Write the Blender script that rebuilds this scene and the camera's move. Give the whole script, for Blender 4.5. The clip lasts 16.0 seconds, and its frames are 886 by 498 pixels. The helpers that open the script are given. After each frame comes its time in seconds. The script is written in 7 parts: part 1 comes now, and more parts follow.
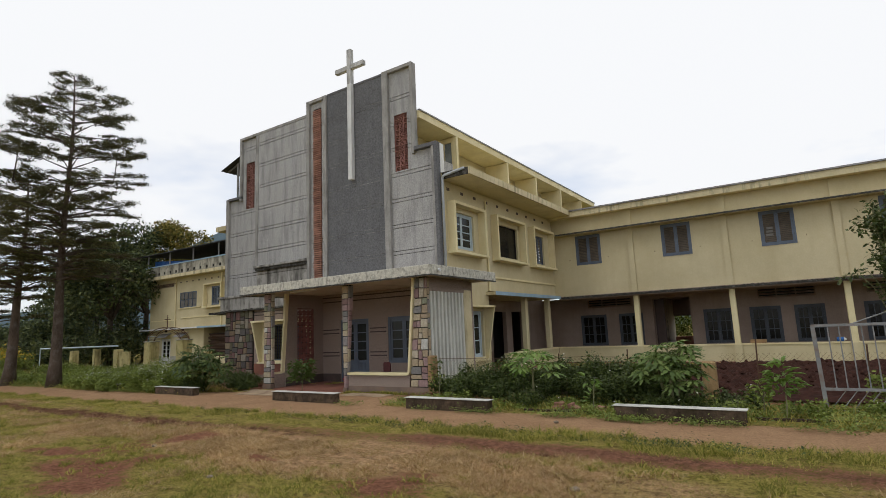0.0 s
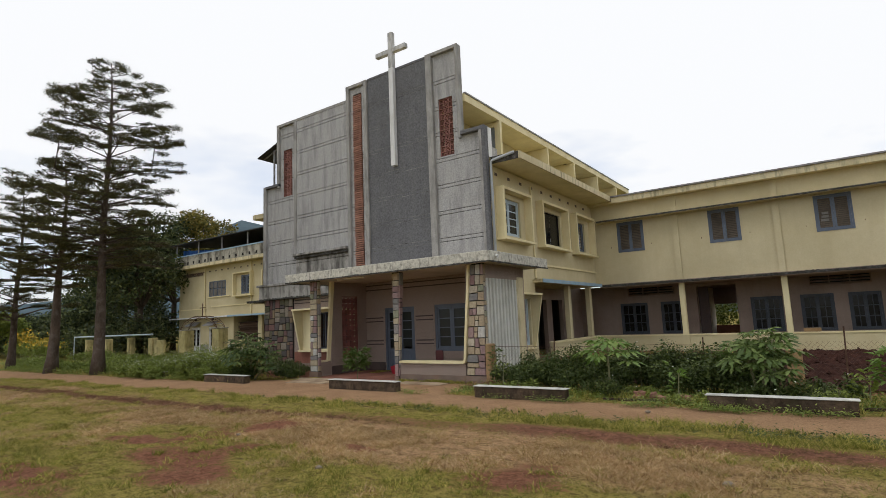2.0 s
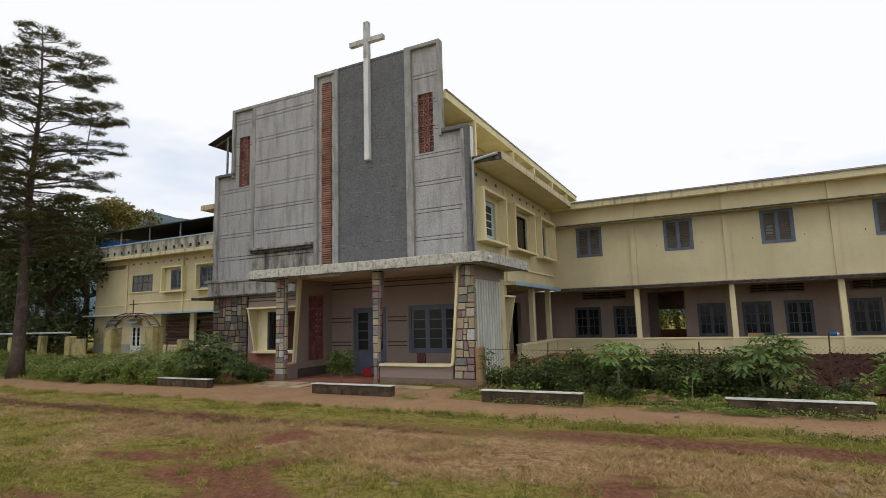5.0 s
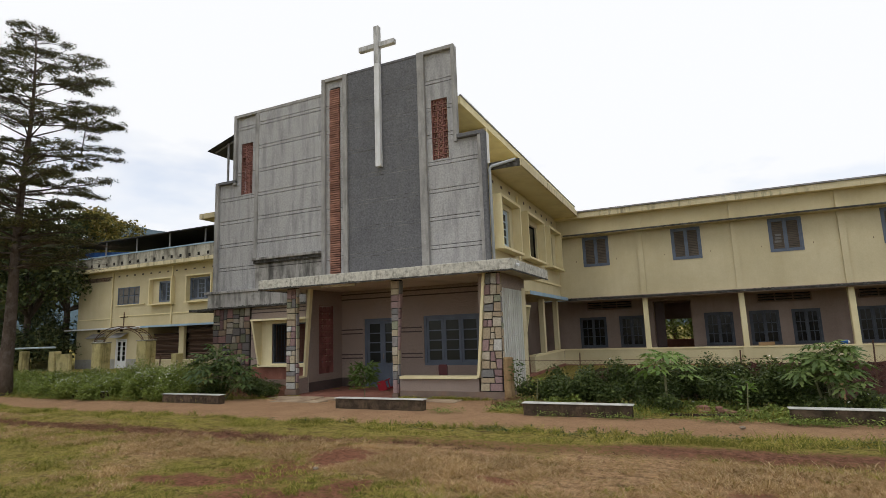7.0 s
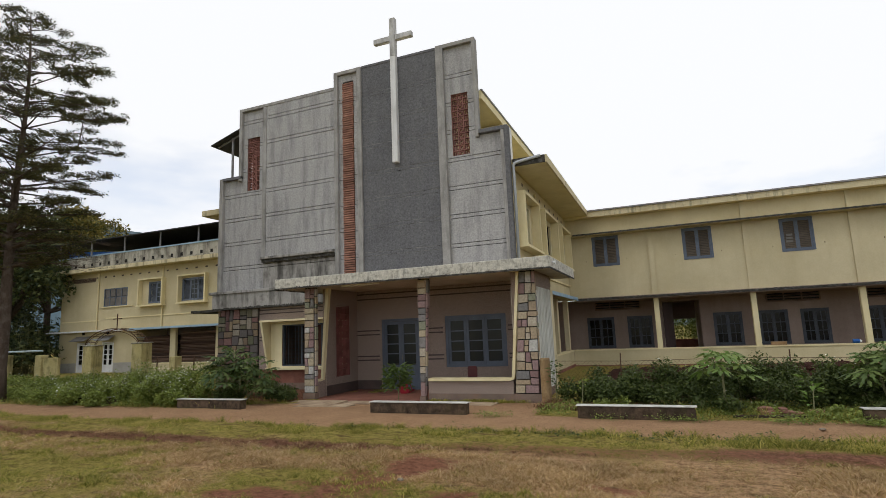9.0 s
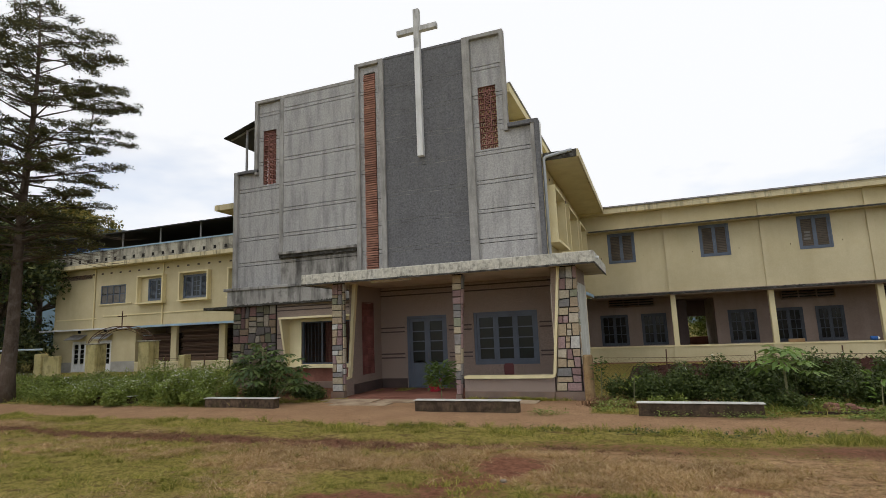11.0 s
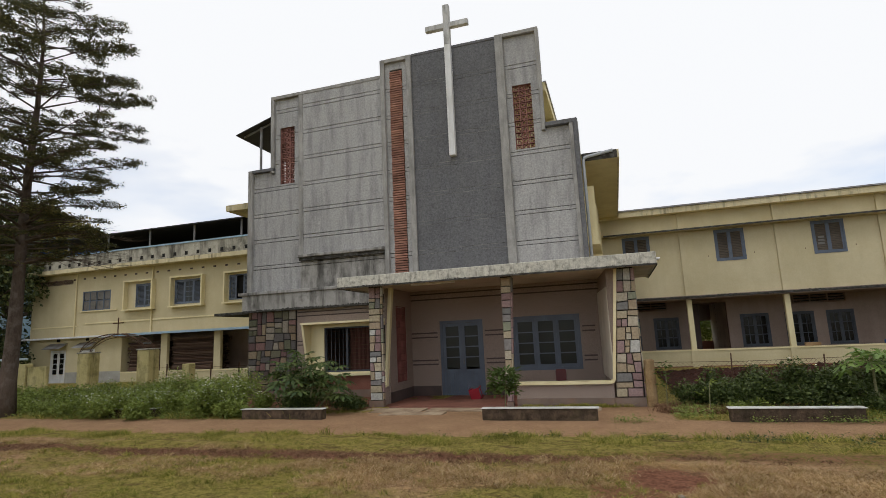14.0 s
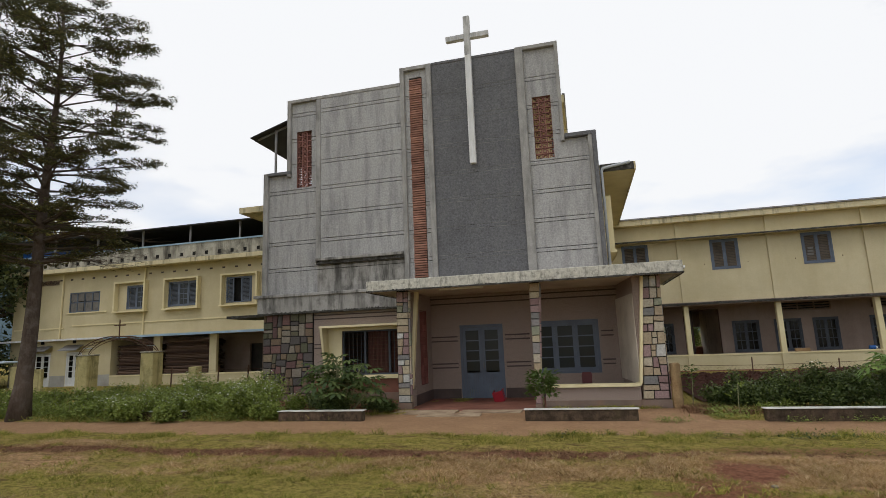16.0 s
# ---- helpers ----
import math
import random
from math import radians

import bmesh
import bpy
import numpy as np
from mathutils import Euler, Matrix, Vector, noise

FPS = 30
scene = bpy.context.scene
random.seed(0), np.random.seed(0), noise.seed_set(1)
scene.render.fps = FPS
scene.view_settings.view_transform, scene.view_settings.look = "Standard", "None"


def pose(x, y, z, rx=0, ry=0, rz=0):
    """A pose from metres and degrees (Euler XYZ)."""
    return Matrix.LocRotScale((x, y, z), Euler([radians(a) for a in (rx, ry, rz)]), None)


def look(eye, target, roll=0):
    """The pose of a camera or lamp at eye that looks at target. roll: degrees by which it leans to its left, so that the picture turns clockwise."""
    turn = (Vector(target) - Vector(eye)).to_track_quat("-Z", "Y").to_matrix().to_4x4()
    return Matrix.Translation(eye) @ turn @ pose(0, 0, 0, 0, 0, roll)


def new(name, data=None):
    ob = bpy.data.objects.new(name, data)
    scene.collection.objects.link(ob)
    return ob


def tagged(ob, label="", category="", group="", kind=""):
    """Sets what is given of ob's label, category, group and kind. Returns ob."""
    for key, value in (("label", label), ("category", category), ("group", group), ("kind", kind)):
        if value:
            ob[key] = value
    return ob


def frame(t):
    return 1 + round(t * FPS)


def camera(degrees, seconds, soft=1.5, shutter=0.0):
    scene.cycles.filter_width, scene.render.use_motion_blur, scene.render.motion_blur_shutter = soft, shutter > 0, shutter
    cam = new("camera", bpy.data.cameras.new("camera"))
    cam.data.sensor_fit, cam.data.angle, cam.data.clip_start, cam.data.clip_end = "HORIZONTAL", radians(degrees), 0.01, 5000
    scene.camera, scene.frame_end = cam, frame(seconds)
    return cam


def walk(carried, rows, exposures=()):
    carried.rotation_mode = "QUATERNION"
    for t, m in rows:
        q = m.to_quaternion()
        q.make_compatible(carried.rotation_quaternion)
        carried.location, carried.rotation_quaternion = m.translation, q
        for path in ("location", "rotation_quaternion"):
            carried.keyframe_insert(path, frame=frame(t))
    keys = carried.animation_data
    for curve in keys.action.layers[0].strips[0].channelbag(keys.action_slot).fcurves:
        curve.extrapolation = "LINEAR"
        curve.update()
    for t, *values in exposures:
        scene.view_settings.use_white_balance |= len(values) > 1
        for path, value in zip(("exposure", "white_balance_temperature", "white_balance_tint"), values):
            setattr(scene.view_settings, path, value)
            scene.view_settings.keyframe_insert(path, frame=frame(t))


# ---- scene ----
cam = camera(79.1, 16.0, soft=0.5)
METRES, EYE, TILT, LEAN, TURN = 11.612, 1.8, 0.0, 0.0, 33.5
ROWS = [
    (0.0, 0.0, 0.0, 0.0, 0.36, 8.7, 2.37),
    (0.5, -0.0273, 0.0084, -0.0025, 0.74, 8.56, 2.58),
    (1.0, -0.0555, 0.0147, -0.0004, 0.66, 8.37, 2.42),
    (1.5, -0.0819, 0.0227, -0.0018, 1.0, 7.95, 2.46),
    (2.0, -0.1086, 0.0308, -0.0, 1.74, 7.65, 2.36),
    (2.5, -0.1317, 0.0341, -0.0003, 1.98, 7.59, 2.38),
    (3.0, -0.1571, 0.0409, -0.0009, 0.6, 7.0, 2.32),
    (3.5, -0.1864, 0.0542, 0.0003, -1.05, 6.56, 2.33),
    (4.0, -0.2188, 0.0605, 0.0044, -3.32, 6.62, 1.79),
    (6.5, -0.3443, 0.1201, 0.0082, -8.48, 8.59, 2.19),
    (7.0, -0.3717, 0.1369, 0.0052, -8.72, 8.71, 2.0),
    (7.5, -0.3984, 0.1552, 0.0047, -9.07, 8.61, 1.95),
    (8.0, -0.4262, 0.1756, 0.0071, -9.66, 8.61, 2.09),
    (8.5, -0.4579, 0.1906, 0.0064, -10.13, 8.74, 2.08),
    (9.0, -0.4866, 0.2027, 0.0069, -10.97, 8.8, 2.23),
    (11.5, -0.6255, 0.2711, 0.0059, -12.68, 8.65, 2.26),
    (12.0, -0.6522, 0.2846, 0.0069, -12.96, 8.77, 2.31),
    (12.5, -0.6798, 0.305, 0.009, -13.3, 8.99, 2.35),
    (13.0, -0.7106, 0.321, 0.0091, -13.62, 9.15, 2.32),
    (13.5, -0.7365, 0.3382, 0.0084, -14.51, 9.19, 2.48),
    (14.0, -0.7649, 0.3567, 0.0089, -15.74, 9.23, 2.6),
    (14.5, -0.7978, 0.3659, 0.0091, -16.99, 9.57, 2.36),
    (15.0, -0.8344, 0.3739, 0.0078, -18.18, 9.64, 2.2),
    (15.5, -0.8731, 0.3755, 0.0073, -18.42, 9.72, 2.29),
    (16.0, -0.9091, 0.3694, 0.011, -18.85, 9.64, 2.29),
]
walk(cam, [(t, pose(0, 0, EYE, TILT, LEAN, TURN) @ pose(METRES * x, METRES * y, METRES * z, 90 + pitch, roll, yaw)) for t, x, y, z, yaw, pitch, roll in ROWS], exposures=[(0.0, -0.57), (3.0, -0.52), (11.5, -0.52), (16.0, -0.58)])

# ---- world, sun, exposure ----
SUN_EL, SUN_AZ = 58.0, 205.0
world = bpy.data.worlds.new("overcast_sky")
scene.world = world
world.use_nodes = True
wn, wl = world.node_tree.nodes, world.node_tree.links
wn.clear()
w_out = wn.new("ShaderNodeOutputWorld")
w_bg = wn.new("ShaderNodeBackground")
w_sky = wn.new("ShaderNodeTexSky")
w_sky.sky_type = "NISHITA"
w_sky.sun_disc = False
w_sky.sun_elevation = radians(SUN_EL)
w_sky.sun_rotation = radians(SUN_AZ)
w_gain = wn.new("ShaderNodeMix")
w_gain.data_type, w_gain.blend_type = "RGBA", "MULTIPLY"
w_gain.inputs["Factor"].default_value = 1.0
w_gain.inputs["B"].default_value = (1.95, 2.15, 2.4, 1)
w_co = wn.new("ShaderNodeTexCoord")
w_map = wn.new("ShaderNodeMapping")
w_map.inputs["Scale"].default_value = (1.0, 1.0, 3.2)
w_noise = wn.new("ShaderNodeTexNoise")
w_noise.inputs["Scale"].default_value = 2.1
w_noise.inputs["Detail"].default_value = 6.0
w_noise.inputs["Roughness"].default_value = 0.55
w_ramp = wn.new("ShaderNodeValToRGB")
w_ramp.color_ramp.elements[0].position, w_ramp.color_ramp.elements[0].color = 0.33, (0.6, 0.6, 0.6, 1)
w_ramp.color_ramp.elements[1].position, w_ramp.color_ramp.elements[1].color = 0.5, (1.0, 1.0, 1.0, 1)
w_mix = wn.new("ShaderNodeMix")
w_mix.data_type = "RGBA"
w_mix.inputs["B"].default_value = (13.9, 14.1, 14.45, 1)
wl.new(w_co.outputs["Generated"], w_map.inputs["Vector"])
wl.new(w_map.outputs["Vector"], w_noise.inputs["Vector"])
w_sep = wn.new("ShaderNodeSeparateXYZ")
w_high = wn.new("ShaderNodeMapRange")
w_high.inputs["From Min"].default_value, w_high.inputs["From Max"].default_value = 0.12, 0.5
w_high.inputs["To Min"].default_value, w_high.inputs["To Max"].default_value = -0.14, 0.26
w_sum = wn.new("ShaderNodeMath")
wl.new(w_co.outputs["Generated"], w_sep.inputs["Vector"])
wl.new(w_sep.outputs["Z"], w_high.inputs["Value"])
wl.new(w_noise.outputs["Fac"], w_sum.inputs[0])
wl.new(w_high.outputs["Result"], w_sum.inputs[1])
wl.new(w_sum.outputs["Value"], w_ramp.inputs["Fac"])
wl.new(w_sky.outputs["Color"], w_gain.inputs["A"])
wl.new(w_ramp.outputs["Color"], w_mix.inputs["Factor"])
wl.new(w_gain.outputs["Result"], w_mix.inputs["A"])
wl.new(w_mix.outputs["Result"], w_bg.inputs["Color"])
wl.new(w_bg.outputs["Background"], w_out.inputs["Surface"])
w_bg.inputs["Strength"].default_value = 0.1

sun_data = bpy.data.lights.new("sun", "SUN")
sun_data.energy, sun_data.angle, sun_data.color = 0.75, radians(14), (1.0, 0.97, 0.93)
sun = new("sun", sun_data)
az, el = radians(SUN_AZ), radians(SUN_EL)
sun_dir = Vector((math.sin(az) * math.cos(el), math.cos(az) * math.cos(el), math.sin(el)))
sun.matrix_world = look(tuple(sun_dir * 60 + Vector((-14, 12, 0))), (-14, 12, 0))


# ---- materials ----
def rgba(c, k=1.0):
    return (c[0] * k, c[1] * k, c[2] * k, 1.0)


def surface(name, low, high, scale=1.2, fine=35.0, rough=0.85, bump=0.25, streak=None, streak_amt=0.5, streak_size=5.0,
            spread=0.0, island=0.0, metal=0.0, blotch=None, blotch_amt=0.0, blotch_scale=1.5, grain=(1, 1, 1), streak_lo=0.45):
    """Colour between low and high at two scales, dark run-down streaks, blotches, relief."""
    m = bpy.data.materials.new(name)
    m.use_nodes = True
    n, l = m.node_tree.nodes, m.node_tree.links
    n.clear()
    out, bsdf = n.new("ShaderNodeOutputMaterial"), n.new("ShaderNodeBsdfPrincipled")
    geo = n.new("ShaderNodeNewGeometry")
    stretch = n.new("ShaderNodeMapping")
    stretch.inputs["Scale"].default_value = grain
    l.new(geo.outputs["Position"], stretch.inputs["Vector"])

    def tex(sc, det, vec):
        t = n.new("ShaderNodeTexNoise")
        t.inputs["Scale"].default_value, t.inputs["Detail"].default_value = sc, det
        t.inputs["Roughness"].default_value = 0.62
        l.new(vec, t.inputs["Vector"])
        return t.outputs["Fac"]

    def ramp(fac, a, b):
        r = n.new("ShaderNodeMapRange")
        r.inputs["From Min"].default_value, r.inputs["From Max"].default_value = a, b
        l.new(fac, r.inputs["Value"])
        return r.outputs["Result"]

    def mix(fac, a, b, amount=1.0):
        k = n.new("ShaderNodeMix")
        k.data_type = "RGBA"
        if amount < 1.0:
            mu = n.new("ShaderNodeMath")
            mu.operation = "MULTIPLY"
            mu.inputs[1].default_value = amount
            l.new(fac, mu.inputs[0])
            fac = mu.outputs[0]
        l.new(fac, k.inputs["Factor"])
        for s, v in (("A", a), ("B", b)):
            if isinstance(v, tuple):
                k.inputs[s].default_value = v
            else:
                l.new(v, k.inputs[s])
        return k.outputs["Result"]

    big, small = tex(scale, 5, stretch.outputs["Vector"]), tex(fine, 3, stretch.outputs["Vector"])
    add = n.new("ShaderNodeMath")
    add.operation = "MULTIPLY_ADD"
    add.inputs[1].default_value = 0.45
    l.new(small, add.inputs[0])
    l.new(big, add.inputs[2])
    colour = mix(ramp(add.outputs[0], 0.5, 0.95), rgba(low), rgba(high))
    if blotch:
        colour = mix(ramp(tex(blotch_scale, 6, geo.outputs["Position"]), 0.5, 0.68), colour, rgba(blotch), blotch_amt)
    if streak:
        mp = n.new("ShaderNodeMapping")
        mp.inputs["Scale"].default_value = (streak_size, streak_size, streak_size * 0.16)
        l.new(geo.outputs["Position"], mp.inputs["Vector"])
        colour = mix(ramp(tex(1.0, 6, mp.outputs["Vector"]), streak_lo, streak_lo + 0.22), colour, rgba(streak), streak_amt)
    if spread or island:
        src = n.new("ShaderNodeObjectInfo").outputs["Random"] if spread else geo.outputs["Random Per Island"]
        hsv = n.new("ShaderNodeHueSaturation")
        amt = spread or island
        l.new(ramp_out(n, l, src, 1 - amt, 1 + amt), hsv.inputs["Value"])
        l.new(colour, hsv.inputs["Color"])
        colour = hsv.outputs["Color"]
    l.new(colour, bsdf.inputs["Base Color"])
    bsdf.inputs["Roughness"].default_value = rough
    bsdf.inputs["Specular IOR Level"].default_value = 0.12 if rough >= 0.85 else 0.4
    bsdf.inputs["Metallic"].default_value = metal
    if bump:
        b = n.new("ShaderNodeBump")
        b.inputs["Strength"].default_value, b.inputs["Distance"].default_value = bump, 0.02
        l.new(add.outputs[0], b.inputs["Height"])
        l.new(b.outputs["Normal"], bsdf.inputs["Normal"])
    l.new(bsdf.outputs["BSDF"], out.inputs["Surface"])
    return m


def ramp_out(n, l, src, a, b):
    r = n.new("ShaderNodeMapRange")
    r.inputs["To Min"].default_value, r.inputs["To Max"].default_value = a, b
    l.new(src, r.inputs["Value"])
    return r.outputs["Result"]


def palette(name, colours, rough=0.85, island=False, bump=0.3, fine=40.0, soft=0.25, translucent=0.0):
    """One of several colours for each object (or each island), with grain."""
    m = bpy.data.materials.new(name)
    m.use_nodes = True
    n, l = m.node_tree.nodes, m.node_tree.links
    bsdf = n["Principled BSDF"]
    geo = n.new("ShaderNodeNewGeometry")
    src = geo.outputs["Random Per Island"] if island else n.new("ShaderNodeObjectInfo").outputs["Random"]
    r = n.new("ShaderNodeValToRGB")
    r.color_ramp.interpolation = "LINEAR" if island else "CONSTANT"
    while len(r.color_ramp.elements) < len(colours):
        r.color_ramp.elements.new(0.5)
    for i, c in enumerate(colours):
        r.color_ramp.elements[i].position = i / len(colours)
        r.color_ramp.elements[i].color = rgba(c)
    l.new(src, r.inputs["Fac"])
    t = n.new("ShaderNodeTexNoise")
    t.inputs["Scale"].default_value, t.inputs["Detail"].default_value = fine, 5
    l.new(geo.outputs["Position"], t.inputs["Vector"])
    hsv = n.new("ShaderNodeHueSaturation")
    l.new(ramp_out(n, l, t.outputs["Fac"], 1 - 2 * soft, 1 + 2 * soft), hsv.inputs["Value"])
    l.new(r.outputs["Color"], hsv.inputs["Color"])
    l.new(hsv.outputs["Color"], bsdf.inputs["Base Color"])
    bsdf.inputs["Roughness"].default_value = rough
    bsdf.inputs["Specular IOR Level"].default_value = 0.12 if rough >= 0.8 else 0.3
    if bump:
        b = n.new("ShaderNodeBump")
        b.inputs["Strength"].default_value, b.inputs["Distance"].default_value = bump, 0.01
        l.new(t.outputs["Fac"], b.inputs["Height"])
        l.new(b.outputs["Normal"], bsdf.inputs["Normal"])
    if translucent:
        tr = n.new("ShaderNodeBsdfTranslucent")
        l.new(hsv.outputs["Color"], tr.inputs["Color"])
        ms = n.new("ShaderNodeMixShader")
        ms.inputs["Fac"].default_value = translucent
        l.new(bsdf.outputs["BSDF"], ms.inputs[1])
        l.new(tr.outputs["BSDF"], ms.inputs[2])
        l.new(ms.outputs["Shader"], n["Material Output"].inputs["Surface"])
    return m


def glass_mat(name, tint, rough=0.06):
    m = bpy.data.materials.new(name)
    m.use_nodes = True
    n, l = m.node_tree.nodes, m.node_tree.links
    bsdf = n["Principled BSDF"]
    t = n.new("ShaderNodeTexNoise")
    t.inputs["Scale"].default_value, t.inputs["Detail"].default_value = 2.5, 4
    geo = n.new("ShaderNodeNewGeometry")
    l.new(geo.outputs["Position"], t.inputs["Vector"])
    l.new(ramp_out(n, l, t.outputs["Fac"], rough, rough + 0.22), bsdf.inputs["Roughness"])
    bsdf.inputs["Base Color"].default_value = rgba(tint)
    bsdf.inputs["Transmission Weight"].default_value = 0.2
    bsdf.inputs["Specular IOR Level"].default_value = 0.2
    bsdf.inputs["IOR"].default_value = 1.45
    return m


CONC = surface("grey_cement_render", (0.285, 0.282, 0.283), (0.485, 0.48, 0.476), 17, 85, 0.92, 0.8, streak=(0.12, 0.12, 0.126), streak_amt=0.42, streak_size=4.2, blotch=(0.44, 0.43, 0.41), blotch_amt=0.2)
CONC_FRAME = surface("smooth_grey_cement", (0.24, 0.235, 0.226), (0.41, 0.4, 0.385), 1.5, 40, 0.9, 0.3, streak=(0.09, 0.087, 0.085), streak_amt=0.45, streak_size=5)
CONC_DARK = surface("dark_grey_cement_render", (0.09, 0.091, 0.099), (0.185, 0.186, 0.197), 16, 80, 0.93, 0.7, streak=(0.2, 0.2, 0.195), streak_amt=0.2, streak_size=4, blotch=(0.08, 0.08, 0.085), blotch_amt=0.3, blotch_scale=0.7)
CONC_STAIN = surface("mould_streaked_cement", (0.27, 0.26, 0.245), (0.44, 0.425, 0.4), 1.3, 30, 0.93, 0.4, streak=(0.035, 0.033, 0.03), streak_amt=0.8, streak_size=3.4, blotch=(0.06, 0.056, 0.052), blotch_amt=0.6, blotch_scale=2.6)
WHITE_OLD = surface("weathered_white_paint", (0.4, 0.4, 0.395), (0.6, 0.6, 0.6), 2.5, 30, 0.88, 0.3, streak=(0.12, 0.115, 0.105), streak_amt=0.6, streak_size=6)
CANOPY_EDGE = surface("mouldy_white_slab_edge", (0.4, 0.385, 0.335), (0.66, 0.64, 0.56), 9.0, 45, 0.93, 0.5, streak=(0.05, 0.047, 0.042), streak_amt=0.7, streak_size=17, streak_lo=0.53, blotch=(0.06, 0.056, 0.048), blotch_amt=0.55, blotch_scale=8)
GROOVE = surface("dark_joint_paint", (0.03, 0.028, 0.026), (0.06, 0.056, 0.05), 3, 40, 0.9, 0.1)
YELLOW = surface("cream_yellow_wall_paint", (0.5, 0.435, 0.272), (0.618, 0.545, 0.362), 0.5, 22, 0.88, 0.15, streak=(0.4, 0.33, 0.19), streak_amt=0.18, streak_size=1.6, blotch=(0.5, 0.42, 0.24), blotch_amt=0.25)
YELLOW_TRIM = surface("pale_yellow_trim_paint", (0.67, 0.58, 0.335), (0.77, 0.69, 0.445), 1.0, 30, 0.8, 0.12, streak=(0.45, 0.38, 0.22), streak_amt=0.25, streak_size=2)
YELLOW_OLD = surface("weathered_yellow_slab_paint", (0.5, 0.43, 0.26), (0.68, 0.6, 0.4), 1.0, 26, 0.9, 0.25, streak=(0.05, 0.045, 0.035), streak_amt=0.75, streak_size=4.5, streak_lo=0.52)
PARAPET = surface("black_mould_parapet", (0.3, 0.285, 0.235), (0.5, 0.47, 0.39), 1.2, 18, 0.95, 0.4, streak=(0.04, 0.036, 0.03), streak_amt=0.85, streak_size=2.2, blotch=(0.06, 0.055, 0.045), blotch_amt=0.7, blotch_scale=2.2)
# beige render, its colour lowered to stand in for shade inside the porch
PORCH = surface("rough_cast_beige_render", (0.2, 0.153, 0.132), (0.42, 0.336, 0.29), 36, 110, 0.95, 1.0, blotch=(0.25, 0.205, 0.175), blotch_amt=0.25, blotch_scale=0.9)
# cream wall colour lowered to stand in for the shade under the slabs
CORR = surface("shade_darkened_cream_wall", (0.25, 0.19, 0.156), (0.36, 0.282, 0.236), 0.7, 22, 0.9, 0.15, streak=(0.18, 0.138, 0.11), streak_amt=0.3, streak_size=2)
MAROON = surface("dark_maroon_dado_paint", (0.055, 0.04, 0.038), (0.1, 0.07, 0.062), 1.5, 30, 0.75, 0.2)
PLINTH = surface("brown_plinth_render", (0.15, 0.11, 0.09), (0.26, 0.2, 0.165), 1.6, 50, 0.95, 0.5, blotch=(0.3, 0.16, 0.1), blotch_amt=0.4)
REDPLINTH = surface("red_oxide_plinth", (0.2, 0.085, 0.06), (0.32, 0.15, 0.11), 1.2, 30, 0.9, 0.3, blotch=(0.12, 0.06, 0.05), blotch_amt=0.5)
MORTAR = surface("black_pointing", (0.02, 0.019, 0.018), (0.045, 0.042, 0.04), 4, 60, 0.9, 0.3)
# mixed stone colours, darkened for the shadow of the band above
STONE = palette("shade_darkened_facing_stones", [(0.14, 0.085, 0.08), (0.2, 0.15, 0.1), (0.105, 0.105, 0.07), (0.1, 0.09, 0.085), (0.23, 0.18, 0.12), (0.12, 0.073, 0.07), (0.13, 0.12, 0.082), (0.18, 0.105, 0.095), (0.105, 0.092, 0.088), (0.17, 0.125, 0.088), (0.23, 0.2, 0.16), (0.1, 0.075, 0.068)], 0.8, bump=0.4, fine=22)
STONE_PALE = palette("pale_facing_stones", [(0.24, 0.16, 0.155), (0.36, 0.29, 0.2), (0.25, 0.26, 0.19), (0.19, 0.185, 0.18), (0.4, 0.34, 0.24), (0.46, 0.45, 0.42), (0.3, 0.21, 0.205), (0.24, 0.225, 0.22), (0.34, 0.27, 0.19), (0.42, 0.37, 0.29)], 0.8, bump=0.4, fine=22)
BRICK = surface("red_brick", (0.2, 0.1, 0.078), (0.38, 0.2, 0.15), 3, 45, 0.92, 0.5, spread=0.22)
JALI = surface("terracotta_screen", (0.18, 0.085, 0.075), (0.32, 0.16, 0.135), 3, 45, 0.92, 0.4, spread=0.2)
JALI_DARK = surface("maroon_painted_screen", (0.15, 0.058, 0.052), (0.27, 0.105, 0.092), 3, 45, 0.85, 0.3, spread=0.2)
BLUE = surface("grey_blue_gloss_paint", (0.075, 0.096, 0.135), (0.125, 0.153, 0.205), 1.8, 40, 0.5, 0.12, streak=(0.09, 0.1, 0.12), streak_amt=0.4, streak_size=6)
# darker copy of BLUE for frames in veranda shade, and other dark joinery
BLUE_DULL = surface("slate_blue_darkened", (0.04, 0.048, 0.06), (0.075, 0.088, 0.108), 1.8, 40, 0.6, 0.12)
BLUE_LIGHT = surface("pale_blue_paint", (0.34, 0.42, 0.48), (0.5, 0.58, 0.63), 1.8, 40, 0.6, 0.1)
WHITE = surface("white_paint", (0.6, 0.605, 0.61), (0.74, 0.745, 0.75), 1.2, 30, 0.7, 0.1, streak=(0.35, 0.34, 0.3), streak_amt=0.35, streak_size=6)
BENCH_TOP = surface("white_bench_slab", (0.42, 0.42, 0.39), (0.64, 0.63, 0.59), 2.2, 30, 0.88, 0.2, blotch=(0.2, 0.19, 0.16), blotch_amt=0.6, blotch_scale=4)
BENCH = surface("mossy_black_bench_render", (0.026, 0.019, 0.014), (0.15, 0.105, 0.072), 7, 40, 0.95, 1.0, streak=(0.02, 0.018, 0.013), streak_amt=0.6, streak_size=2.2, streak_lo=0.42, blotch=(0.045, 0.042, 0.018), blotch_amt=0.6, blotch_scale=5)
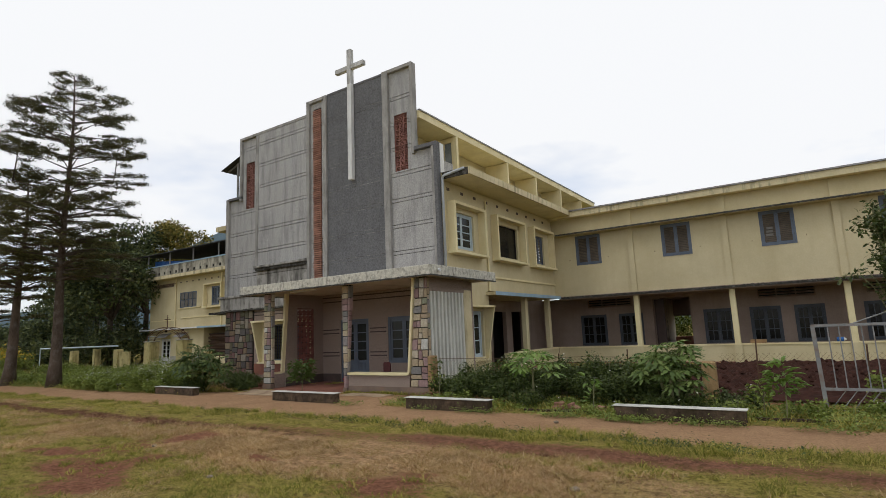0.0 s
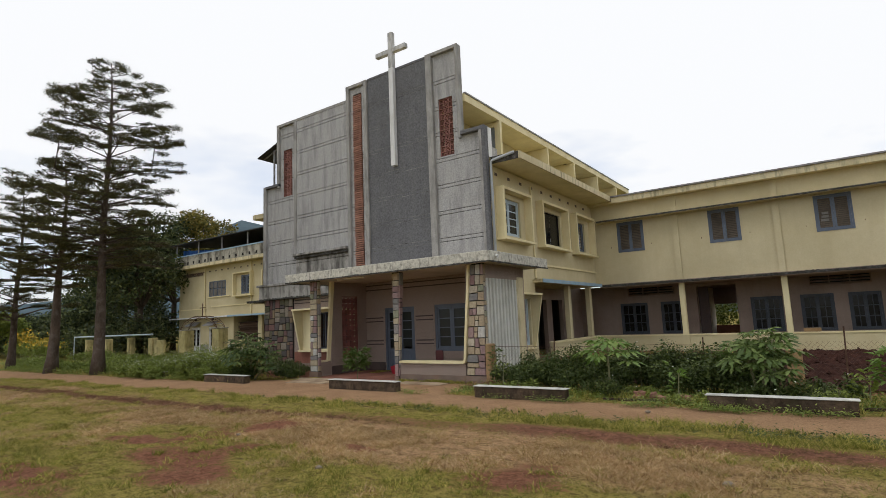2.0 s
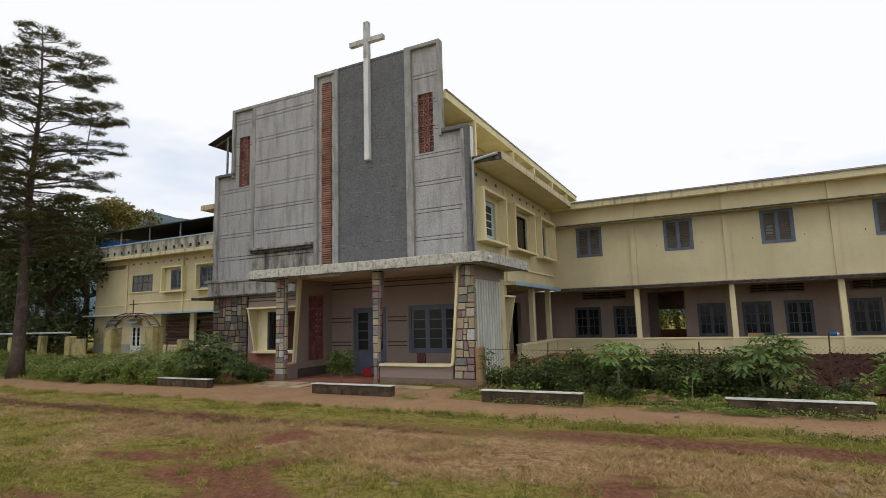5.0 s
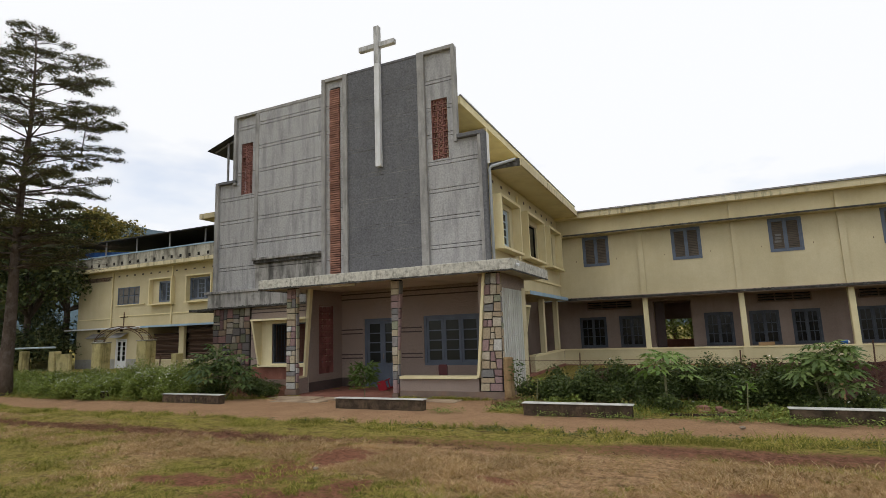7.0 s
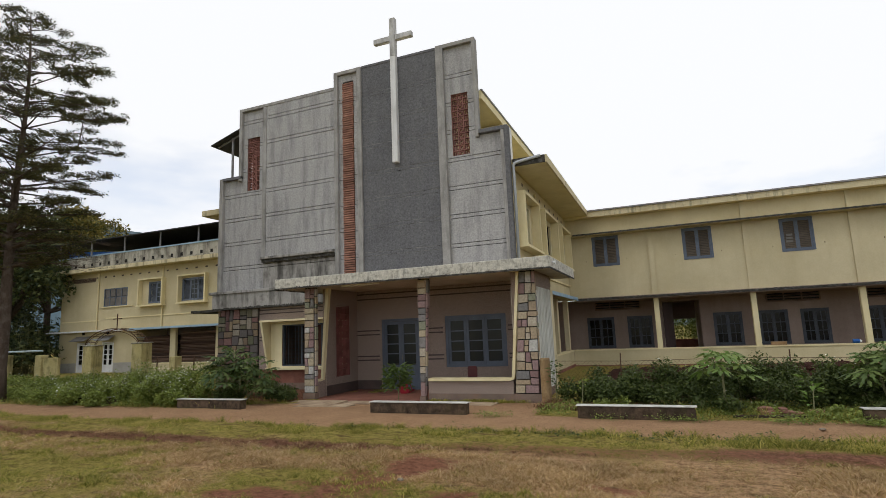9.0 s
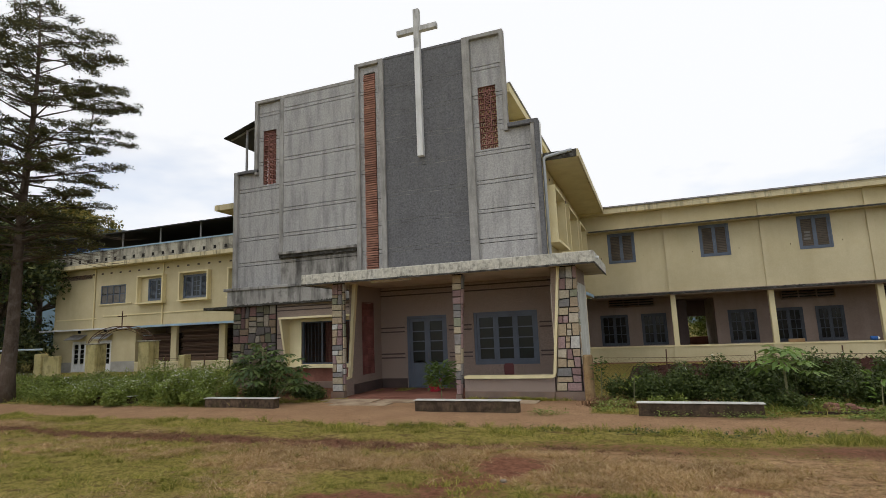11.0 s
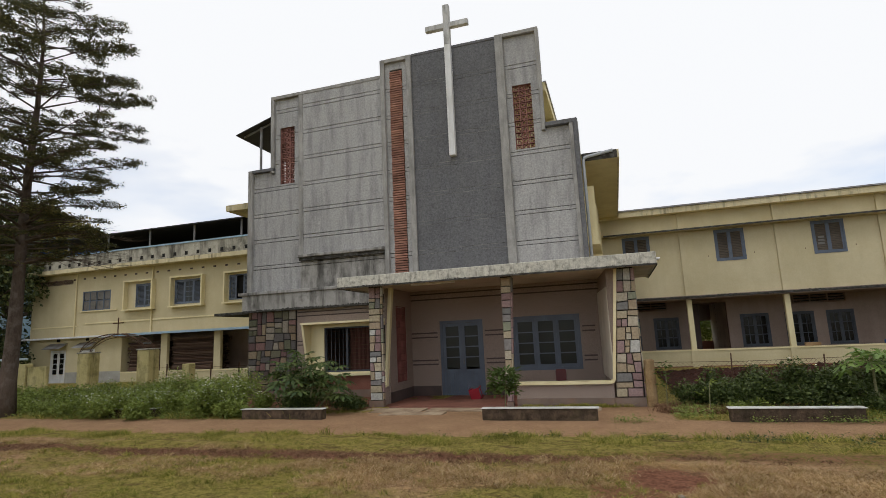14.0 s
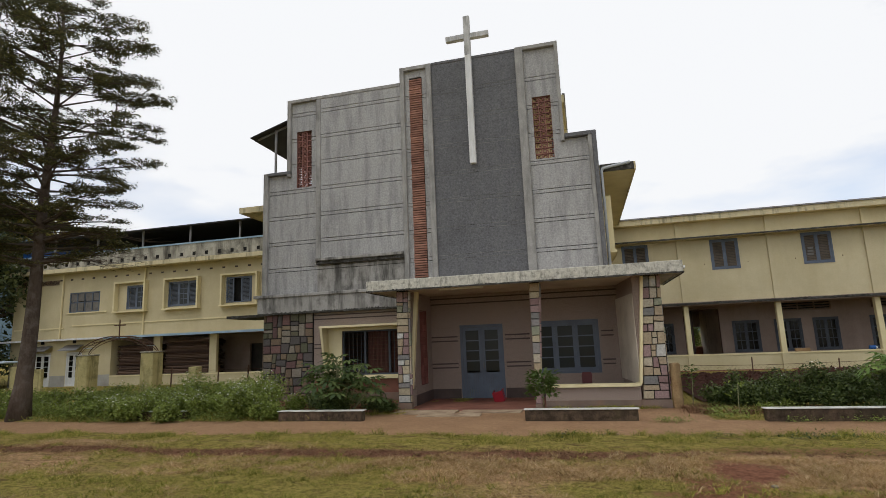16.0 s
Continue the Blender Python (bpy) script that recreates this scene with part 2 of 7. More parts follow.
SKYBLUE = surface("sky_blue_edge_paint", (0.2, 0.33, 0.46), (0.34, 0.48, 0.6), 1.5, 30, 0.7, 0.15, streak=(0.3, 0.3, 0.3), streak_amt=0.3)
TIN = surface("grey_tin_sheet", (0.2, 0.2, 0.205), (0.32, 0.32, 0.325), 1.0, 12, 0.55, 0.15, metal=0.4, streak=(0.12, 0.07, 0.05), streak_amt=0.4, streak_size=2)
TIN_DARK = surface("sooty_tin_sheet", (0.02, 0.02, 0.021), (0.045, 0.044, 0.044), 1.2, 15, 0.75, 0.2)
FIBRE = surface("white_ribbed_fibre_sheet", (0.5, 0.5, 0.46), (0.64, 0.64, 0.6), 1.0, 20, 0.8, 0.1, streak=(0.3, 0.29, 0.25), streak_amt=0.35, streak_size=4)
PIPE = surface("grey_plastic_pipe", (0.34, 0.37, 0.4), (0.46, 0.49, 0.52), 2, 40, 0.5, 0.05)
TARP = surface("blue_tarpaulin", (0.01, 0.07, 0.26), (0.03, 0.13, 0.4), 3, 12, 0.6, 0.5)
# near black: painted shade in openings, also a window frame and lamps
DARK = surface("near_black_shade_and_fittings", (0.012, 0.012, 0.012), (0.03, 0.028, 0.026), 1.5, 20, 0.9, 0.1)
# room linings coloured nearly black to stand in for unlit interiors
ROOM = surface("room_plaster_shade", (0.06, 0.055, 0.05), (0.1, 0.092, 0.082), 1.5, 20, 0.9, 0.1)
SLAT = surface("dusty_brown_slats", (0.075, 0.06, 0.045), (0.15, 0.12, 0.09), 2.5, 40, 0.8, 0.1)
JOINT_PALE = surface("chalky_joint", (0.03, 0.03, 0.03), (0.3, 0.3, 0.29), 2.5, 12, 0.95, 0.2, grain=(1, 1, 4))
BLACKMOULD = surface("black_mould_edge", (0.03, 0.028, 0.025), (0.08, 0.075, 0.066), 3, 30, 0.95, 0.5, blotch=(0.3, 0.3, 0.3), blotch_amt=0.35, blotch_scale=9)
CRUST = surface("black_lichen_crust", (0.03, 0.028, 0.026), (0.075, 0.07, 0.064), 6, 40, 0.95, 0.5)
OCHRE = surface("chipped_ochre_render", (0.22, 0.13, 0.06), (0.42, 0.3, 0.16), 2.5, 30, 0.95, 0.5, streak=(0.06, 0.045, 0.03), streak_amt=0.6, streak_size=4)
PILLAR = surface("mossy_yellow_pillar_paint", (0.4, 0.34, 0.15), (0.58, 0.5, 0.26), 1.4, 26, 0.93, 0.35, streak=(0.05, 0.045, 0.02), streak_amt=0.75, streak_size=3.2, streak_lo=0.5, blotch=(0.1, 0.1, 0.045), blotch_amt=0.5, blotch_scale=2.5)
PLASTER = surface("stained_beige_plaster", (0.48, 0.425, 0.345), (0.63, 0.57, 0.47), 0.9, 25, 0.92, 0.25, blotch=(0.3, 0.27, 0.21), blotch_amt=0.35)
# dusty panes; also colours the strips that paint a lit patch
DUSTY = surface("dusty_pane", (0.1, 0.095, 0.088), (0.19, 0.178, 0.162), 3, 20, 0.45, 0.05)
FROSTED = surface("frosted_pane", (0.16, 0.19, 0.22), (0.26, 0.3, 0.34), 2.5, 20, 0.3, 0.05)
DADO = surface("pale_grey_dado_paint", (0.3, 0.29, 0.27), (0.42, 0.41, 0.38), 1.2, 25, 0.85, 0.15, blotch=(0.2, 0.17, 0.13), blotch_amt=0.4)
GLASS = glass_mat("window_glass", (0.032, 0.037, 0.036))
GLASS_DARK = glass_mat("dark_tinted_glass", (0.012, 0.012, 0.013), 0.03)
CURTAIN = surface("red_brown_curtain", (0.05, 0.025, 0.02), (0.12, 0.052, 0.04), 5, 40, 0.9, 0.2, grain=(8, 1, 0.3))
STEEL = surface("rusty_grey_steel", (0.16, 0.165, 0.17), (0.28, 0.285, 0.29), 4, 40, 0.6, 0.2, blotch=(0.16, 0.075, 0.04), blotch_amt=0.6, blotch_scale=5)
RUST = surface("rusted_iron", (0.06, 0.035, 0.025), (0.14, 0.08, 0.055), 5, 40, 0.85, 0.4)
REDPLASTIC = surface("red_plastic", (0.24, 0.01, 0.02), (0.33, 0.018, 0.032), 2, 30, 0.4, 0.02)
MAROONBOARD = surface("maroon_board", (0.05, 0.008, 0.009), (0.085, 0.014, 0.015), 2, 30, 0.6, 0.05)
FIREWOOD = palette("stacked_firewood", [(0.05, 0.03, 0.022), (0.085, 0.052, 0.038), (0.03, 0.02, 0.016), (0.13, 0.085, 0.064)], 0.9, island=True)
BARK = surface("grey_brown_bark", (0.05, 0.036, 0.028), (0.13, 0.1, 0.08), 2.5, 30, 0.95, 1.0, grain=(1, 1, 0.25), blotch=(0.2, 0.18, 0.16), blotch_amt=0.4, blotch_scale=4)
STEM = surface("green_brown_stem", (0.14, 0.14, 0.07), (0.27, 0.26, 0.15), 6, 40, 0.85, 0.3)
LEAF_TREE = palette("dark_tree_foliage", [(0.055, 0.062, 0.03), (0.1, 0.1, 0.042), (0.2, 0.175, 0.065), (0.07, 0.076, 0.035)], 0.7, True, 0, 2.0, 0.2, 0.35)
LEAF_WOOD = palette("far_wood_foliage", [(0.045, 0.062, 0.026), (0.08, 0.103, 0.038), (0.145, 0.16, 0.055), (0.04, 0.056, 0.026)], 0.75, True, 0, 0.5, 0.3, 0.15)
LEAF_YEL = palette("yellowing_tree_foliage", [(0.12, 0.115, 0.028), (0.21, 0.18, 0.04), (0.33, 0.25, 0.06), (0.09, 0.095, 0.026)], 0.75, True, 0, 0.8, 0.25, 0.15)
LEAF_SHRUB = palette("shrub_foliage", [(0.1298, 0.1711, 0.033), (0.2006, 0.2537, 0.0496), (0.2891, 0.3422, 0.0779), (0.1475, 0.1888, 0.0401)], 0.6, True, 0, 3.0, 0.2, 0.25)
LEAF_HEDGE = palette("dark_hedge_foliage", [(0.038, 0.058, 0.015), (0.065, 0.093, 0.022), (0.115, 0.145, 0.036), (0.05, 0.072, 0.018)], 0.55, True, 0, 3.0, 0.2, 0.2)
LEAF_PAPAYA = palette("papaya_leaf", [(0.04, 0.07, 0.022), (0.075, 0.115, 0.032), (0.13, 0.175, 0.052)], 0.55, True, 0, 3.0, 0.15, 0.3)
LEAF_GLOSSY = palette("glossy_dark_leaf", [(0.05, 0.082, 0.02), (0.085, 0.13, 0.03), (0.16, 0.215, 0.055)], 0.5, True, 0, 3.0, 0.15, 0.25)
LEAF_BRIGHT = palette("young_bright_leaf", [(0.1, 0.17, 0.035), (0.15, 0.24, 0.05), (0.2, 0.28, 0.07)], 0.5, True, 0, 3.0, 0.15, 0.3)
FLOWER = palette("small_white_flower", [(0.7, 0.7, 0.62), (0.8, 0.8, 0.74)], 0.7, True, 0, 3, 0.05)
FLOWER_Y = palette("orange_yellow_flower", [(0.7, 0.35, 0.02), (0.75, 0.5, 0.05)], 0.7, True, 0, 3, 0.05)
GRASS_G = palette("green_grass", [(0.11, 0.132, 0.0275), (0.297, 0.286, 0.055), (0.572, 0.473, 0.143), (0.176, 0.187, 0.0385)], 0.8, True, 0, 0.9, 0.25, 0.4)
GRASS_D = palette("dry_grass", [(0.3, 0.165, 0.08), (0.5, 0.335, 0.17), (0.74, 0.56, 0.34), (0.2, 0.115, 0.048), (0.32, 0.235, 0.075), (0.58, 0.415, 0.22)], 0.85, True, 0, 0.9, 0.25, 0.35)
LITTER = palette("dead_weeds", [(0.18, 0.095, 0.05), (0.3, 0.18, 0.1), (0.12, 0.065, 0.038)], 0.9, True, 0, 2.0, 0.2)
EARTH = surface("red_earth_clods", (0.022, 0.01, 0.008), (0.064, 0.027, 0.02), 4.0, 22, 0.97, 1.0)
# forest green shifted to blue to paint the haze of distance
HILL = surface("hazy_forested_hill", (0.05, 0.08, 0.1), (0.085, 0.125, 0.145), 0.02, 0.25, 0.95, 0.0)


def ground_material():
    m = bpy.data.materials.new("lawn_path_and_red_soil")
    m.use_nodes = True
    n, l = m.node_tree.nodes, m.node_tree.links
    bsdf = n["Principled BSDF"]
    geo = n.new("ShaderNodeNewGeometry")

    def tex(sc, det=6):
        t = n.new("ShaderNodeTexNoise")
        t.inputs["Scale"].default_value, t.inputs["Detail"].default_value, t.inputs["Roughness"].default_value = sc, det, 0.65
        l.new(geo.outputs["Position"], t.inputs["Vector"])
        return t.outputs["Fac"]

    def mix(fac, a, b):
        k = n.new("ShaderNodeMix")
        k.data_type = "RGBA"
        l.new(fac, k.inputs["Factor"])
        for s, v in (("A", a), ("B", b)):
            if isinstance(v, tuple):
                k.inputs[s].default_value = v
            else:
                l.new(v, k.inputs[s])
        return k.outputs["Result"]

    def attr(name):
        a = n.new("ShaderNodeAttribute")
        a.attribute_name = name
        return a.outputs["Fac"]

    def sharpen(mask, noise_fac, k=0.55):
        a = n.new("ShaderNodeMath")
        a.operation = "MULTIPLY_ADD"
        a.inputs[1].default_value = k
        l.new(noise_fac, a.inputs[0])
        l.new(mask, a.inputs[2])
        r = n.new("ShaderNodeMapRange")
        r.inputs["From Min"].default_value, r.inputs["From Max"].default_value = 0.5 + k * 0.5 - 0.22, 0.5 + k * 0.5 + 0.22
        l.new(a.outputs[0], r.inputs["Value"])
        return r.outputs["Result"]

    def contrast(fac):
        r = n.new("ShaderNodeMapRange")
        r.inputs["From Min"].default_value, r.inputs["From Max"].default_value = 0.36, 0.64
        l.new(fac, r.inputs["Value"])
        return r.outputs["Result"]

    f1, f2, f3 = tex(1.6), contrast(tex(11, 8)), tex(70, 3)
    f4a = n.new("ShaderNodeMath")
    l.new(f2, f4a.inputs[0])
    fine = n.new("ShaderNodeMath")
    l.new(contrast(tex(34, 6)), fine.inputs[0])
    l.new(contrast(tex(110, 4)), fine.inputs[1])
    half = n.new("ShaderNodeMath")
    half.operation = "MULTIPLY_ADD"
    half.inputs[1].default_value, half.inputs[2].default_value = 0.9, -0.4
    l.new(fine.outputs[0], half.inputs[0])
    l.new(half.outputs[0], f4a.inputs[1])
    f4b = n.new("ShaderNodeMath")
    f4b.operation = "MULTIPLY"
    f4b.inputs[1].default_value = 0.5
    l.new(f4a.outputs[0], f4b.inputs[0])
    f4 = f4b.outputs[0]
    green = mix(f4, rgba((0.075, 0.064, 0.015)), rgba((0.6, 0.49, 0.13)))
    dry = mix(f4, rgba((0.135, 0.066, 0.033)), rgba((0.86, 0.56, 0.3)))
    soil = mix(f4, rgba((0.12, 0.047, 0.028)), rgba((0.46, 0.21, 0.125)))
    mulch = mix(f4, rgba((0.07, 0.028, 0.019)), rgba((0.43, 0.205, 0.125)))
    path = mix(f4, rgba((0.36, 0.205, 0.108)), rgba((0.76, 0.49, 0.285)))
    path = mix(sharpen(f1, f2, 0.3), path, mix(f4, rgba((0.28, 0.15, 0.08)), rgba((0.6, 0.37, 0.21))))
    col = mix(sharpen(attr("dry"), f1), green, dry)
    # thatch and dead stalks lying in short drifts
    drift = n.new("ShaderNodeMapping")
    drift.inputs["Scale"].default_value = (1.3, 3.6, 1.0)
    l.new(geo.outputs["Position"], drift.inputs["Vector"])
    dt = n.new("ShaderNodeTexNoise")
    dt.inputs["Scale"].default_value, dt.inputs["Detail"].default_value, dt.inputs["Roughness"].default_value = 1.5, 7, 0.7
    l.new(drift.outputs["Vector"], dt.inputs["Vector"])
    dr = n.new("ShaderNodeMapRange")
    dr.inputs["From Min"].default_value, dr.inputs["From Max"].default_value, dr.inputs["To Max"].default_value = 0.53, 0.66, 0.85
    l.new(dt.outputs["Fac"], dr.inputs["Value"])
    col = mix(dr.outputs["Result"], col, mix(f4, rgba((0.07, 0.042, 0.02)), rgba((0.27, 0.17, 0.075))))
    col = mix(sharpen(attr("mulch"), f4, 0.9), col, mulch)
    col = mix(sharpen(attr("soil"), f4, 0.9), col, soil)
    col = mix(sharpen(attr("path"), f2, 0.35), col, path)
    l.new(col, bsdf.inputs["Base Color"])
    bsdf.inputs["Roughness"].default_value = 0.97
    bsdf.inputs["Specular IOR Level"].default_value = 0.1
    b = n.new("ShaderNodeBump")
    b.inputs["Strength"].default_value, b.inputs["Distance"].default_value = 0.9, 0.06
    ad = n.new("ShaderNodeMath")
    l.new(f2, ad.inputs[0])
    l.new(f3, ad.inputs[1])
    l.new(ad.outputs[0], b.inputs["Height"])
    l.new(b.outputs["Normal"], bsdf.inputs["Normal"])
    return m


GROUND = ground_material()

# ---- building blocks ----
ORIGIN = {}


def thing(name, label, category, base=(0, 0, 0), group="", kind=""):
    ob = tagged(new(name), label, category, group, kind)
    ob.location = base
    ORIGIN[ob] = Vector(base)
    return ob


def link_mesh(name, me, mat, parent, label=""):
    ob = new(name, me)
    if mat:
        me.materials.append(mat)
    if parent:
        ob.parent = parent
        ORIGIN[ob] = ORIGIN[parent]
    if label:
        ob["label"] = label
    return ob


def part(name, bm, mat, parent, label="", smooth=False, m=None):
    """Links a bmesh, given in world metres (or in m's own), as one mesh under a thing or a part."""
    if m is not None:
        bm.transform(m)
    bm.transform(Matrix.Translation(-ORIGIN[parent]))
    bmesh.ops.recalc_face_normals(bm, faces=bm.faces)
    if smooth:
        for f in bm.faces:
            f.smooth = True
    me = bpy.data.meshes.new(name)
    bm.to_mesh(me)
    bm.free()
    return link_mesh(name, me, mat, parent, label)


def single(name, bm, mat, label, category, base=(0, 0, 0), group="", kind="", smooth=False):
    """A thing that is one mesh."""
    bm.transform(Matrix.Translation(-Vector(base)))
    bmesh.ops.recalc_face_normals(bm, faces=bm.faces)
    for f in bm.faces:
        f.smooth = smooth
    me = bpy.data.meshes.new(name)
    bm.to_mesh(me)
    bm.free()
    ob = tagged(link_mesh(name, me, mat, None), label, category, group, kind)
    ob.location = base
    ORIGIN[ob] = Vector(base)
    return ob


def box(x0, x1, y0, y1, z0, z1, bm=None, bevel=0.0):
    own = bmesh.new()
    v = [own.verts.new((x, y, z)) for x in (x0, x1) for y in (y0, y1) for z in (z0, z1)]
    for q in ((0, 1, 3, 2), (4, 6, 7, 5), (0, 4, 5, 1), (2, 3, 7, 6), (0, 2, 6, 4), (1, 5, 7, 3)):
        own.faces.new([v[i] for i in q])
    if bevel:
        bmesh.ops.bevel(own, geom=own.edges[:], offset=bevel, segments=1, affect="EDGES")
    if bm is None:
        return own
    merge(bm, own)
    return bm


def merge(bm, other):
    lut = [bm.verts.new(v.co) for v in other.verts]
    other.verts.index_update()
    for f in other.faces:
        bm.faces.new([lut[v.index] for v in f.verts])
    other.free()


def prism(points, axis, a, b, bm=None):
    """A polygon pulled along an axis; points are in the two other axes, in order."""
    bm = bm or bmesh.new()

    def at(p, k):
        q = list(p)
        q.insert("xyz".index(axis), k)
        return bm.verts.new(q)

    lo, hi = [at(p, a) for p in points], [at(p, b) for p in points]
    bm.faces.new(lo[::-1])
    bm.faces.new(hi)
    for i in range(len(points)):
        j = (i + 1) % len(points)
        bm.faces.new((lo[i], lo[j], hi[j], hi[i]))
    return bm


def tube(points, radius, bm=None, seg=8, cap=True):
    """A round bar along points; radius is one number or one for each point."""
    bm = bm or bmesh.new()
    pts = [Vector(p) for p in points]
    rad = radius if isinstance(radius, (list, tuple)) else [radius] * len(pts)
    rings = []
    side = None
    for i, p in enumerate(pts):
        d = (pts[min(i + 1, len(pts) - 1)] - pts[max(i - 1, 0)]).normalized()
        side = (side - d * side.dot(d)).normalized() if side is not None and (side - d * side.dot(d)).length > 1e-4 else d.orthogonal().normalized()
        up = d.cross(side)
        rings.append([bm.verts.new(p + rad[i] * (math.cos(k * math.tau / seg) * side + math.sin(k * math.tau / seg) * up)) for k in range(seg)])
    for a, b in zip(rings, rings[1:]):
        for k in range(seg):
            bm.faces.new((a[k], a[(k + 1) % seg], b[(k + 1) % seg], b[k]))
    if cap:
        bm.faces.new(rings[0][::-1])
        bm.faces.new(rings[-1])
    return bm


def wall_x(x0, x1, y0, y1, z0, z1, holes=()):
    """A wall along x, from y0 to y1 thick, with rectangular holes (xa, xb, za, zb)."""
    xs = sorted({x0, x1, *[min(max(v, x0), x1) for h in holes for v in h[:2]]})
    zs = sorted({z0, z1, *[min(max(v, z0), z1) for h in holes for v in h[2:]]})
    bm = bmesh.new()
    vert = {}

    def v(x, y, z):
        k = (round(x, 4), round(y, 4), round(z, 4))
        if k not in vert:
            vert[k] = bm.verts.new((x, y, z))
        return vert[k]

    def full(i, j):
        if not (0 <= i < len(xs) - 1 and 0 <= j < len(zs) - 1):
            return False
        cx, cz = (xs[i] + xs[i + 1]) / 2, (zs[j] + zs[j + 1]) / 2
        return not any(h[0] < cx < h[1] and h[2] < cz < h[3] for h in holes)

    for i in range(len(xs) - 1):
        for j in range(len(zs) - 1):
            if not full(i, j):
                continue
            a, b, c, d = xs[i], xs[i + 1], zs[j], zs[j + 1]
            bm.faces.new((v(a, y0, c), v(b, y0, c), v(b, y0, d), v(a, y0, d)))
            bm.faces.new((v(a, y1, c), v(a, y1, d), v(b, y1, d), v(b, y1, c)))
            if not full(i - 1, j):
                bm.faces.new((v(a, y0, c), v(a, y0, d), v(a, y1, d), v(a, y1, c)))
            if not full(i + 1, j):
                bm.faces.new((v(b, y0, c), v(b, y1, c), v(b, y1, d), v(b, y0, d)))
            if not full(i, j - 1):
                bm.faces.new((v(a, y0, c), v(a, y1, c), v(b, y1, c), v(b, y0, c)))
            if not full(i, j + 1):
                bm.faces.new((v(a, y0, d), v(b, y0, d), v(b, y1, d), v(a, y1, d)))
    return bm


# turns things built facing -y so that they face +x: local (u, w, z) -> world
def facing_x(x, y, z=0.0):
    return Matrix.Translation((x, y, z)) @ Matrix.Rotation(math.pi / 2, 4, "Z")


def wall_y(x0, x1, y0, y1, z0, z1, holes=()):
    """A wall along y, from x0 to x1 thick, with holes (ya, yb, za, zb)."""
    bm = wall_x(y0, y1, x0, x1, z0, z1, holes)
    for q in bm.verts:
        q.co = (q.co.y, q.co.x, q.co.z)
    return bm


def frame_bm(w, h, t, d, bm=None):
    """A rectangular frame in the xz plane, from (0,0) to (w,h), bar t wide, from y=0 to y=d."""
    bm = bm or bmesh.new()
    box(0, t, 0, d, 0, h, bm)
    box(w - t, w, 0, d, 0, h, bm)
    box(t, w - t, 0, d, 0, t, bm)
    box(t, w - t, 0, d, h - t, h, bm)
    return bm


def glazed_leaf(parent, w, h, rows, cols, m, mat, glass, name="casement", low_panel=0.0, t=0.07):
    """A leaf with glazing bars; below low_panel it is boarded."""
    bm = frame_bm(w, h, t, 0.045)
    z0 = low_panel + t if low_panel else t
    if low_panel:
        box(t, w - t, 0, 0.045, low_panel - 0.04, low_panel + 0.05, bm)
    for r in range(1, rows):
        z = z0 + (h - t - z0) * r / rows
        box(t, w - t, 0.006, 0.04, z - 0.018, z + 0.018, bm)
    for c in range(1, cols):
        x = t + (w - 2 * t) * c / cols
        box(x - 0.015, x + 0.015, 0.008, 0.038, z0, h - t, bm)
    leaf = part(name, bm, mat, parent, m=m)
    part("pane", box(t, w - t, 0.02, 0.026, z0, h - t), glass, leaf, m=m)
    if low_panel:
        bm = bmesh.new()
        k = max(4, int((w - 2 * t) / 0.07))
        for i in range(k):
            a = t + (w - 2 * t) * i / k
            box(a + 0.004, a + (w - 2 * t) / k - 0.004, 0.012, 0.035, t, low_panel - 0.04, bm)
        part("boarded_panel", bm, mat, leaf, m=m)
    return leaf


def louvre_leaf(parent, w, h, m, mat, t=0.07, pitch=0.075, slat=None):
    bm = frame_bm(w, h, t, 0.045)
    leaf = part("shutter", bm, mat, parent, m=m)
    bm = bmesh.new()
    z = t + 0.02
    while z < h - t - 0.03:
        prism([(0.004, z), (0.016, z), (0.044, z + 0.055), (0.032, z + 0.055)], "x", t, w - t, bm)
        z += pitch
    part("louvre", bm, slat or SLAT, leaf, m=m)["kind"] = "stuff"
    return leaf


def shuttered_window(parent, x0, x1, z0, z1, y, label="grey-blue louvred shutters, closed", m=None, name="window", mat=None, glazed=False):
    """A two-leaf window in a wall that faces -y, its face at y."""
    mat = mat or BLUE
    base = (m or Matrix.Identity(4)) @ Matrix.Translation((x0, y, z0))
    w, h = x1 - x0, z1 - z0
    win = part(name, frame_bm(w, h, 0.065, 0.1), mat, parent, label, m=base)
    half = (w - 0.13) / 2
    for i in (0, 1):
        mm = base @ Matrix.Translation((0.065 + i * half, 0.03, 0.065))
        if glazed:
            glazed_leaf(win, half - 0.004, h - 0.13, 3, 2, mm, mat, GLASS_DARK)
        else:
            louvre_leaf(win, half - 0.004, h - 0.13, mm, mat)
    return win

# ---- ground ----
GZ = 0.11


def bump_at(x, y):
    return 0.035 * noise.noise((x * 0.5, y * 0.7, 3.1)) + 0.018 * noise.noise((x * 2.1, y * 2.3, 7.7))


def fall(y):
    """The ground drops a little towards the buildings."""
    return -0.1 * min(1.0, max(0.0, (y - 10.7) / 2.2))


def clamp(v):
    return min(1.0, max(0.0, v))


def blob(x, y, cx, cy, rx, ry):
    d = math.hypot((x - cx) / rx, (y - cy) / ry)
    return clamp(1.5 - d)


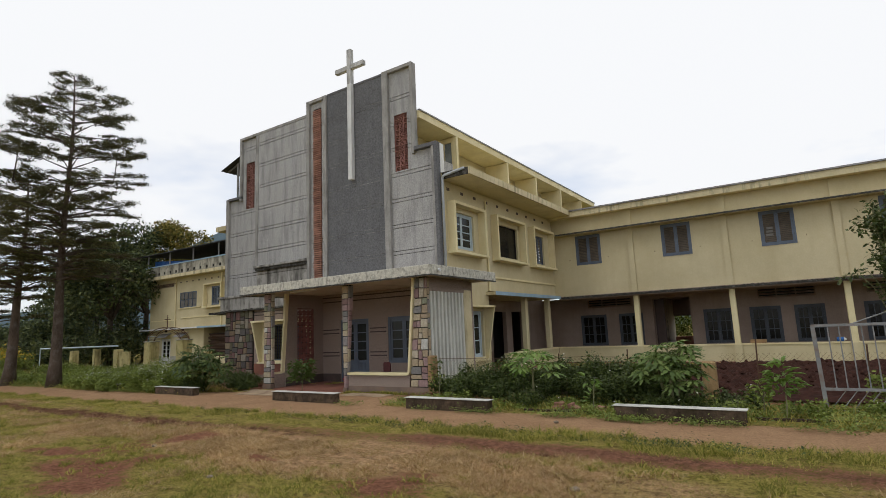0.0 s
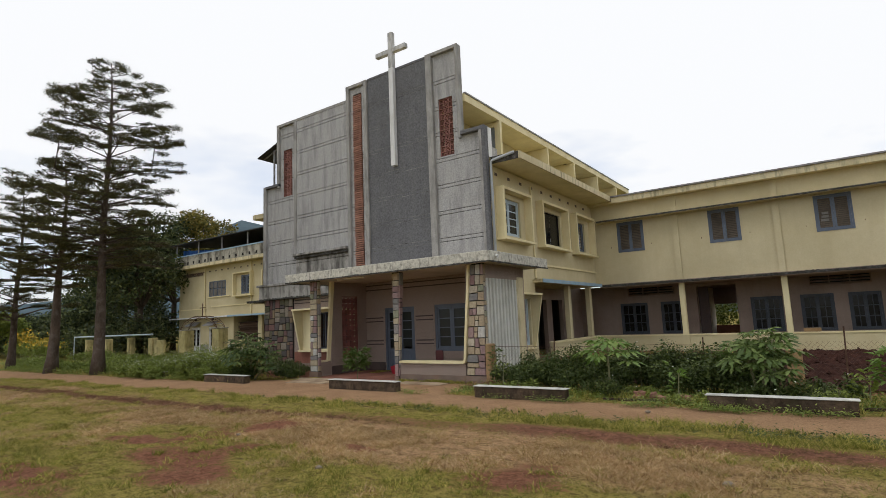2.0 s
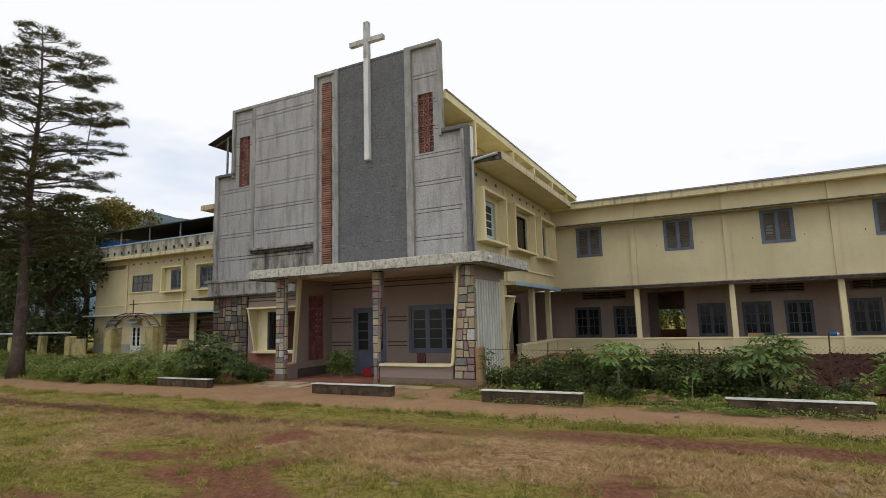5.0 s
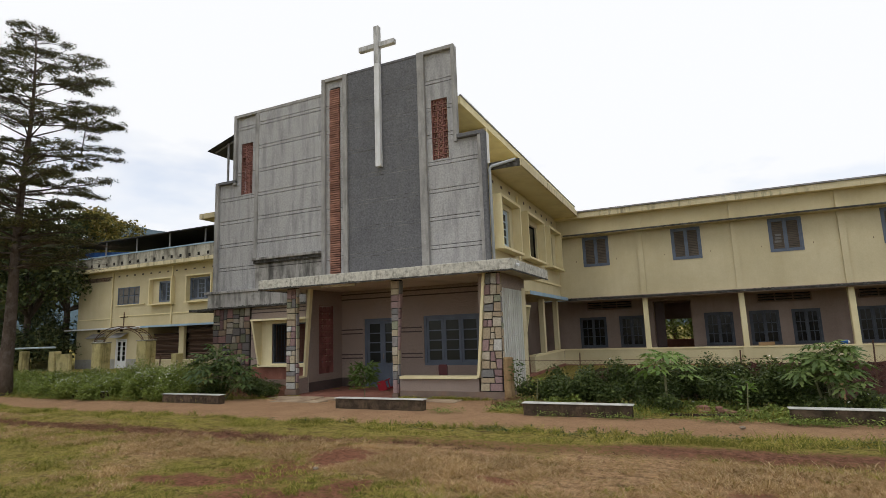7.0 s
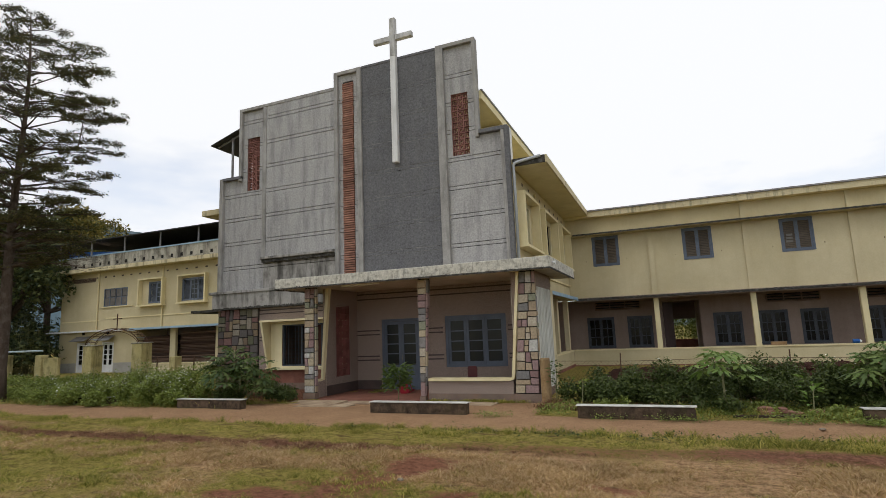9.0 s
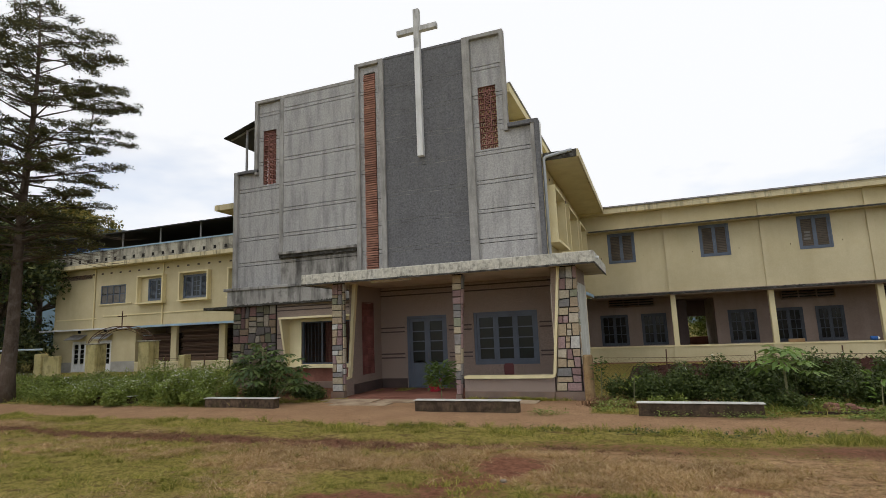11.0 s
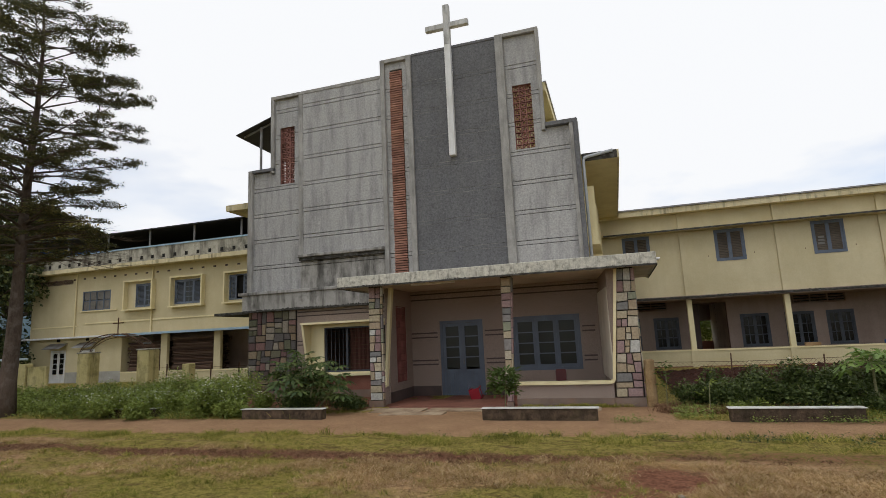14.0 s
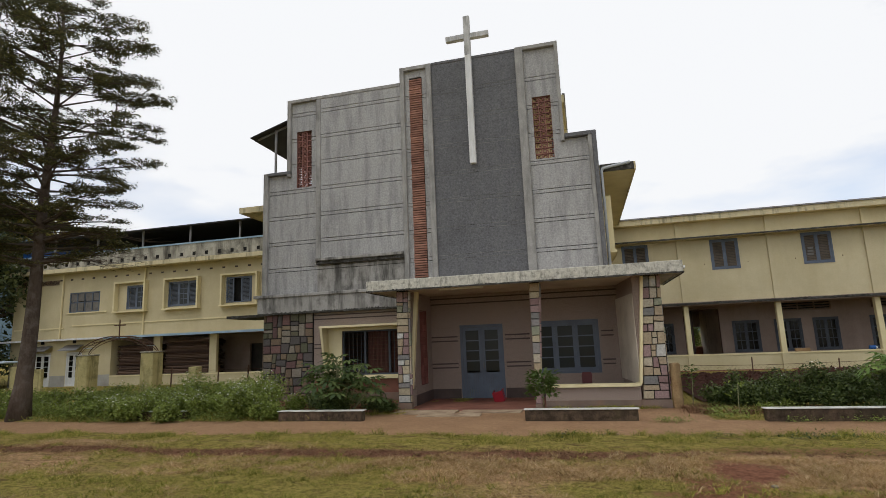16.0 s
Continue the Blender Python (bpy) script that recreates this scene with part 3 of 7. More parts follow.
BARE = [(-9.6, 2.2, 1.1, 0.38), (-7.7, 3.3, 0.6, 0.5), (-8.7, 3.75, 0.9, 0.42), (-9.75, 4.75, 0.55, 0.6), (-9.4, 5.7, 0.45, 0.55), (-10.6, 4.0, 0.6, 0.22), (-7.0, 5.2, 0.4, 0.2), (-4.1, 4.9, 0.5, 0.5), (-8.2, 4.4, 0.4, 0.25)]


def path_mask(x, y):
    near = 8.22 + 0.16 * noise.noise((x * 0.6, 0.0, 1.0)) + 0.05 * noise.noise((x * 2.6, 0.0, 4.0)) + 0.004 * (x + 10)
    far = 10.12 + 0.12 * noise.noise((x * 0.8, 5.0, 1.0))
    if -15.9 < x < -8.7:
        far = 13.2
    elif -17.0 < x <= -15.9:
        far = 11.3
    return clamp((y - near) / 0.25 + 0.5) * clamp((far - y) / 0.25 + 0.5)


def soil_mask(x, y):
    wx, wy = x + 0.5 * noise.noise((x * 0.8, y * 1.1, 21.0)) + 0.3 * noise.noise((x * 2.7, y * 3.1, 8.0)), y + 0.25 * noise.noise((x * 0.9, y * 1.2, 31.0)) + 0.15 * noise.noise((x * 3, y * 3, 18.0))
    s = max(blob(wx, wy, *b) for b in BARE)
    s = max(s, 0.9 * clamp((x + 2.3) / 1.5) * clamp((y - 13.0) / 0.8) * clamp((20 - y) / 3))
    return clamp(s * (1.12 + 0.6 * noise.noise((x * 1.3, y * 1.9, 2.0)) + 0.5 * noise.noise((x * 4.1, y * 5.2, 6.0))))


def mulch_mask(x, y):
    mid = 6.5 + 0.6 * clamp((x + 12) / 5) + 0.16 * noise.noise((x * 0.3, 2.0, 0))
    wide = 0.34 + 0.16 * noise.noise((x * 0.5, 9.0, 0))
    m = clamp((1.4 - abs(y - mid) / wide) * (0.85 + 0.7 * noise.noise((x * 0.7, y * 1.5, 14.0))))
    m *= 1 - 0.5 * clamp((x + 11.0) / 1.5) * clamp((-4.5 - x) / 1.5)
    m = max(m, clamp((y - 11.9) / 0.5) * clamp((-16.2 - x) / 0.3) * clamp((x + 22.5) / 1.0))
    return clamp(m)


def dry_mask(x, y):
    d = 0.2 + 0.75 * noise.noise((x * 0.35, y * 0.6, 5.0)) + 0.35 * noise.noise((x * 1.3, y * 1.7, 9.0))
    d += 0.85 * clamp(1.6 - math.hypot((x + 6.4) / 3.2, (y - 5.8) / 0.95))
    d += 0.5 * clamp(1.4 - math.hypot((x + 12.3) / 1.2, (y - 5.3) / 0.5))
    d += 0.25 * clamp((-16 - x) / 3) * clamp((6.3 - y) / 0.5)
    d -= (0.75 - 0.42 * clamp((x + 12) / 5)) * clamp((y - 7.35) / 0.3) * clamp((8.6 - y) / 0.3)
    d -= 0.9 * clamp((y - 9.8) / 0.6)
    d -= 0.3 * clamp((-21 - x) / 6)
    return clamp(d)


def steps(a, b, s):
    k = max(1, round((b - a) / s))
    return [a + (b - a) * i / k for i in range(k)]


gx = [-900, -500, -260, -140, -90] + steps(-65, -34, 2.5) + steps(-34, 8, 0.17) + steps(8, 30, 2.0) + [30, 60, 120, 260, 500, 900]
gy = [-700, -300, -120, -50, -20, -8, -4] + steps(-2, 0.4, 0.4) + steps(0.4, 11.2, 0.11) + steps(11.2, 20, 0.6) + steps(20, 40, 4) + [40, 60, 110, 220, 450, 900]
gverts, soil_a, mulch_a, dry_a, path_a = [], [], [], [], []
for y in gy:
    for x in gx:
        inside = -40 < x < 12 and -1 < y < 20
        pm = path_mask(x, y) if -60 < x < 30 else clamp((y - 8.5) * 2) * clamp((10.3 - y) * 2)
        z = GZ + fall(y) + (bump_at(x, y) * (1 - 0.8 * pm) if inside else 0.0) - 0.02 * pm
        if inside and 7.0 < y < 8.4:
            z += 0.03 * (1 - pm)
        gverts.append((x, y, z))
        path_a.append(pm)
        soil_a.append(soil_mask(x, y) if inside else 0.0)
        mulch_a.append(mulch_mask(x, y) if inside else 0.0)
        dry_a.append(dry_mask(x, y))
nx = len(gx)
gfaces = [(j * nx + i, j * nx + i + 1, (j + 1) * nx + i + 1, (j + 1) * nx + i) for j in range(len(gy) - 1) for i in range(nx - 1)]
gme = bpy.data.meshes.new("ground")
gme.from_pydata(gverts, [], gfaces)
for nm, vals in (("path", path_a), ("soil", soil_a), ("mulch", mulch_a), ("dry", dry_a)):
    gme.attributes.new(nm, "FLOAT", "POINT").data.foreach_set("value", vals)
gme.polygons.foreach_set("use_smooth", [True] * len(gme.polygons))
tagged(link_mesh("ground", gme, GROUND, None), "patchy dry and green lawn with red soil and a dirt path", "ground", kind="structure")

# far hills, with the distance haze put into their colour
bm = bmesh.new()
rings = []
for k, (dist, hgt) in enumerate(((420, 0), (560, 40), (720, 95), (900, 124), (1100, 70))):
    row = []
    for i in range(61):
        a = radians(60 + i * 2.2)
        hh = hgt * (0.35 + 1.05 * math.exp(-((60 + i * 2.2 - 144) / 10) ** 2)) * (1 + 0.08 * noise.noise((i * 0.23, k * 0.3, 4.0)) + 0.1 * noise.noise((i * 0.7, k * 0.7, 1.0)))
        row.append(bm.verts.new((math.cos(a) * dist, math.sin(a) * dist, max(hh, 0) - 1)))
    rings.append(row)
for a, b in zip(rings, rings[1:]):
    for i in range(60):
        bm.faces.new((a[i], a[i + 1], b[i + 1], b[i]))
single("hills", bm, HILL, "distant forested hills with blue haze in their colour", "hills", kind="structure", smooth=True)

def mould(name, x0, x1, y, z, tall, parent, seed, hang=1, label="", step=0.035):
    """Ragged black crust along the edge of a slab that faces -y; hang 1: it climbs from the lower edge, -1: it runs down from the top."""
    rnd = random.Random(seed)
    bm = bmesh.new()
    x = x0
    while x < x1:
        amp = clamp(0.5 + 1.5 * noise.noise((x * 0.9, seed, 0.0)))
        h = tall * (0.18 + amp * rnd.random() ** 1.6)
        w = rnd.uniform(0.6, 1.9) * step
        ys = y - rnd.uniform(0.002, 0.006)
        pts = [(x, 0), (x + w, 0), (x + w * rnd.uniform(0.7, 1.1), h * rnd.uniform(0.3, 0.8)), (x + w * rnd.uniform(0.3, 0.7), h), (x - w * rnd.uniform(-0.1, 0.2), h * rnd.uniform(0.3, 0.7))]
        front = [bm.verts.new((px, ys, z + hang * pz)) for px, pz in pts]
        back = [bm.verts.new((px, y + 0.004, z + hang * pz)) for px, pz in pts]
        bm.faces.new(front)
        for k in range(5):
            bm.faces.new((front[k], front[(k + 1) % 5], back[(k + 1) % 5], back[k]))
        x += step * rnd.uniform(0.6, 1.5) * (1.6 - 0.8 * amp)
    part(name, bm, CRUST, parent, label)["kind"] = "stuff"


# ---- chapel ----
FY = 15.45
chapel = thing("chapel", "grey cement chapel with a cross and pale yellow side walls", "chapel building", (-16.5, 20, 0))

# backing wall of the front, with the screen openings, porch door and windows cut through
front_holes = [(-21.34, -20.71, 7.86, 10.1), (-12.3, -11.67, 7.86, 10.1)]
bm = wall_x(-21.62, -17.0, FY + 0.12, FY + 0.19, 8.5, 11.3, front_holes)
part("front_wall", bm, GROOVE, chapel, "dark backing that shows in the joints")
part("front_wall", wall_x(-17.0, -11.34, FY + 0.121, FY + 0.191, 8.5, 11.9, front_holes), GROOVE, chapel)
part("front_wall", wall_x(-22.64, -10.38, FY + 0.122, FY + 0.192, 3.4, 8.5, front_holes), GROOVE, chapel)
# backs of the front in cement, so that the inner side is not black
part("back_render", wall_x(-21.64, -11.32, FY + 0.194, FY + 0.215, 7.4, 11.3, front_holes), CONC, chapel)

LINES = [10.85, 9.82, 8.81, 7.79, 6.79, 5.80, 4.80]


def band_panels(x0, x1, z0, z1, y, mat, hole=None):
    """Rendered panels between the paired joints."""
    cuts = [z0]
    for zl in reversed(LINES):
        for zz in (zl - 0.135, zl):
            if z0 + 0.03 < zz < z1 - 0.03:
                cuts.append(zz)
    cuts.append(z1)
    for a, b in zip(cuts, cuts[1:]):
        a2, b2 = a + (0.011 if a > z0 else 0), b - (0.011 if b < z1 else 0)
        if hole and a2 < hole[3] and b2 > hole[2]:
            for xa, xb in ((x0, hole[0]), (hole[1], x1)):
                part("panel", box(xa, xb, y, FY + 0.13, a2, b2), mat, chapel)
            if b2 > hole[3]:
                part("panel", box(hole[0], hole[1], y + 0.001, FY + 0.13, hole[3], b2), mat, chapel)
            if a2 < hole[2]:
                part("panel", box(hole[0], hole[1], y + 0.001, FY + 0.13, a2, hole[2]), mat, chapel)
        else:
            part("panel", box(x0, x1, y, FY + 0.13, a2, b2), mat, chapel)


band_panels(-21.55, -20.47, 8.45, 11.262, FY + 0.07, CONC, front_holes[0])
band_panels(-22.55, -20.47, 3.8, 8.449, FY + 0.071, CONC, (-21.34, -20.71, 7.86, 8.6))
band_panels(-20.28, -17.06, 5.06, 11.38, FY - 0.03, CONC)
band_panels(-20.47, -17.06, 3.8, 4.9, FY + 0.07, CONC_STAIN)
band_panels(-16.95, -16.03, 3.8, 11.825, FY + 0.06, CONC, (-16.72, -16.24, 3.8, 11.55))
band_panels(-15.88, -12.75, 3.8, 11.98, FY + 0.03, CONC_DARK)
band_panels(-12.53, -11.4, 8.45, 11.862, FY + 0.07, CONC, front_holes[1])
band_panels(-12.53, -10.5, 3.8, 8.449, FY + 0.071, CONC, (-12.3, -11.67, 7.86, 8.6))

part("pale_edge", box(-10.4, -10.275, FY + 0.141, FY + 0.38, 7.46, 8.56), WHITE, chapel)
part("side_slab", box(-24.4, -22.67, 15.7, 17.6, 3.05, 3.15), BLACKMOULD, chapel)

for zl in LINES:
    for zz in (zl - 0.135, zl):
        part("joint_line", box(-15.87, -12.76, FY + 0.036, FY + 0.1, zz - 0.0105, zz + 0.0105), JOINT_PALE, chapel)
# raised strips round the panels
STRIPS = [
    (-21.69, -21.55, 8.3, 11.39), (-20.47, -20.28, 4.9, 11.25), (-22.69, -22.5, 3.8, 8.52), (-17.06, -16.9, 3.8, 11.96),
    (-16.05, -15.86, 3.8, 11.961), (-12.78, -12.5, 3.8, 12.0), (-11.42, -11.3, 8.36, 12.002), (-10.55, -10.42, 3.8, 8.6),
]
for x0, x1, z0, z1 in STRIPS:
    part("raised_strip", box(x0, x1, FY - 0.06, FY + 0.22, z0, z1, bevel=0.012), CONC_FRAME, chapel)
for x0, x1, z0, z1, y0 in [
    (-21.688, -17.07, 11.26, 11.39, FY - 0.05), (-16.9, -16.05, 11.82, 11.962, FY - 0.05), (-15.86, -12.78, 11.9, 12.0, FY + 0.01), (-12.5, -11.42, 11.86, 12.001, FY - 0.055),
    (-22.5, -21.55, 8.4, 8.52, FY - 0.08), (-11.3, -10.3, 8.46, 8.6, FY - 0.08), (-20.47, -17.06, 4.95, 5.05, FY - 0.15),
]:
    part("coping", box(x0, x1, y0, FY + 0.21, z0, z1, bevel=0.012), CONC_DARK if x0 == -15.86 or 8 < z0 < 9 else CONC_FRAME if z0 > 8 else CONC_STAIN, chapel)
# black band paints the ledge's shadow together with the mould there
part("ledge_soffit", box(-20.45, -17.07, FY - 0.06, FY + 0.3, 4.83, 4.949), BLACKMOULD, chapel, "underside of the ledge, black with mould and painted shadow")
part("base_ledge", box(-22.9, -17.26, FY - 0.29, FY + 0.3, 3.69, 3.8, bevel=0.015), CONC_STAIN, chapel)
part("band_edge", box(-22.76, -17.26, FY - 0.235, FY + 0.0, 3.065, 3.125, bevel=0.012), BLACKMOULD, chapel, "broken mould-black lower edge of the band")
mould("lichen_crust", -22.7, -17.3, FY - 0.227, 3.12, 0.07, chapel, 33, 1, "black lichen on the cement band", 0.05)
part("lintel_band", box(-22.75, -17.26, FY - 0.225, FY + 0.35, 3.126, 3.688), CONC_STAIN, chapel, "mould-stained cement band")
part("edge_wall", box(-10.42, -10.28, FY - 0.1, FY + 0.14, 3.7, 8.58, bevel=0.015), CONC_DARK, chapel)

# red brick strip
brick_a = []
for kind_i, (w, d) in enumerate(((0.475, 0.05), (0.465, 0.065), (0.48, 0.058))):
    bmx = box(0, w, -d, 0.1, 0, 0.06, bevel=0.006)
    for q in bmx.verts:
        q.co += Vector((random.uniform(-0.006, 0.006), random.uniform(-0.01, 0.01), random.uniform(-0.004, 0.004)))
    me = bpy.data.meshes.new("brick")
    bmx.to_mesh(me)
    bmx.free()
    me.materials.append(BRICK)
    brick_a.append(me)
strip = part("brick_strip", box(-16.72, -16.24, FY + 0.1, FY + 0.121, 3.8, 11.55), GROOVE, chapel, "vertical strip of red bricks")
z = 3.84
while z < 11.48:
    ob = new("brick", brick_a[random.randint(0, 2)])
    ob.parent = strip
    ORIGIN[ob] = ORIGIN[strip]
    ob.location = Vector((-16.72 + random.uniform(-0.012, 0.008), FY + 0.07, z)) - ORIGIN[strip]
    z += 0.086

# terracotta screens
def fret_mesh(name, s, kind_of, mat):
    bm = bmesh.new()
    t = 0.015
    box(0, s, 0, 0.11, 0, t, bm)
    box(0, s, 0, 0.11, s - t, s, bm)
    box(0, t, 0.001, 0.109, t, s - t, bm)
    box(s - t, s, 0.001, 0.109, t, s - t, bm)
    if kind_of == "ring":
        ro, ri, k = s * 0.36, s * 0.22, 10
        for i in range(k):
            a, b = math.tau * i / k, math.tau * (i + 1) / k
            prism([(s / 2 + ro * math.cos(a), s / 2 + ro * math.sin(a)), (s / 2 + ro * math.cos(b), s / 2 + ro * math.sin(b)),
                   (s / 2 + ri * math.cos(b), s / 2 + ri * math.sin(b)), (s / 2 + ri * math.cos(a), s / 2 + ri * math.sin(a))], "y", 0.004, 0.105, bm)
        for px, pz in ((t, s / 2), (s - t - 0.035, s / 2), (s / 2, t), (s / 2, s - t - 0.035)):
            box(px, px + 0.035, 0.01, 0.05, pz - 0.01, pz + 0.02, bm)
    else:
        box(s * 0.3, s * 0.3 + t, 0.003, 0.106, t, s * 0.72, bm)
        box(s * 0.3 + t, s * 0.68, 0.004, 0.105, s * 0.72 - t, s * 0.72, bm)
        box(s * 0.62, s * 0.62 + t, 0.002, 0.107, s * 0.3, s * 0.72 - t, bm)
        box(s * 0.62 + t, s - t, 0.004, 0.105, s * 0.3, s * 0.3 + t, bm)
    me = bpy.data.meshes.new(name)
    bm.to_mesh(me)
    bm.free()
    me.materials.append(mat)
    return me


S = 0.2085
fret = {(k, mt): fret_mesh("screen_block", S, k, mat) for k in ("ring", "key") for mt, mat in (("t", JALI), ("m", JALI_DARK))}


def screen(x0, z0, cols, rows, mt, parent, m):
    for r in range(rows):
        for c in range(cols):
            ob = new("screen_block", fret["ring" if c == cols // 2 and cols == 3 else "key", mt])
            ob.parent = parent
            ORIGIN[ob] = ORIGIN[parent]
            ob.matrix_local = Matrix.Translation(-ORIGIN[parent]) @ m @ Matrix.Translation((x0 + c * S, 0, z0 + r * S))


for h in front_holes:
    rim = part("terracotta_screen", frame_bm(h[1] - h[0] + 0.02, h[3] - h[2] + 0.02, 0.012, 0.1), JALI, chapel, "pierced terracotta screen", m=Matrix.Translation((h[0] - 0.01, FY + 0.1, h[2] - 0.01)))
    screen(h[0] + 0.003, h[2] - 0.02, 3, 11, "t", rim, Matrix.Translation((0, FY + 0.13, 0)))

# cross
cross = part("cross", box(-14.55, -14.33, FY - 0.14, FY + 0.06, 7.94, 12.0, bevel=0.012), WHITE, chapel, "tall white cross with a weathered top")
bm = box(-14.55, -14.33, FY - 0.139, FY + 0.059, 12.001, 13.52, bevel=0.012)
part("cross_top", bm, WHITE_OLD, cross)
part("cross_arm", box(-15.23, -14.551, FY - 0.13, FY + 0.05, 12.63, 12.83, bevel=0.012), WHITE_OLD, cross)
part("cross_arm", box(-14.329, -13.66, FY - 0.13, FY + 0.05, 12.63, 12.83, bevel=0.012), WHITE_OLD, cross)

# upper nave behind the front: walls, eaves slab and fins on the open side
part("nave_wall", box(-12.7, -12.45, FY + 0.225, 36, 7.45, 9.8), YELLOW, chapel)
part("nave_wall", box(-20.6, -20.35, FY + 0.225, 36, 7.45, 9.6), YELLOW, chapel)
part("nave_back", box(-20.35, -12.7, 35.7, 36, 7.45, 9.8), YELLOW, chapel)
part("roof_slab", prism([(-20.9, 9.8), (-11.22, 9.82), (-11.22, 10.12), (-20.9, 10.1)], "y", FY + 0.225, 36.2), YELLOW_TRIM, chapel)
part("roof_edge", box(-11.27, -11.18, FY + 0.225, 36.2, 10.105, 10.16), TIN, chapel, "grey tin edging")
for y in (22.9, 26.25, 29.8, 33.3):
    part("fin", prism([(-12.449, 7.45), (-11.2, 7.45), (-11.2, 9.798), (-12.449, 9.798)], "y", y, y + 0.12), YELLOW_TRIM, chapel)
bm = wall_x(-12.449, -11.2, 18.25, 18.4, 7.45, 9.798, [(-11.82, -11.45, 7.75, 9.6)])
part("fin", bm, YELLOW_TRIM, chapel)
part("fin_window", box(-11.82, -11.45, 18.32, 18.33, 7.75, 9.6), FROSTED, chapel, "frosted grey-blue pane")
part("fin_sill", box(-11.86, -11.41, 18.2, 18.3, 7.7, 7.75), WHITE, chapel)
part("plinth_wall", box(-11.299, -11.2, FY + 0.221, 17.9, 7.45, 8.5), CONC, chapel)

# open-side wall with projecting window boxes
SX = -10.3
side_wins = [(16.24, 17.78), (19.85, 21.6), (23.6, 24.55)]
holes = [(a, b, 4.78, 6.15) for a, b in side_wins]
part("side_wall", wall_y(SX - 0.25, SX, FY + 0.141, 25.65, 3.3, 7.2, holes), YELLOW, chapel)
part("room_back", box(SX - 2.6, SX - 2.5, FY + 0.5, 25.6, 3.4, 7.2), ROOM, chapel)
part("eave_slab", box(-12.44, -9.18, 15.68, 25.62, 7.22, 7.44), YELLOW_TRIM, chapel, "wide concrete eave with a pale painted edge")
part("eave_edge", box(-9.18, -9.12, 15.66, 25.6, 7.2, 7.455), YELLOW_OLD, chapel)
part("eave_end", box(-10.25, -9.18, 15.63, 15.68, 7.2, 7.45), BLACKMOULD, chapel)
for i, (y0, y1) in enumerate(((15.95, 18.25), (19.2, 21.9), (22.8, 25.2))):
    t = 0.1
    px = SX + 0.32
    bm = bmesh.new()
    box(SX, px, y0, y0 + t, 4.62, 6.45, bm)
    box(SX, px, y1 - t, y1, 4.62, 6.45, bm)
    box(SX, px, y0 + t, y1 - t, 6.35, 6.45, bm)
    box(SX, px + 0.05, y0 - 0.06, y1 + 0.06, 4.54, 4.62, bm)
    part("window_box", bm, YELLOW_TRIM, chapel, "projecting painted window surround")
    a, b = side_wins[i]
    m = facing_x(SX - 0.08, a)
    if i == 0:
        win = part("window", frame_bm(b - a, 1.37, 0.06, 0.1), BLUE_LIGHT, chapel, "pale blue casements", m=m @ Matrix.Translation((0, 0, 4.78)))
        hw = (b - a - 0.12) / 2
        for c in (0, 1):
            glazed_leaf(win, hw - 0.004, 1.25, 4, 1, m @ Matrix.Translation((0.06 + c * hw, 0.02, 4.84)), BLUE_LIGHT, GLASS)
    elif i == 1:
        win = part("window", frame_bm(b - a, 1.37, 0.035, 0.08), DARK, chapel, "dark tinted sliding window", m=m @ Matrix.Translation((0, 0, 4.78)))
        hw = (b - a) / 2
        for c in (0, 1):
            part("pane", box(c * hw + 0.036, (c + 1) * hw - 0.02, 0.02 + 0.015 * c, 0.028 + 0.015 * c, 0.036, 1.33), GLASS_DARK, win, m=m @ Matrix.Translation((0, 0, 4.78)))
    else:
        shuttered_window(chapel, 0, b - a, 4.78, 6.15, 0, m=m)
for y in [15.95 + 0.95 * k for k in range(10)]:
    part("air_vent", box(SX - 0.005, SX + 0.004, y, y + 0.2, 6.86, 6.97), MAROON, chapel)
part("string_course", box(SX, SX + 0.06, 18.4, 25.64, 3.82, 3.9), YELLOW_TRIM, chapel)
part("pipe", tube([(SX + 0.05, 18.72, 6.95), (SX + 0.05, 18.72, 3.3)], 0.04), YELLOW_TRIM, chapel)

# ground floor of the open side: window with a leaning hood, then a veranda
part("side_wall_lower", wall_y(SX - 0.249, SX - 0.001, 15.6, 18.7, GZ - 0.25, 3.3, [(16.05, 18.15, 0.78, 2.5)]), YELLOW, chapel)
hood = bmesh.new()
for y in (15.9, 18.25):
    prism([(SX, 0.7), (SX + 0.1, 0.7), (SX + 0.46, 2.62), (SX, 2.62)], "y", y, y + 0.06, hood)
box(SX, SX + 0.48, 15.85, 18.32, 2.62, 2.69, hood)
box(SX, SX + 0.16, 15.85, 18.32, 0.64, 0.7, hood)
part("window_hood", hood, YELLOW_TRIM, chapel, "pale yellow hood with leaning sides")
m = facing_x(SX - 0.1, 16.05)
win = part("window", frame_bm(2.1, 1.72, 0.06, 0.09), BLUE_LIGHT, chapel, "pale blue casement window", m=m @ Matrix.Translation((0, 0, 0.78)))
for c in range(4):
    glazed_leaf(win, 0.49, 1.6, 3, 1, m @ Matrix.Translation((0.06 + c * 0.495, 0.02, 0.84)), BLUE_LIGHT, GLASS)
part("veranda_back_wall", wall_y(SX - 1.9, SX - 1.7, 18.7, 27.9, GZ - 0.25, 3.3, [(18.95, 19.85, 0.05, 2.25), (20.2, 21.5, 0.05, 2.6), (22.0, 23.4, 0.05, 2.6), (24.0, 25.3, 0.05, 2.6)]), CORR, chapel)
part("inner_wall", box(SX - 4.2, SX - 4.1, 18.7, 28.0, GZ - 0.25, 3.3), ROOM, chapel)
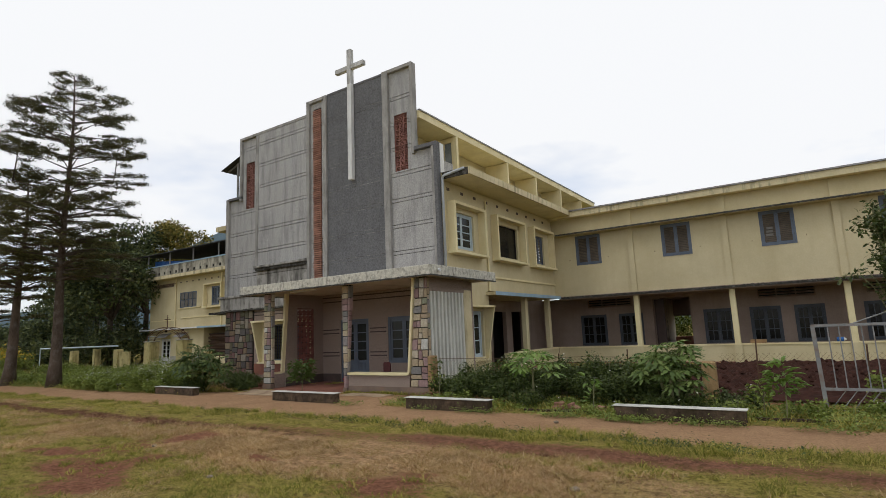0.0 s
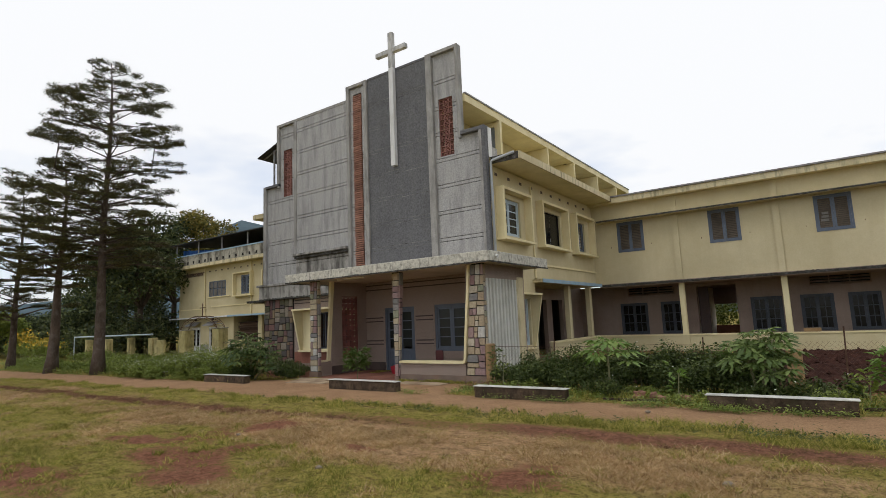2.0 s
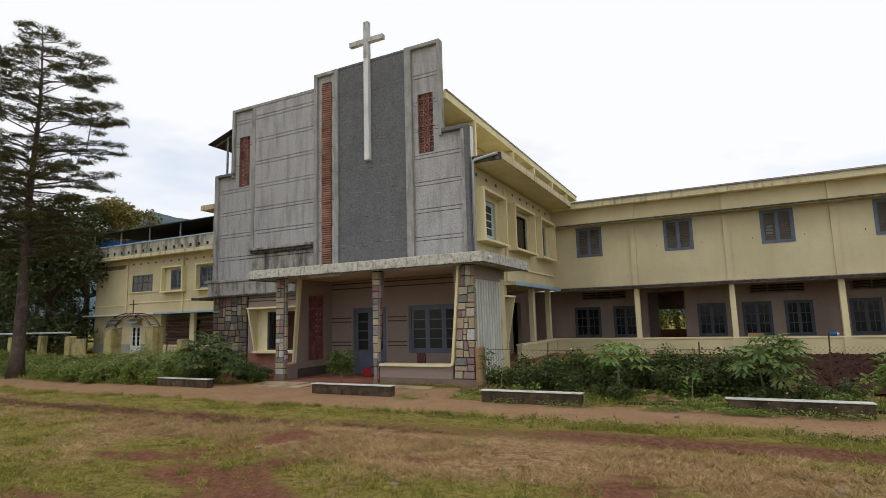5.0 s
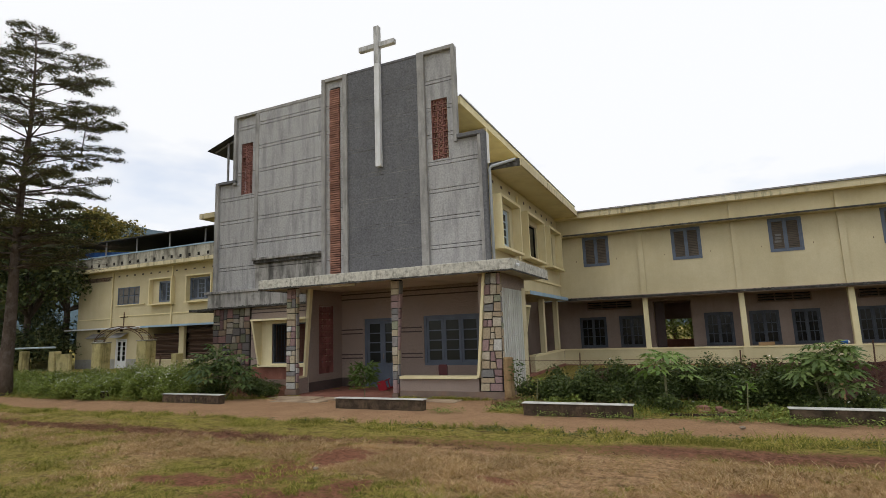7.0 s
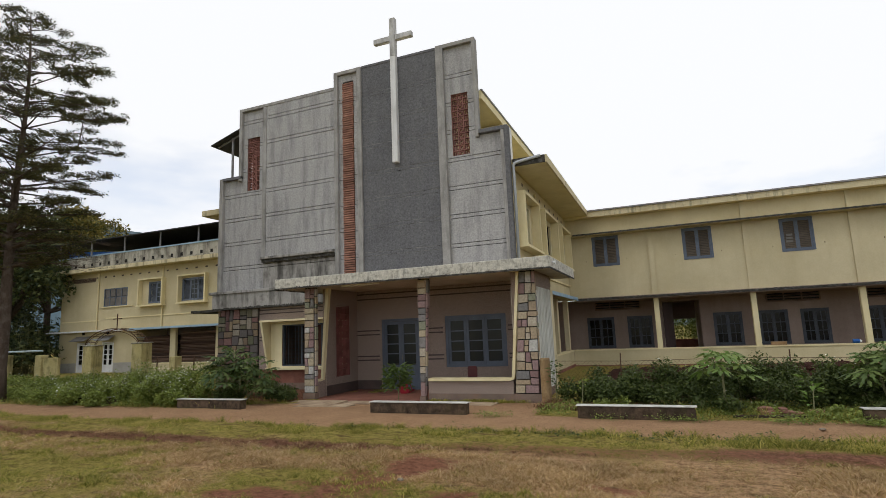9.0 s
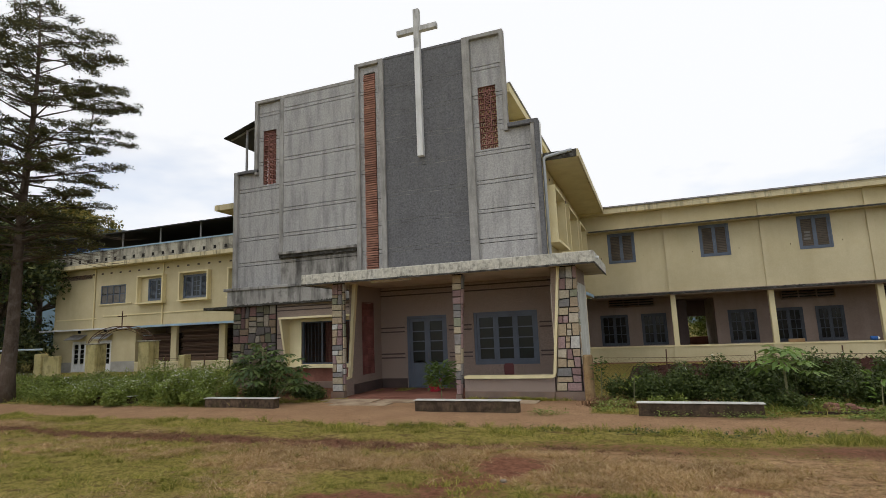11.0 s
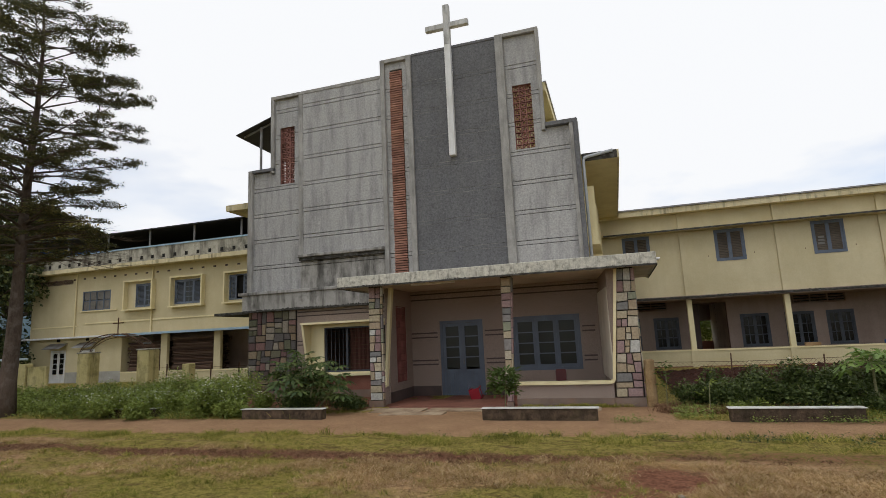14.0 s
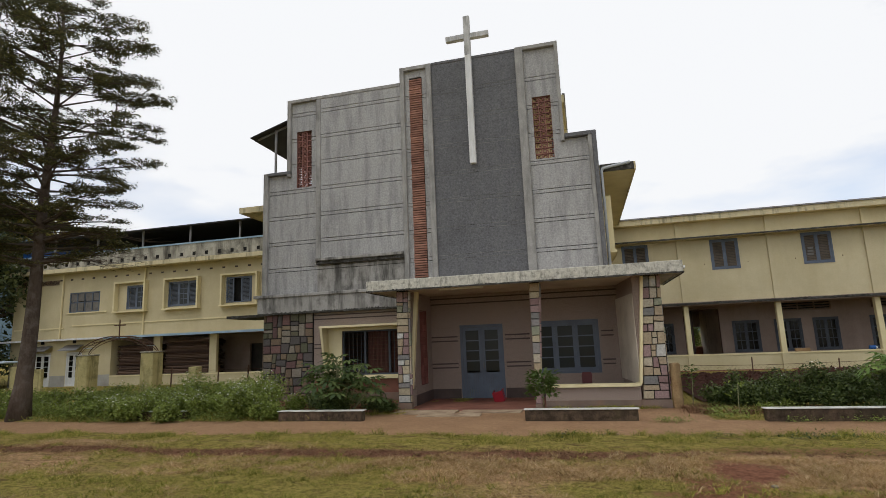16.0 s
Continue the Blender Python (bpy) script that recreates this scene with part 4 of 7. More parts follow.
part("inner_wall", box(SX - 4.1, SX - 1.9, 27.6, 27.8, GZ - 0.25, 3.3), ROOM, chapel)
part("inner_ceiling", box(SX - 4.1, SX - 1.9, 18.7, 27.6, 3.25, 3.3), ROOM, chapel)
part("veranda_end_wall", box(SX - 1.7, SX - 0.25, 18.6, 18.7, GZ - 0.25, 3.3), CORR, chapel)
for a, b, z0 in ((18.95, 19.85, 0.05),):
    m = facing_x(SX - 1.78, a)
    shuttered_window(chapel, 0, b - a, z0, 2.25, 0, "grey-blue glazed leaves", m, "door" if z0 < 0.5 else "window", glazed=True)
part("veranda_floor", box(SX - 1.7, SX + 0.05, 18.7, 25.6, GZ - 0.25, 0.12), REDPLINTH, chapel)
part("veranda_wall", box(SX - 0.2, SX, 20.2, 25.6, 0.12, 0.72), YELLOW, chapel)
part("veranda_sill", box(SX - 0.24, SX + 0.04, 20.2, 25.6, 0.72, 0.79), YELLOW_TRIM, chapel)
for y in (22.0, 24.6):
    part("column", box(SX - 0.22, SX, y, y + 0.28, 0.79, 3.1, bevel=0.015), YELLOW, chapel)
part("veranda_slab", box(SX - 1.7, SX + 0.42, 18.5, 25.2, 3.12, 3.24), YELLOW_OLD, chapel)
part("slab_edge", box(SX + 0.42, SX + 0.45, 18.5, 25.2, 3.11, 3.25), SKYBLUE, chapel, "sky blue painted slab edge")

# side of the left: wall, eave slab, tin shelter on the terrace
part("side_wall", box(-22.66, -22.4, FY + 0.302, 25.0, GZ - 0.25, 7.15), YELLOW, chapel)
part("eave_slab", box(-23.95, -20.7, 15.7, 24.5, 7.15, 7.38), YELLOW_OLD, chapel)
part("terrace_wall", box(-22.6, -22.45, FY + 0.221, 24.5, 7.38, 8.3), YELLOW, chapel)
roof = bmesh.new()
prism([(-23.45, 10.16), (-23.45, 10.2), (-20.3, 11.16), (-20.3, 11.12)], "y", 15.6, 24.0, roof)
part("tin_shelter_roof", roof, TIN_DARK, chapel, "dark sloping tin sheet roof")
for y in (15.85, 19.5, 23.5):
    part("shelter_post", tube([(-22.45, y, 8.3), (-22.45, y, 10.45)], 0.05), STEEL, chapel)
part("shelter_rafter", tube([(-23.3, 15.9, 10.17), (-20.6, 15.9, 11.0)], 0.04), STEEL, chapel)
# rain pipe and gutter elbow at the corner
part("rain_pipe", tube([(-9.3, 15.58, 7.42), (-10.08, 15.57, 7.31), (-10.17, 15.57, 7.28), (-10.21, 15.57, 7.2), (-10.21, 15.57, 7.1), (-10.21, 15.57, 3.72)], 0.05, seg=10), PIPE, chapel, "grey plastic rain pipe", smooth=True)

# ---- porch ----
porch_holes = [(-15.22, -13.77, -0.05, 2.39), (-12.83, -10.74, 0.74, 2.4)]
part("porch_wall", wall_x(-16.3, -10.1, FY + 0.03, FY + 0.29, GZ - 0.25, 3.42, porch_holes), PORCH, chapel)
# unseen room lining, its darkness put into the colour
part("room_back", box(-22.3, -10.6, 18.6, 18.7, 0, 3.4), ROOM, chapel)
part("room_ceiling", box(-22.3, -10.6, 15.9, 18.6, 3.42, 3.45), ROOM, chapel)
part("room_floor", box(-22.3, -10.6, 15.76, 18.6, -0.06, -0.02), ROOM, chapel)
for z0, x0, x1 in ((3.3, -16.2, -10.12), (3.12, -16.2, -10.12), (2.02, -16.2, -15.3), (1.88, -16.2, -15.3), (1.14, -16.2, -15.3), (1.01, -16.2, -15.3),
                   (2.02, -13.7, -12.9), (1.88, -13.7, -12.9), (1.14, -13.7, -12.9), (1.01, -13.7, -12.9), (2.02, -10.68, -10.3), (1.88, -10.68, -10.3), (1.14, -10.68, -10.3), (1.01, -10.68, -10.3)):
    part("painted_line", box(x0, x1, FY + 0.022, FY + 0.03, z0 - 0.022, z0 + 0.022), MAROON, chapel)
for x0, x1 in ((-16.2, -15.24), (-13.75, -10.3)):
    part("dado", box(x0, x1, FY + 0.015, FY + 0.03, 0.0, 0.33), MAROON, chapel)
porch_floor = bmesh.new()
box(-16.5, -9.85, 12.95, FY + 0.03, GZ - 0.3, 0.02, porch_floor)
part("porch_floor", porch_floor, REDPLINTH, chapel, "red oxide porch floor")
part("porch_step", box(-16.05, -12.7, 12.5, 12.95, GZ - 0.3, 0.012, bevel=0.01), REDPLINTH, chapel)

door = part("double_door", frame_bm(1.45, 2.42, 0.08, 0.12), BLUE, chapel, "grey-blue half-glazed double door, closed", m=Matrix.Translation((-15.22, FY + 0.05, -0.03)))
for c in (0, 1):
    leaf = glazed_leaf(door, 0.642, 2.3, 4, 1, Matrix.Translation((-15.14 + c * 0.645, FY + 0.09, 0.0)), BLUE, GLASS, "door_leaf", low_panel=0.78, t=0.1)
    part("door_panel_rail", box(0.1, 0.54, 0.0, 0.044, 0.38, 0.46), BLUE, leaf, m=Matrix.Translation((-15.14 + c * 0.645, FY + 0.09, 0.0)))
part("handle", tube([(-14.45, FY + 0.05, 0.98), (-14.45, FY + 0.05, 1.16)], 0.014), STEEL, door)
bigwin = part("window", frame_bm(2.09, 1.66, 0.09, 0.12), BLUE, chapel, "large grey-blue three-leaf casement window", m=Matrix.Translation((-12.83, FY + 0.05, 0.74)))
for c in range(3):
    glazed_leaf(bigwin, 0.632, 1.48, 4, 1, Matrix.Translation((-12.74 + c * 0.637, FY + 0.08, 0.83)), BLUE, GLASS, t=0.085)

canopy = part("canopy", box(-17.2, -8.68, 12.4, 16.15, 3.42, 3.66), PLASTER, chapel, "flat concrete porch canopy with mouldy white edges")
part("canopy_edge", box(-17.25, -8.63, 12.34, 12.4, 3.39, 3.7, bevel=0.012), CANOPY_EDGE, canopy)
part("canopy_edge", box(-8.68, -8.62, 12.4, 16.2, 3.391, 3.699, bevel=0.012), CANOPY_EDGE, canopy)
part("canopy_edge", box(-17.251, -17.2, 12.4, FY - 0.13, 3.391, 3.699, bevel=0.012), CANOPY_EDGE, canopy)
for x0, x1, y0, y1 in ((-17.255, -8.61, 12.33, 12.345), (-8.626, -8.61, 12.346, 16.2), (-17.258, -17.245, 12.346, FY - 0.13)):
    part("drip_edge", box(x0, x1, y0, y1, 3.372, 3.418, bevel=0.004), BLACKMOULD, canopy, "mould-black lower edge")
mould("lichen_crust", -17.25, -8.63, 12.338, 3.4, 0.05, canopy, 4, 1, "black lichen climbing from the lower edge")
part("corner_lamp", tube([(-8.61, 12.7, 3.56), (-8.53, 12.7, 3.54)], [0.03, 0.05], seg=10), WHITE, canopy)
part("tube_light", box(-15.2, -13.9, 12.95, 13.01, 3.37, 3.42), WHITE, canopy)


def split_poly(poly, p, d):
    """Cuts a convex polygon by the line through p along d."""
    sides = ([], [])
    for k, a in enumerate(poly):
        b = poly[(k + 1) % len(poly)]
        ca, cb = (d[0] * (q[1] - p[1]) - d[1] * (q[0] - p[0]) for q in (a, b))
        sides[0 if ca >= 0 else 1].append(a)
        if ca * cb < 0:
            t = ca / (ca - cb)
            c = (a[0] + (b[0] - a[0]) * t, a[1] + (b[1] - a[1]) * t)
            sides[0].append(c)
            sides[1].append(c)
    return sides


def inset_poly(poly, g):
    """A convex polygon drawn in by g on all sides."""
    cx, cz = sum(q[0] for q in poly) / len(poly), sum(q[1] for q in poly) / len(poly)
    for k in range(len(poly)):
        a, b = poly[k], poly[(k + 1) % len(poly)]
        ln = math.hypot(b[0] - a[0], b[1] - a[1])
        if ln < 1e-6:
            continue
        d = ((b[0] - a[0]) / ln, (b[1] - a[1]) / ln)
        nrm = (-d[1], d[0])
        if nrm[0] * (cx - a[0]) + nrm[1] * (cz - a[1]) < 0:
            nrm = (d[1], -d[0])
        p = (a[0] + nrm[0] * g, a[1] + nrm[1] * g)
        yield p, d


def stone_face(parent, x0, x1, z0, z1, m, seed, size=0.36, lean=0.0, thick=0.03, mat=STONE, g=0.016, widen=0.0, tip=0.0):
    """Crazy-paved facing stones with slanting dark joints; x0..x1, z0..z1 in the face's own plane, face towards -y."""
    rnd = random.Random(seed)
    cells = []

    def cut(poly):
        xs, zs = [q[0] for q in poly], [q[1] for q in poly]
        w, h = max(xs) - min(xs), max(zs) - min(zs)
        if w < size * 0.7 and h < size * 0.7 or (w * h < size * size * 0.6 and rnd.random() < 0.75 and max(w, h) < size * 1.3):
            cells.append(poly)
            return
        up = w / h > rnd.uniform(0.75, 1.4)
        p = (min(xs) + w * (rnd.uniform(0.36, 0.64) if up else 0.5), min(zs) + h * (0.5 if up else rnd.uniform(0.36, 0.64)))
        a = rnd.uniform(-0.17, 0.17) if rnd.random() < 0.6 else 0.0
        d = (math.sin(a), math.cos(a)) if up else (math.cos(a), math.sin(a) * 0.5)
        for side in split_poly(poly, p, d):
            if len(side) > 2:
                cut(side)

    k = max(1, round((z1 - z0) / (size * 2.4)))
    for i in range(k):
        cut([(x0, z0 + (z1 - z0) * i / k), (x1, z0 + (z1 - z0) * i / k), (x1, z0 + (z1 - z0) * (i + 1) / k), (x0, z0 + (z1 - z0) * (i + 1) / k)])
    for cell in cells:
        rings = []
        for gap in (g, g + 0.009):
            poly = cell
            for p, d in inset_poly(cell, gap):
                c = (sum(q[0] for q in cell) / len(cell), sum(q[1] for q in cell) / len(cell))
                keep, other = split_poly(poly, p, d)
                poly = keep if d[0] * (c[1] - p[1]) - d[1] * (c[0] - p[0]) >= 0 else other
                if len(poly) < 3:
                    break
            rings.append(poly)
        if len(rings[0]) < 3 or len(rings[0]) != len(rings[1]):
            continue
        y = -thick - rnd.uniform(0, 0.014)
        rings = [[(px + lean * (pz - z0) + widen * (px - x0) / (x1 - x0) * (pz - z0) / (z1 - z0), pz) for px, pz in r] for r in rings]
        bm = bmesh.new()
        outer = [bm.verts.new((px, tip * (pz - z0), pz)) for px, pz in rings[0]]
        inner = [bm.verts.new((px, y + rnd.uniform(-0.004, 0.004) + tip * (pz - z0), pz)) for px, pz in rings[1]]
        bm.faces.new(inner)
        for q in range(len(outer)):
            r = (q + 1) % len(outer)
            bm.faces.new((outer[q], outer[r], inner[r], inner[q]))
        part("stone", bm, mat, parent, m=m)


# stone columns and the corner pier
def stone_column(x0, x1, y0, y1, seed, name="stone_column"):
    col = part(name, box(x0 + 0.03, x1 - 0.03, y0 + 0.03, y1, GZ - 0.25, 3.42), MORTAR, chapel, "column faced with many-coloured stones")
    stone_face(col, x0 + 0.03, x1 - 0.03, 0.2, 3.4, Matrix.Translation((0, y0 + 0.03, 0)), seed, 0.38, mat=STONE_PALE, g=0.009)
    stone_face(col, 0, y1 - y0 - 0.03, 0.2, 3.4, facing_x(x1 - 0.03, y0 + 0.03), seed + 50, 0.38, mat=STONE_PALE, g=0.009)
    part("plinth", box(x0 - 0.01, x1 + 0.01, y0 - 0.01, y1 + 0.01, GZ - 0.25, 0.19), PLINTH, col)
    return col


stone_column(-16.54, -16.12, 12.85, 13.03, 3)
core = bmesh.new()
cv = [core.verts.new(q) for q in ((-12.585, 12.95, GZ - 0.25), (-12.475, 12.95, GZ - 0.25), (-12.475, 13.0, GZ - 0.25), (-12.585, 13.0, GZ - 0.25), (-12.58, 12.885, 3.42), (-12.3, 12.885, 3.42), (-12.3, 13.09, 3.42), (-12.58, 13.09, 3.42))]
for q in ((3, 2, 1, 0), (4, 5, 6, 7), (0, 1, 5, 4), (1, 2, 6, 5), (2, 3, 7, 6), (3, 0, 4, 7)):
    core.faces.new([cv[k] for k in q])
taper = part("stone_column", core, MORTAR, chapel, "slim column of many-coloured stones, narrowing downwards")
stone_face(taper, -12.6, -12.455, 0.12, 3.4, Matrix.Translation((0, 12.945, 0)), 10, 0.34, mat=STONE_PALE, g=0.008, widen=0.175, tip=-0.019)
stone_face(taper, 0.0, 0.1, 0.12, 3.4, Matrix.Translation((-12.465, 12.93, 0)) @ Matrix.Rotation(math.pi / 2, 4, "Z"), 59, 0.34, mat=STONE_PALE, g=0.007, lean=-0.021, widen=0.15, tip=-0.05)
part("plinth", box(-12.61, -12.43, 12.9, 13.03, GZ - 0.25, 0.12), PLINTH, taper)

pier = part("stone_pier", prism([(-9.82, GZ - 0.25), (-9.17, GZ - 0.25), (-9.17, 3.42), (-9.55, 3.42)], "y", 12.88, 13.0), MORTAR, chapel, "corner pier faced with many-coloured stones, leaning inner edge")
stone_face(pier, -9.85, -9.2, 0.22, 3.4, Matrix.Translation((0, 12.88, 0)), 21, 0.4, lean=0.085, widen=-0.2, mat=STONE_PALE, g=0.01)
stone_face(pier, 0, 0.12, 0.22, 3.4, facing_x(-9.17, 12.88), 23, 0.4, thick=0.02, mat=STONE_PALE, g=0.008)
part("plinth", box(-9.9, -9.15, 12.84, 13.01, GZ - 0.25, 0.21), PLINTH, pier)
# yellow lip: along the low wall, round the corner and up the leaning pier
lip = [(-12.3, 0.55), (-9.95, 0.55), (-9.86, 0.58), (-9.82, 0.66), (-9.56, 3.4)]
bm = bmesh.new()
lo = [Vector((p[0], 0, p[1])) for p in lip]
offs = [(0, 0.07), (-0.02, 0.07), (-0.05, 0.055), (-0.07, 0.02), (-0.07, 0)]
fr = [[bm.verts.new((p.x + k * o[0], yy, p.z + k * o[1])) for p, o in zip(lo, offs)] for yy in (12.78, 13.1) for k in (0, 1)]
for i in range(len(lip) - 1):
    for a, b in ((0, 1), (1, 3), (3, 2), (2, 0)):
        bm.faces.new((fr[a][i], fr[a][i + 1], fr[b][i + 1], fr[b][i]))
bm.faces.new([fr[k][0] for k in (0, 1, 3, 2)])
bm.faces.new([fr[k][-1] for k in (0, 1, 3, 2)])
part("yellow_lip", bm, YELLOW_TRIM, chapel)
part("low_wall", box(-12.32, -9.88, 12.86, 13.05, 0.21, 0.55), PORCH, chapel)
part("low_wall_base", box(-12.32, -9.88, 12.84, 13.06, GZ - 0.25, 0.21), PLINTH, chapel)
# left fin beside the column, with the pierced maroon screen in the wall behind
part("yellow_fin", prism([(-16.34, 0.52), (-16.27, 0.52), (-16.02, 3.42), (-16.14, 3.42)], "y", 13.46, 13.6), YELLOW_TRIM, chapel, "leaning pale yellow fin")
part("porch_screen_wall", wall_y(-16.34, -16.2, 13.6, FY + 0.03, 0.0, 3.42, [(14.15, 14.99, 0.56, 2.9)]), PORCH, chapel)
part("fin_lip", box(-16.36, -16.26, 13.03, 13.46, 0.5, 0.57), YELLOW_TRIM, chapel)
part("screen_base", box(-16.35, -16.22, 13.03, 13.6, GZ - 0.25, 0.5), PORCH, chapel)
part("dado", box(-16.199, -16.185, 13.6, FY + 0.01, 0.0, 0.33), MAROON, chapel)
rim = part("maroon_screen", frame_bm(0.84, 2.34, 0.012, 0.1), JALI_DARK, chapel, "pierced maroon screen", m=facing_x(-16.22, 14.15, 0.56))
screen(0.003, 0.57, 4, 11, "m", rim, facing_x(-16.24, 14.15))
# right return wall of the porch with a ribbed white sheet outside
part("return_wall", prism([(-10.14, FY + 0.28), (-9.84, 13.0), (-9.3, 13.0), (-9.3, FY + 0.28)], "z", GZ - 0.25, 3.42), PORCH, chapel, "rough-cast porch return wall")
part("plaster_panel", prism([(-10.168, FY + 0.022), (-9.87, 13.06), (-9.84, 13.06), (-10.12, FY + 0.022)], "z", 0.58, 2.97), PLASTER, chapel, "smooth pale plaster panel")
part("return_beam", box(-9.3, -9.18, 13.0, 15.0, 3.0, 3.42), PORCH, chapel)
part("return_pilaster", box(-9.3, -9.2, 15.0, FY + 0.02, GZ - 0.25, 3.1), YELLOW_OLD, chapel)
bm = bmesh.new()
box(-9.3, -9.25, 13.0, 15.0, 0.25, 3.0, bm)
sheet = part("ribbed_sheet", bm, FIBRE, chapel, "white vertically ribbed sheet")
for i in range(10):
    y = 13.03 + i * 0.196
    part("rib", prism([(-9.25, y), (-9.16, y + 0.025), (-9.16, y + 0.115), (-9.25, y + 0.14)], "z", 0.25, 3.0), FIBRE, sheet)
part("return_base", box(-9.3, -9.19, 13.0, 15.0, GZ - 0.25, 0.25), PLINTH, chapel)

# left front: stone facing, window with leaning yellow surround
part("left_front_wall", wall_x(-22.6, -16.35, FY + 0.05, FY + 0.3, GZ - 0.25, 3.12, [(-19.5, -16.9, 0.85, 2.38)]), PORCH, chapel)
stone_wall = part("stone_facing", box(-22.62, -20.6, FY + 0.0, FY + 0.05, 0.2, 3.12), MORTAR, chapel, "wall facing of many-coloured stones")
stone_face(stone_wall, -22.62, -20.6, 0.25, 3.1, Matrix.Translation((0, FY, 0)), 77, 0.5)
part("plinth", box(-22.62, -16.35, FY - 0.03, FY + 0.05, GZ - 0.25, 0.25), PLINTH, chapel)
part("red_base", box(-20.55, -16.35, FY + 0.02, FY + 0.05, 0.25, 0.72), REDPLINTH, chapel)
for zz in (2.98, 2.84, 1.95, 1.82):
    for xa, xb in ((-20.58, -20.1),) if zz < 2.5 else ((-20.58, -16.4),):
        part("painted_line", box(xa, xb, FY + 0.04, FY + 0.05, zz - 0.02, zz + 0.02), MAROON, chapel)
hood = bmesh.new()
for x in (-20.1, -16.75):
    prism([(FY + 0.05, 0.8), (FY - 0.1, 0.8), (FY - 0.5, 2.5), (FY + 0.05, 2.5)], "x", x, x + 0.08, hood)
box(-20.12, -16.65, FY - 0.52, FY + 0.05, 2.5, 2.57, hood)
box(-20.12, -16.65, FY - 0.16, FY + 0.05, 0.73, 0.8, hood)
part("window_surround", hood, YELLOW_TRIM, chapel, "pale yellow surround with leaning sides")
part("surround_back", wall_x(-20.02, -16.75, FY + 0.03, FY + 0.048, 0.8, 2.5, [(-19.5, -16.9, 0.85, 2.38)]), YELLOW_TRIM, chapel)
lw = part("window", frame_bm(2.6, 1.53, 0.05, 0.1), BLUE_DULL, chapel, "wide window with iron bars and drawn brown curtains", m=Matrix.Translation((-19.5, FY + 0.1, 0.85)))
for x in (-18.65, -17.75):
    part("mullion", box(x - 0.035, x + 0.035, FY + 0.1, FY + 0.18, 0.92, 2.31), BLUE_DULL, lw)
for k in range(11):
    z = 0.98 + k * 0.125
    part("bar", box(-19.43, -16.97, FY + 0.15, FY + 0.165, z, z + 0.014), RUST, lw)
for k in range(1, 5):
    for xa in (-19.43, -17.74):
        part("bar", box(xa + k * 0.154 - 0.008, xa + k * 0.154 + 0.008, FY + 0.13, FY + 0.146, 0.9, 2.33), BLUE_DULL, lw)
for xa, xb in ((-18.62, -17.78), (-17.74, -17.4)):
    bm = bmesh.new()
    xs = [xa + (xb - xa) * k / 30 for k in range(31)]
    rows2 = [[bm.verts.new((x, FY + 0.26 + 0.025 * math.sin(x * 38), z)) for x in xs] for z in (0.9, 2.34)]
    for k in range(30):
        bm.faces.new((rows2[0][k], rows2[0][k + 1], rows2[1][k + 1], rows2[1][k]))
    part("curtain", bm, CURTAIN, lw, smooth=True)

# ---- veranda wing (two storeys) ----
WY = 25.65
wing = thing("veranda_wing", "long two-storey pale yellow wing with blue shutters and a ground-floor veranda", "school building", (0, 29, 0))
PILS = [-6.4, -2.45, 1.47, 5.4, 9.35, 13.3]
WINS = [-8.45, -4.41, -0.52, 3.42, 7.36, 11.3]
part("upper_wall", wall_x(-10.3, 15.3, WY, WY + 0.25, 3.2, 7.15, [(c - 0.6, c + 0.6, 4.74, 6.15) for c in WINS]), YELLOW, wing)
part("roof_slab", box(-10.32, 15.4, WY - 0.42, 33.5, 7.12, 7.36), YELLOW_TRIM, wing)
part("roof_edge", box(-9.1, 15.45, WY - 0.47, WY - 0.42, 7.1, 7.37), YELLOW_OLD, wing)
part("roof_sheet", box(-9.1, 15.5, WY - 0.53, 33.5, 7.375, 7.44), TIN, wing, "grey tin sheet roof edge")
part("roof_ridge", prism([(27.5, 7.44), (33.4, 7.44), (30.4, 7.9)], "x", -9.0, 15.4), TIN, wing)
part("hood_slab", box(-10.0, 15.3, WY - 0.5, WY, 6.22, 6.3), YELLOW_OLD, wing, "thin sun hood with a black mouldy edge")
part("hood_edge", box(-9.9, 15.3, WY - 0.53, WY - 0.5, 6.235, 6.305), BLACKMOULD, wing)
part("slab", box(-10.0, 15.3, WY - 0.3, 27.9, 3.06, 3.22), CORR, wing)
part("slab_edge", box(-9.88, 15.3, WY - 0.36, WY - 0.3, 3.1, 3.19), BLACKMOULD, wing)
mould("lichen_crust", -9.85, 15.2, WY - 0.361, 3.17, 0.05, wing, 21, 1, "black crust on the slab edge", 0.06)
mould("lichen_crust", -9.85, 15.2, WY - 0.361, 3.12, 0.035, wing, 27, -1, "black crust hanging from the slab edge", 0.06)
for p in PILS:
    part("pilaster", box(p - 0.12, p + 0.12, WY - 0.09, WY, 3.2, 6.22), YELLOW, wing)
    part("pilaster", box(p - 0.12, p + 0.12, WY - 0.1, WY, 6.3, 7.12), YELLOW, wing)
    part("column", box(p - 0.11, p + 0.11, WY - 0.04, WY + 0.2, 0.74, 3.07, bevel=0.012), YELLOW_TRIM, wing)
    part("column_foot", box(p - 0.15, p + 0.15, WY - 0.08, WY + 0.22, GZ - 0.3, 0.74), YELLOW, wing)
for c in WINS:
    shuttered_window(wing, c - 0.62, c + 0.62, 4.72, 6.17, WY - 0.02)
    for dx in (-0.95, 0.95):
        part("shutter_hook", box(c + dx - 0.008, c + dx + 0.008, WY - 0.04, WY, 4.97, 5.03), RUST, wing)
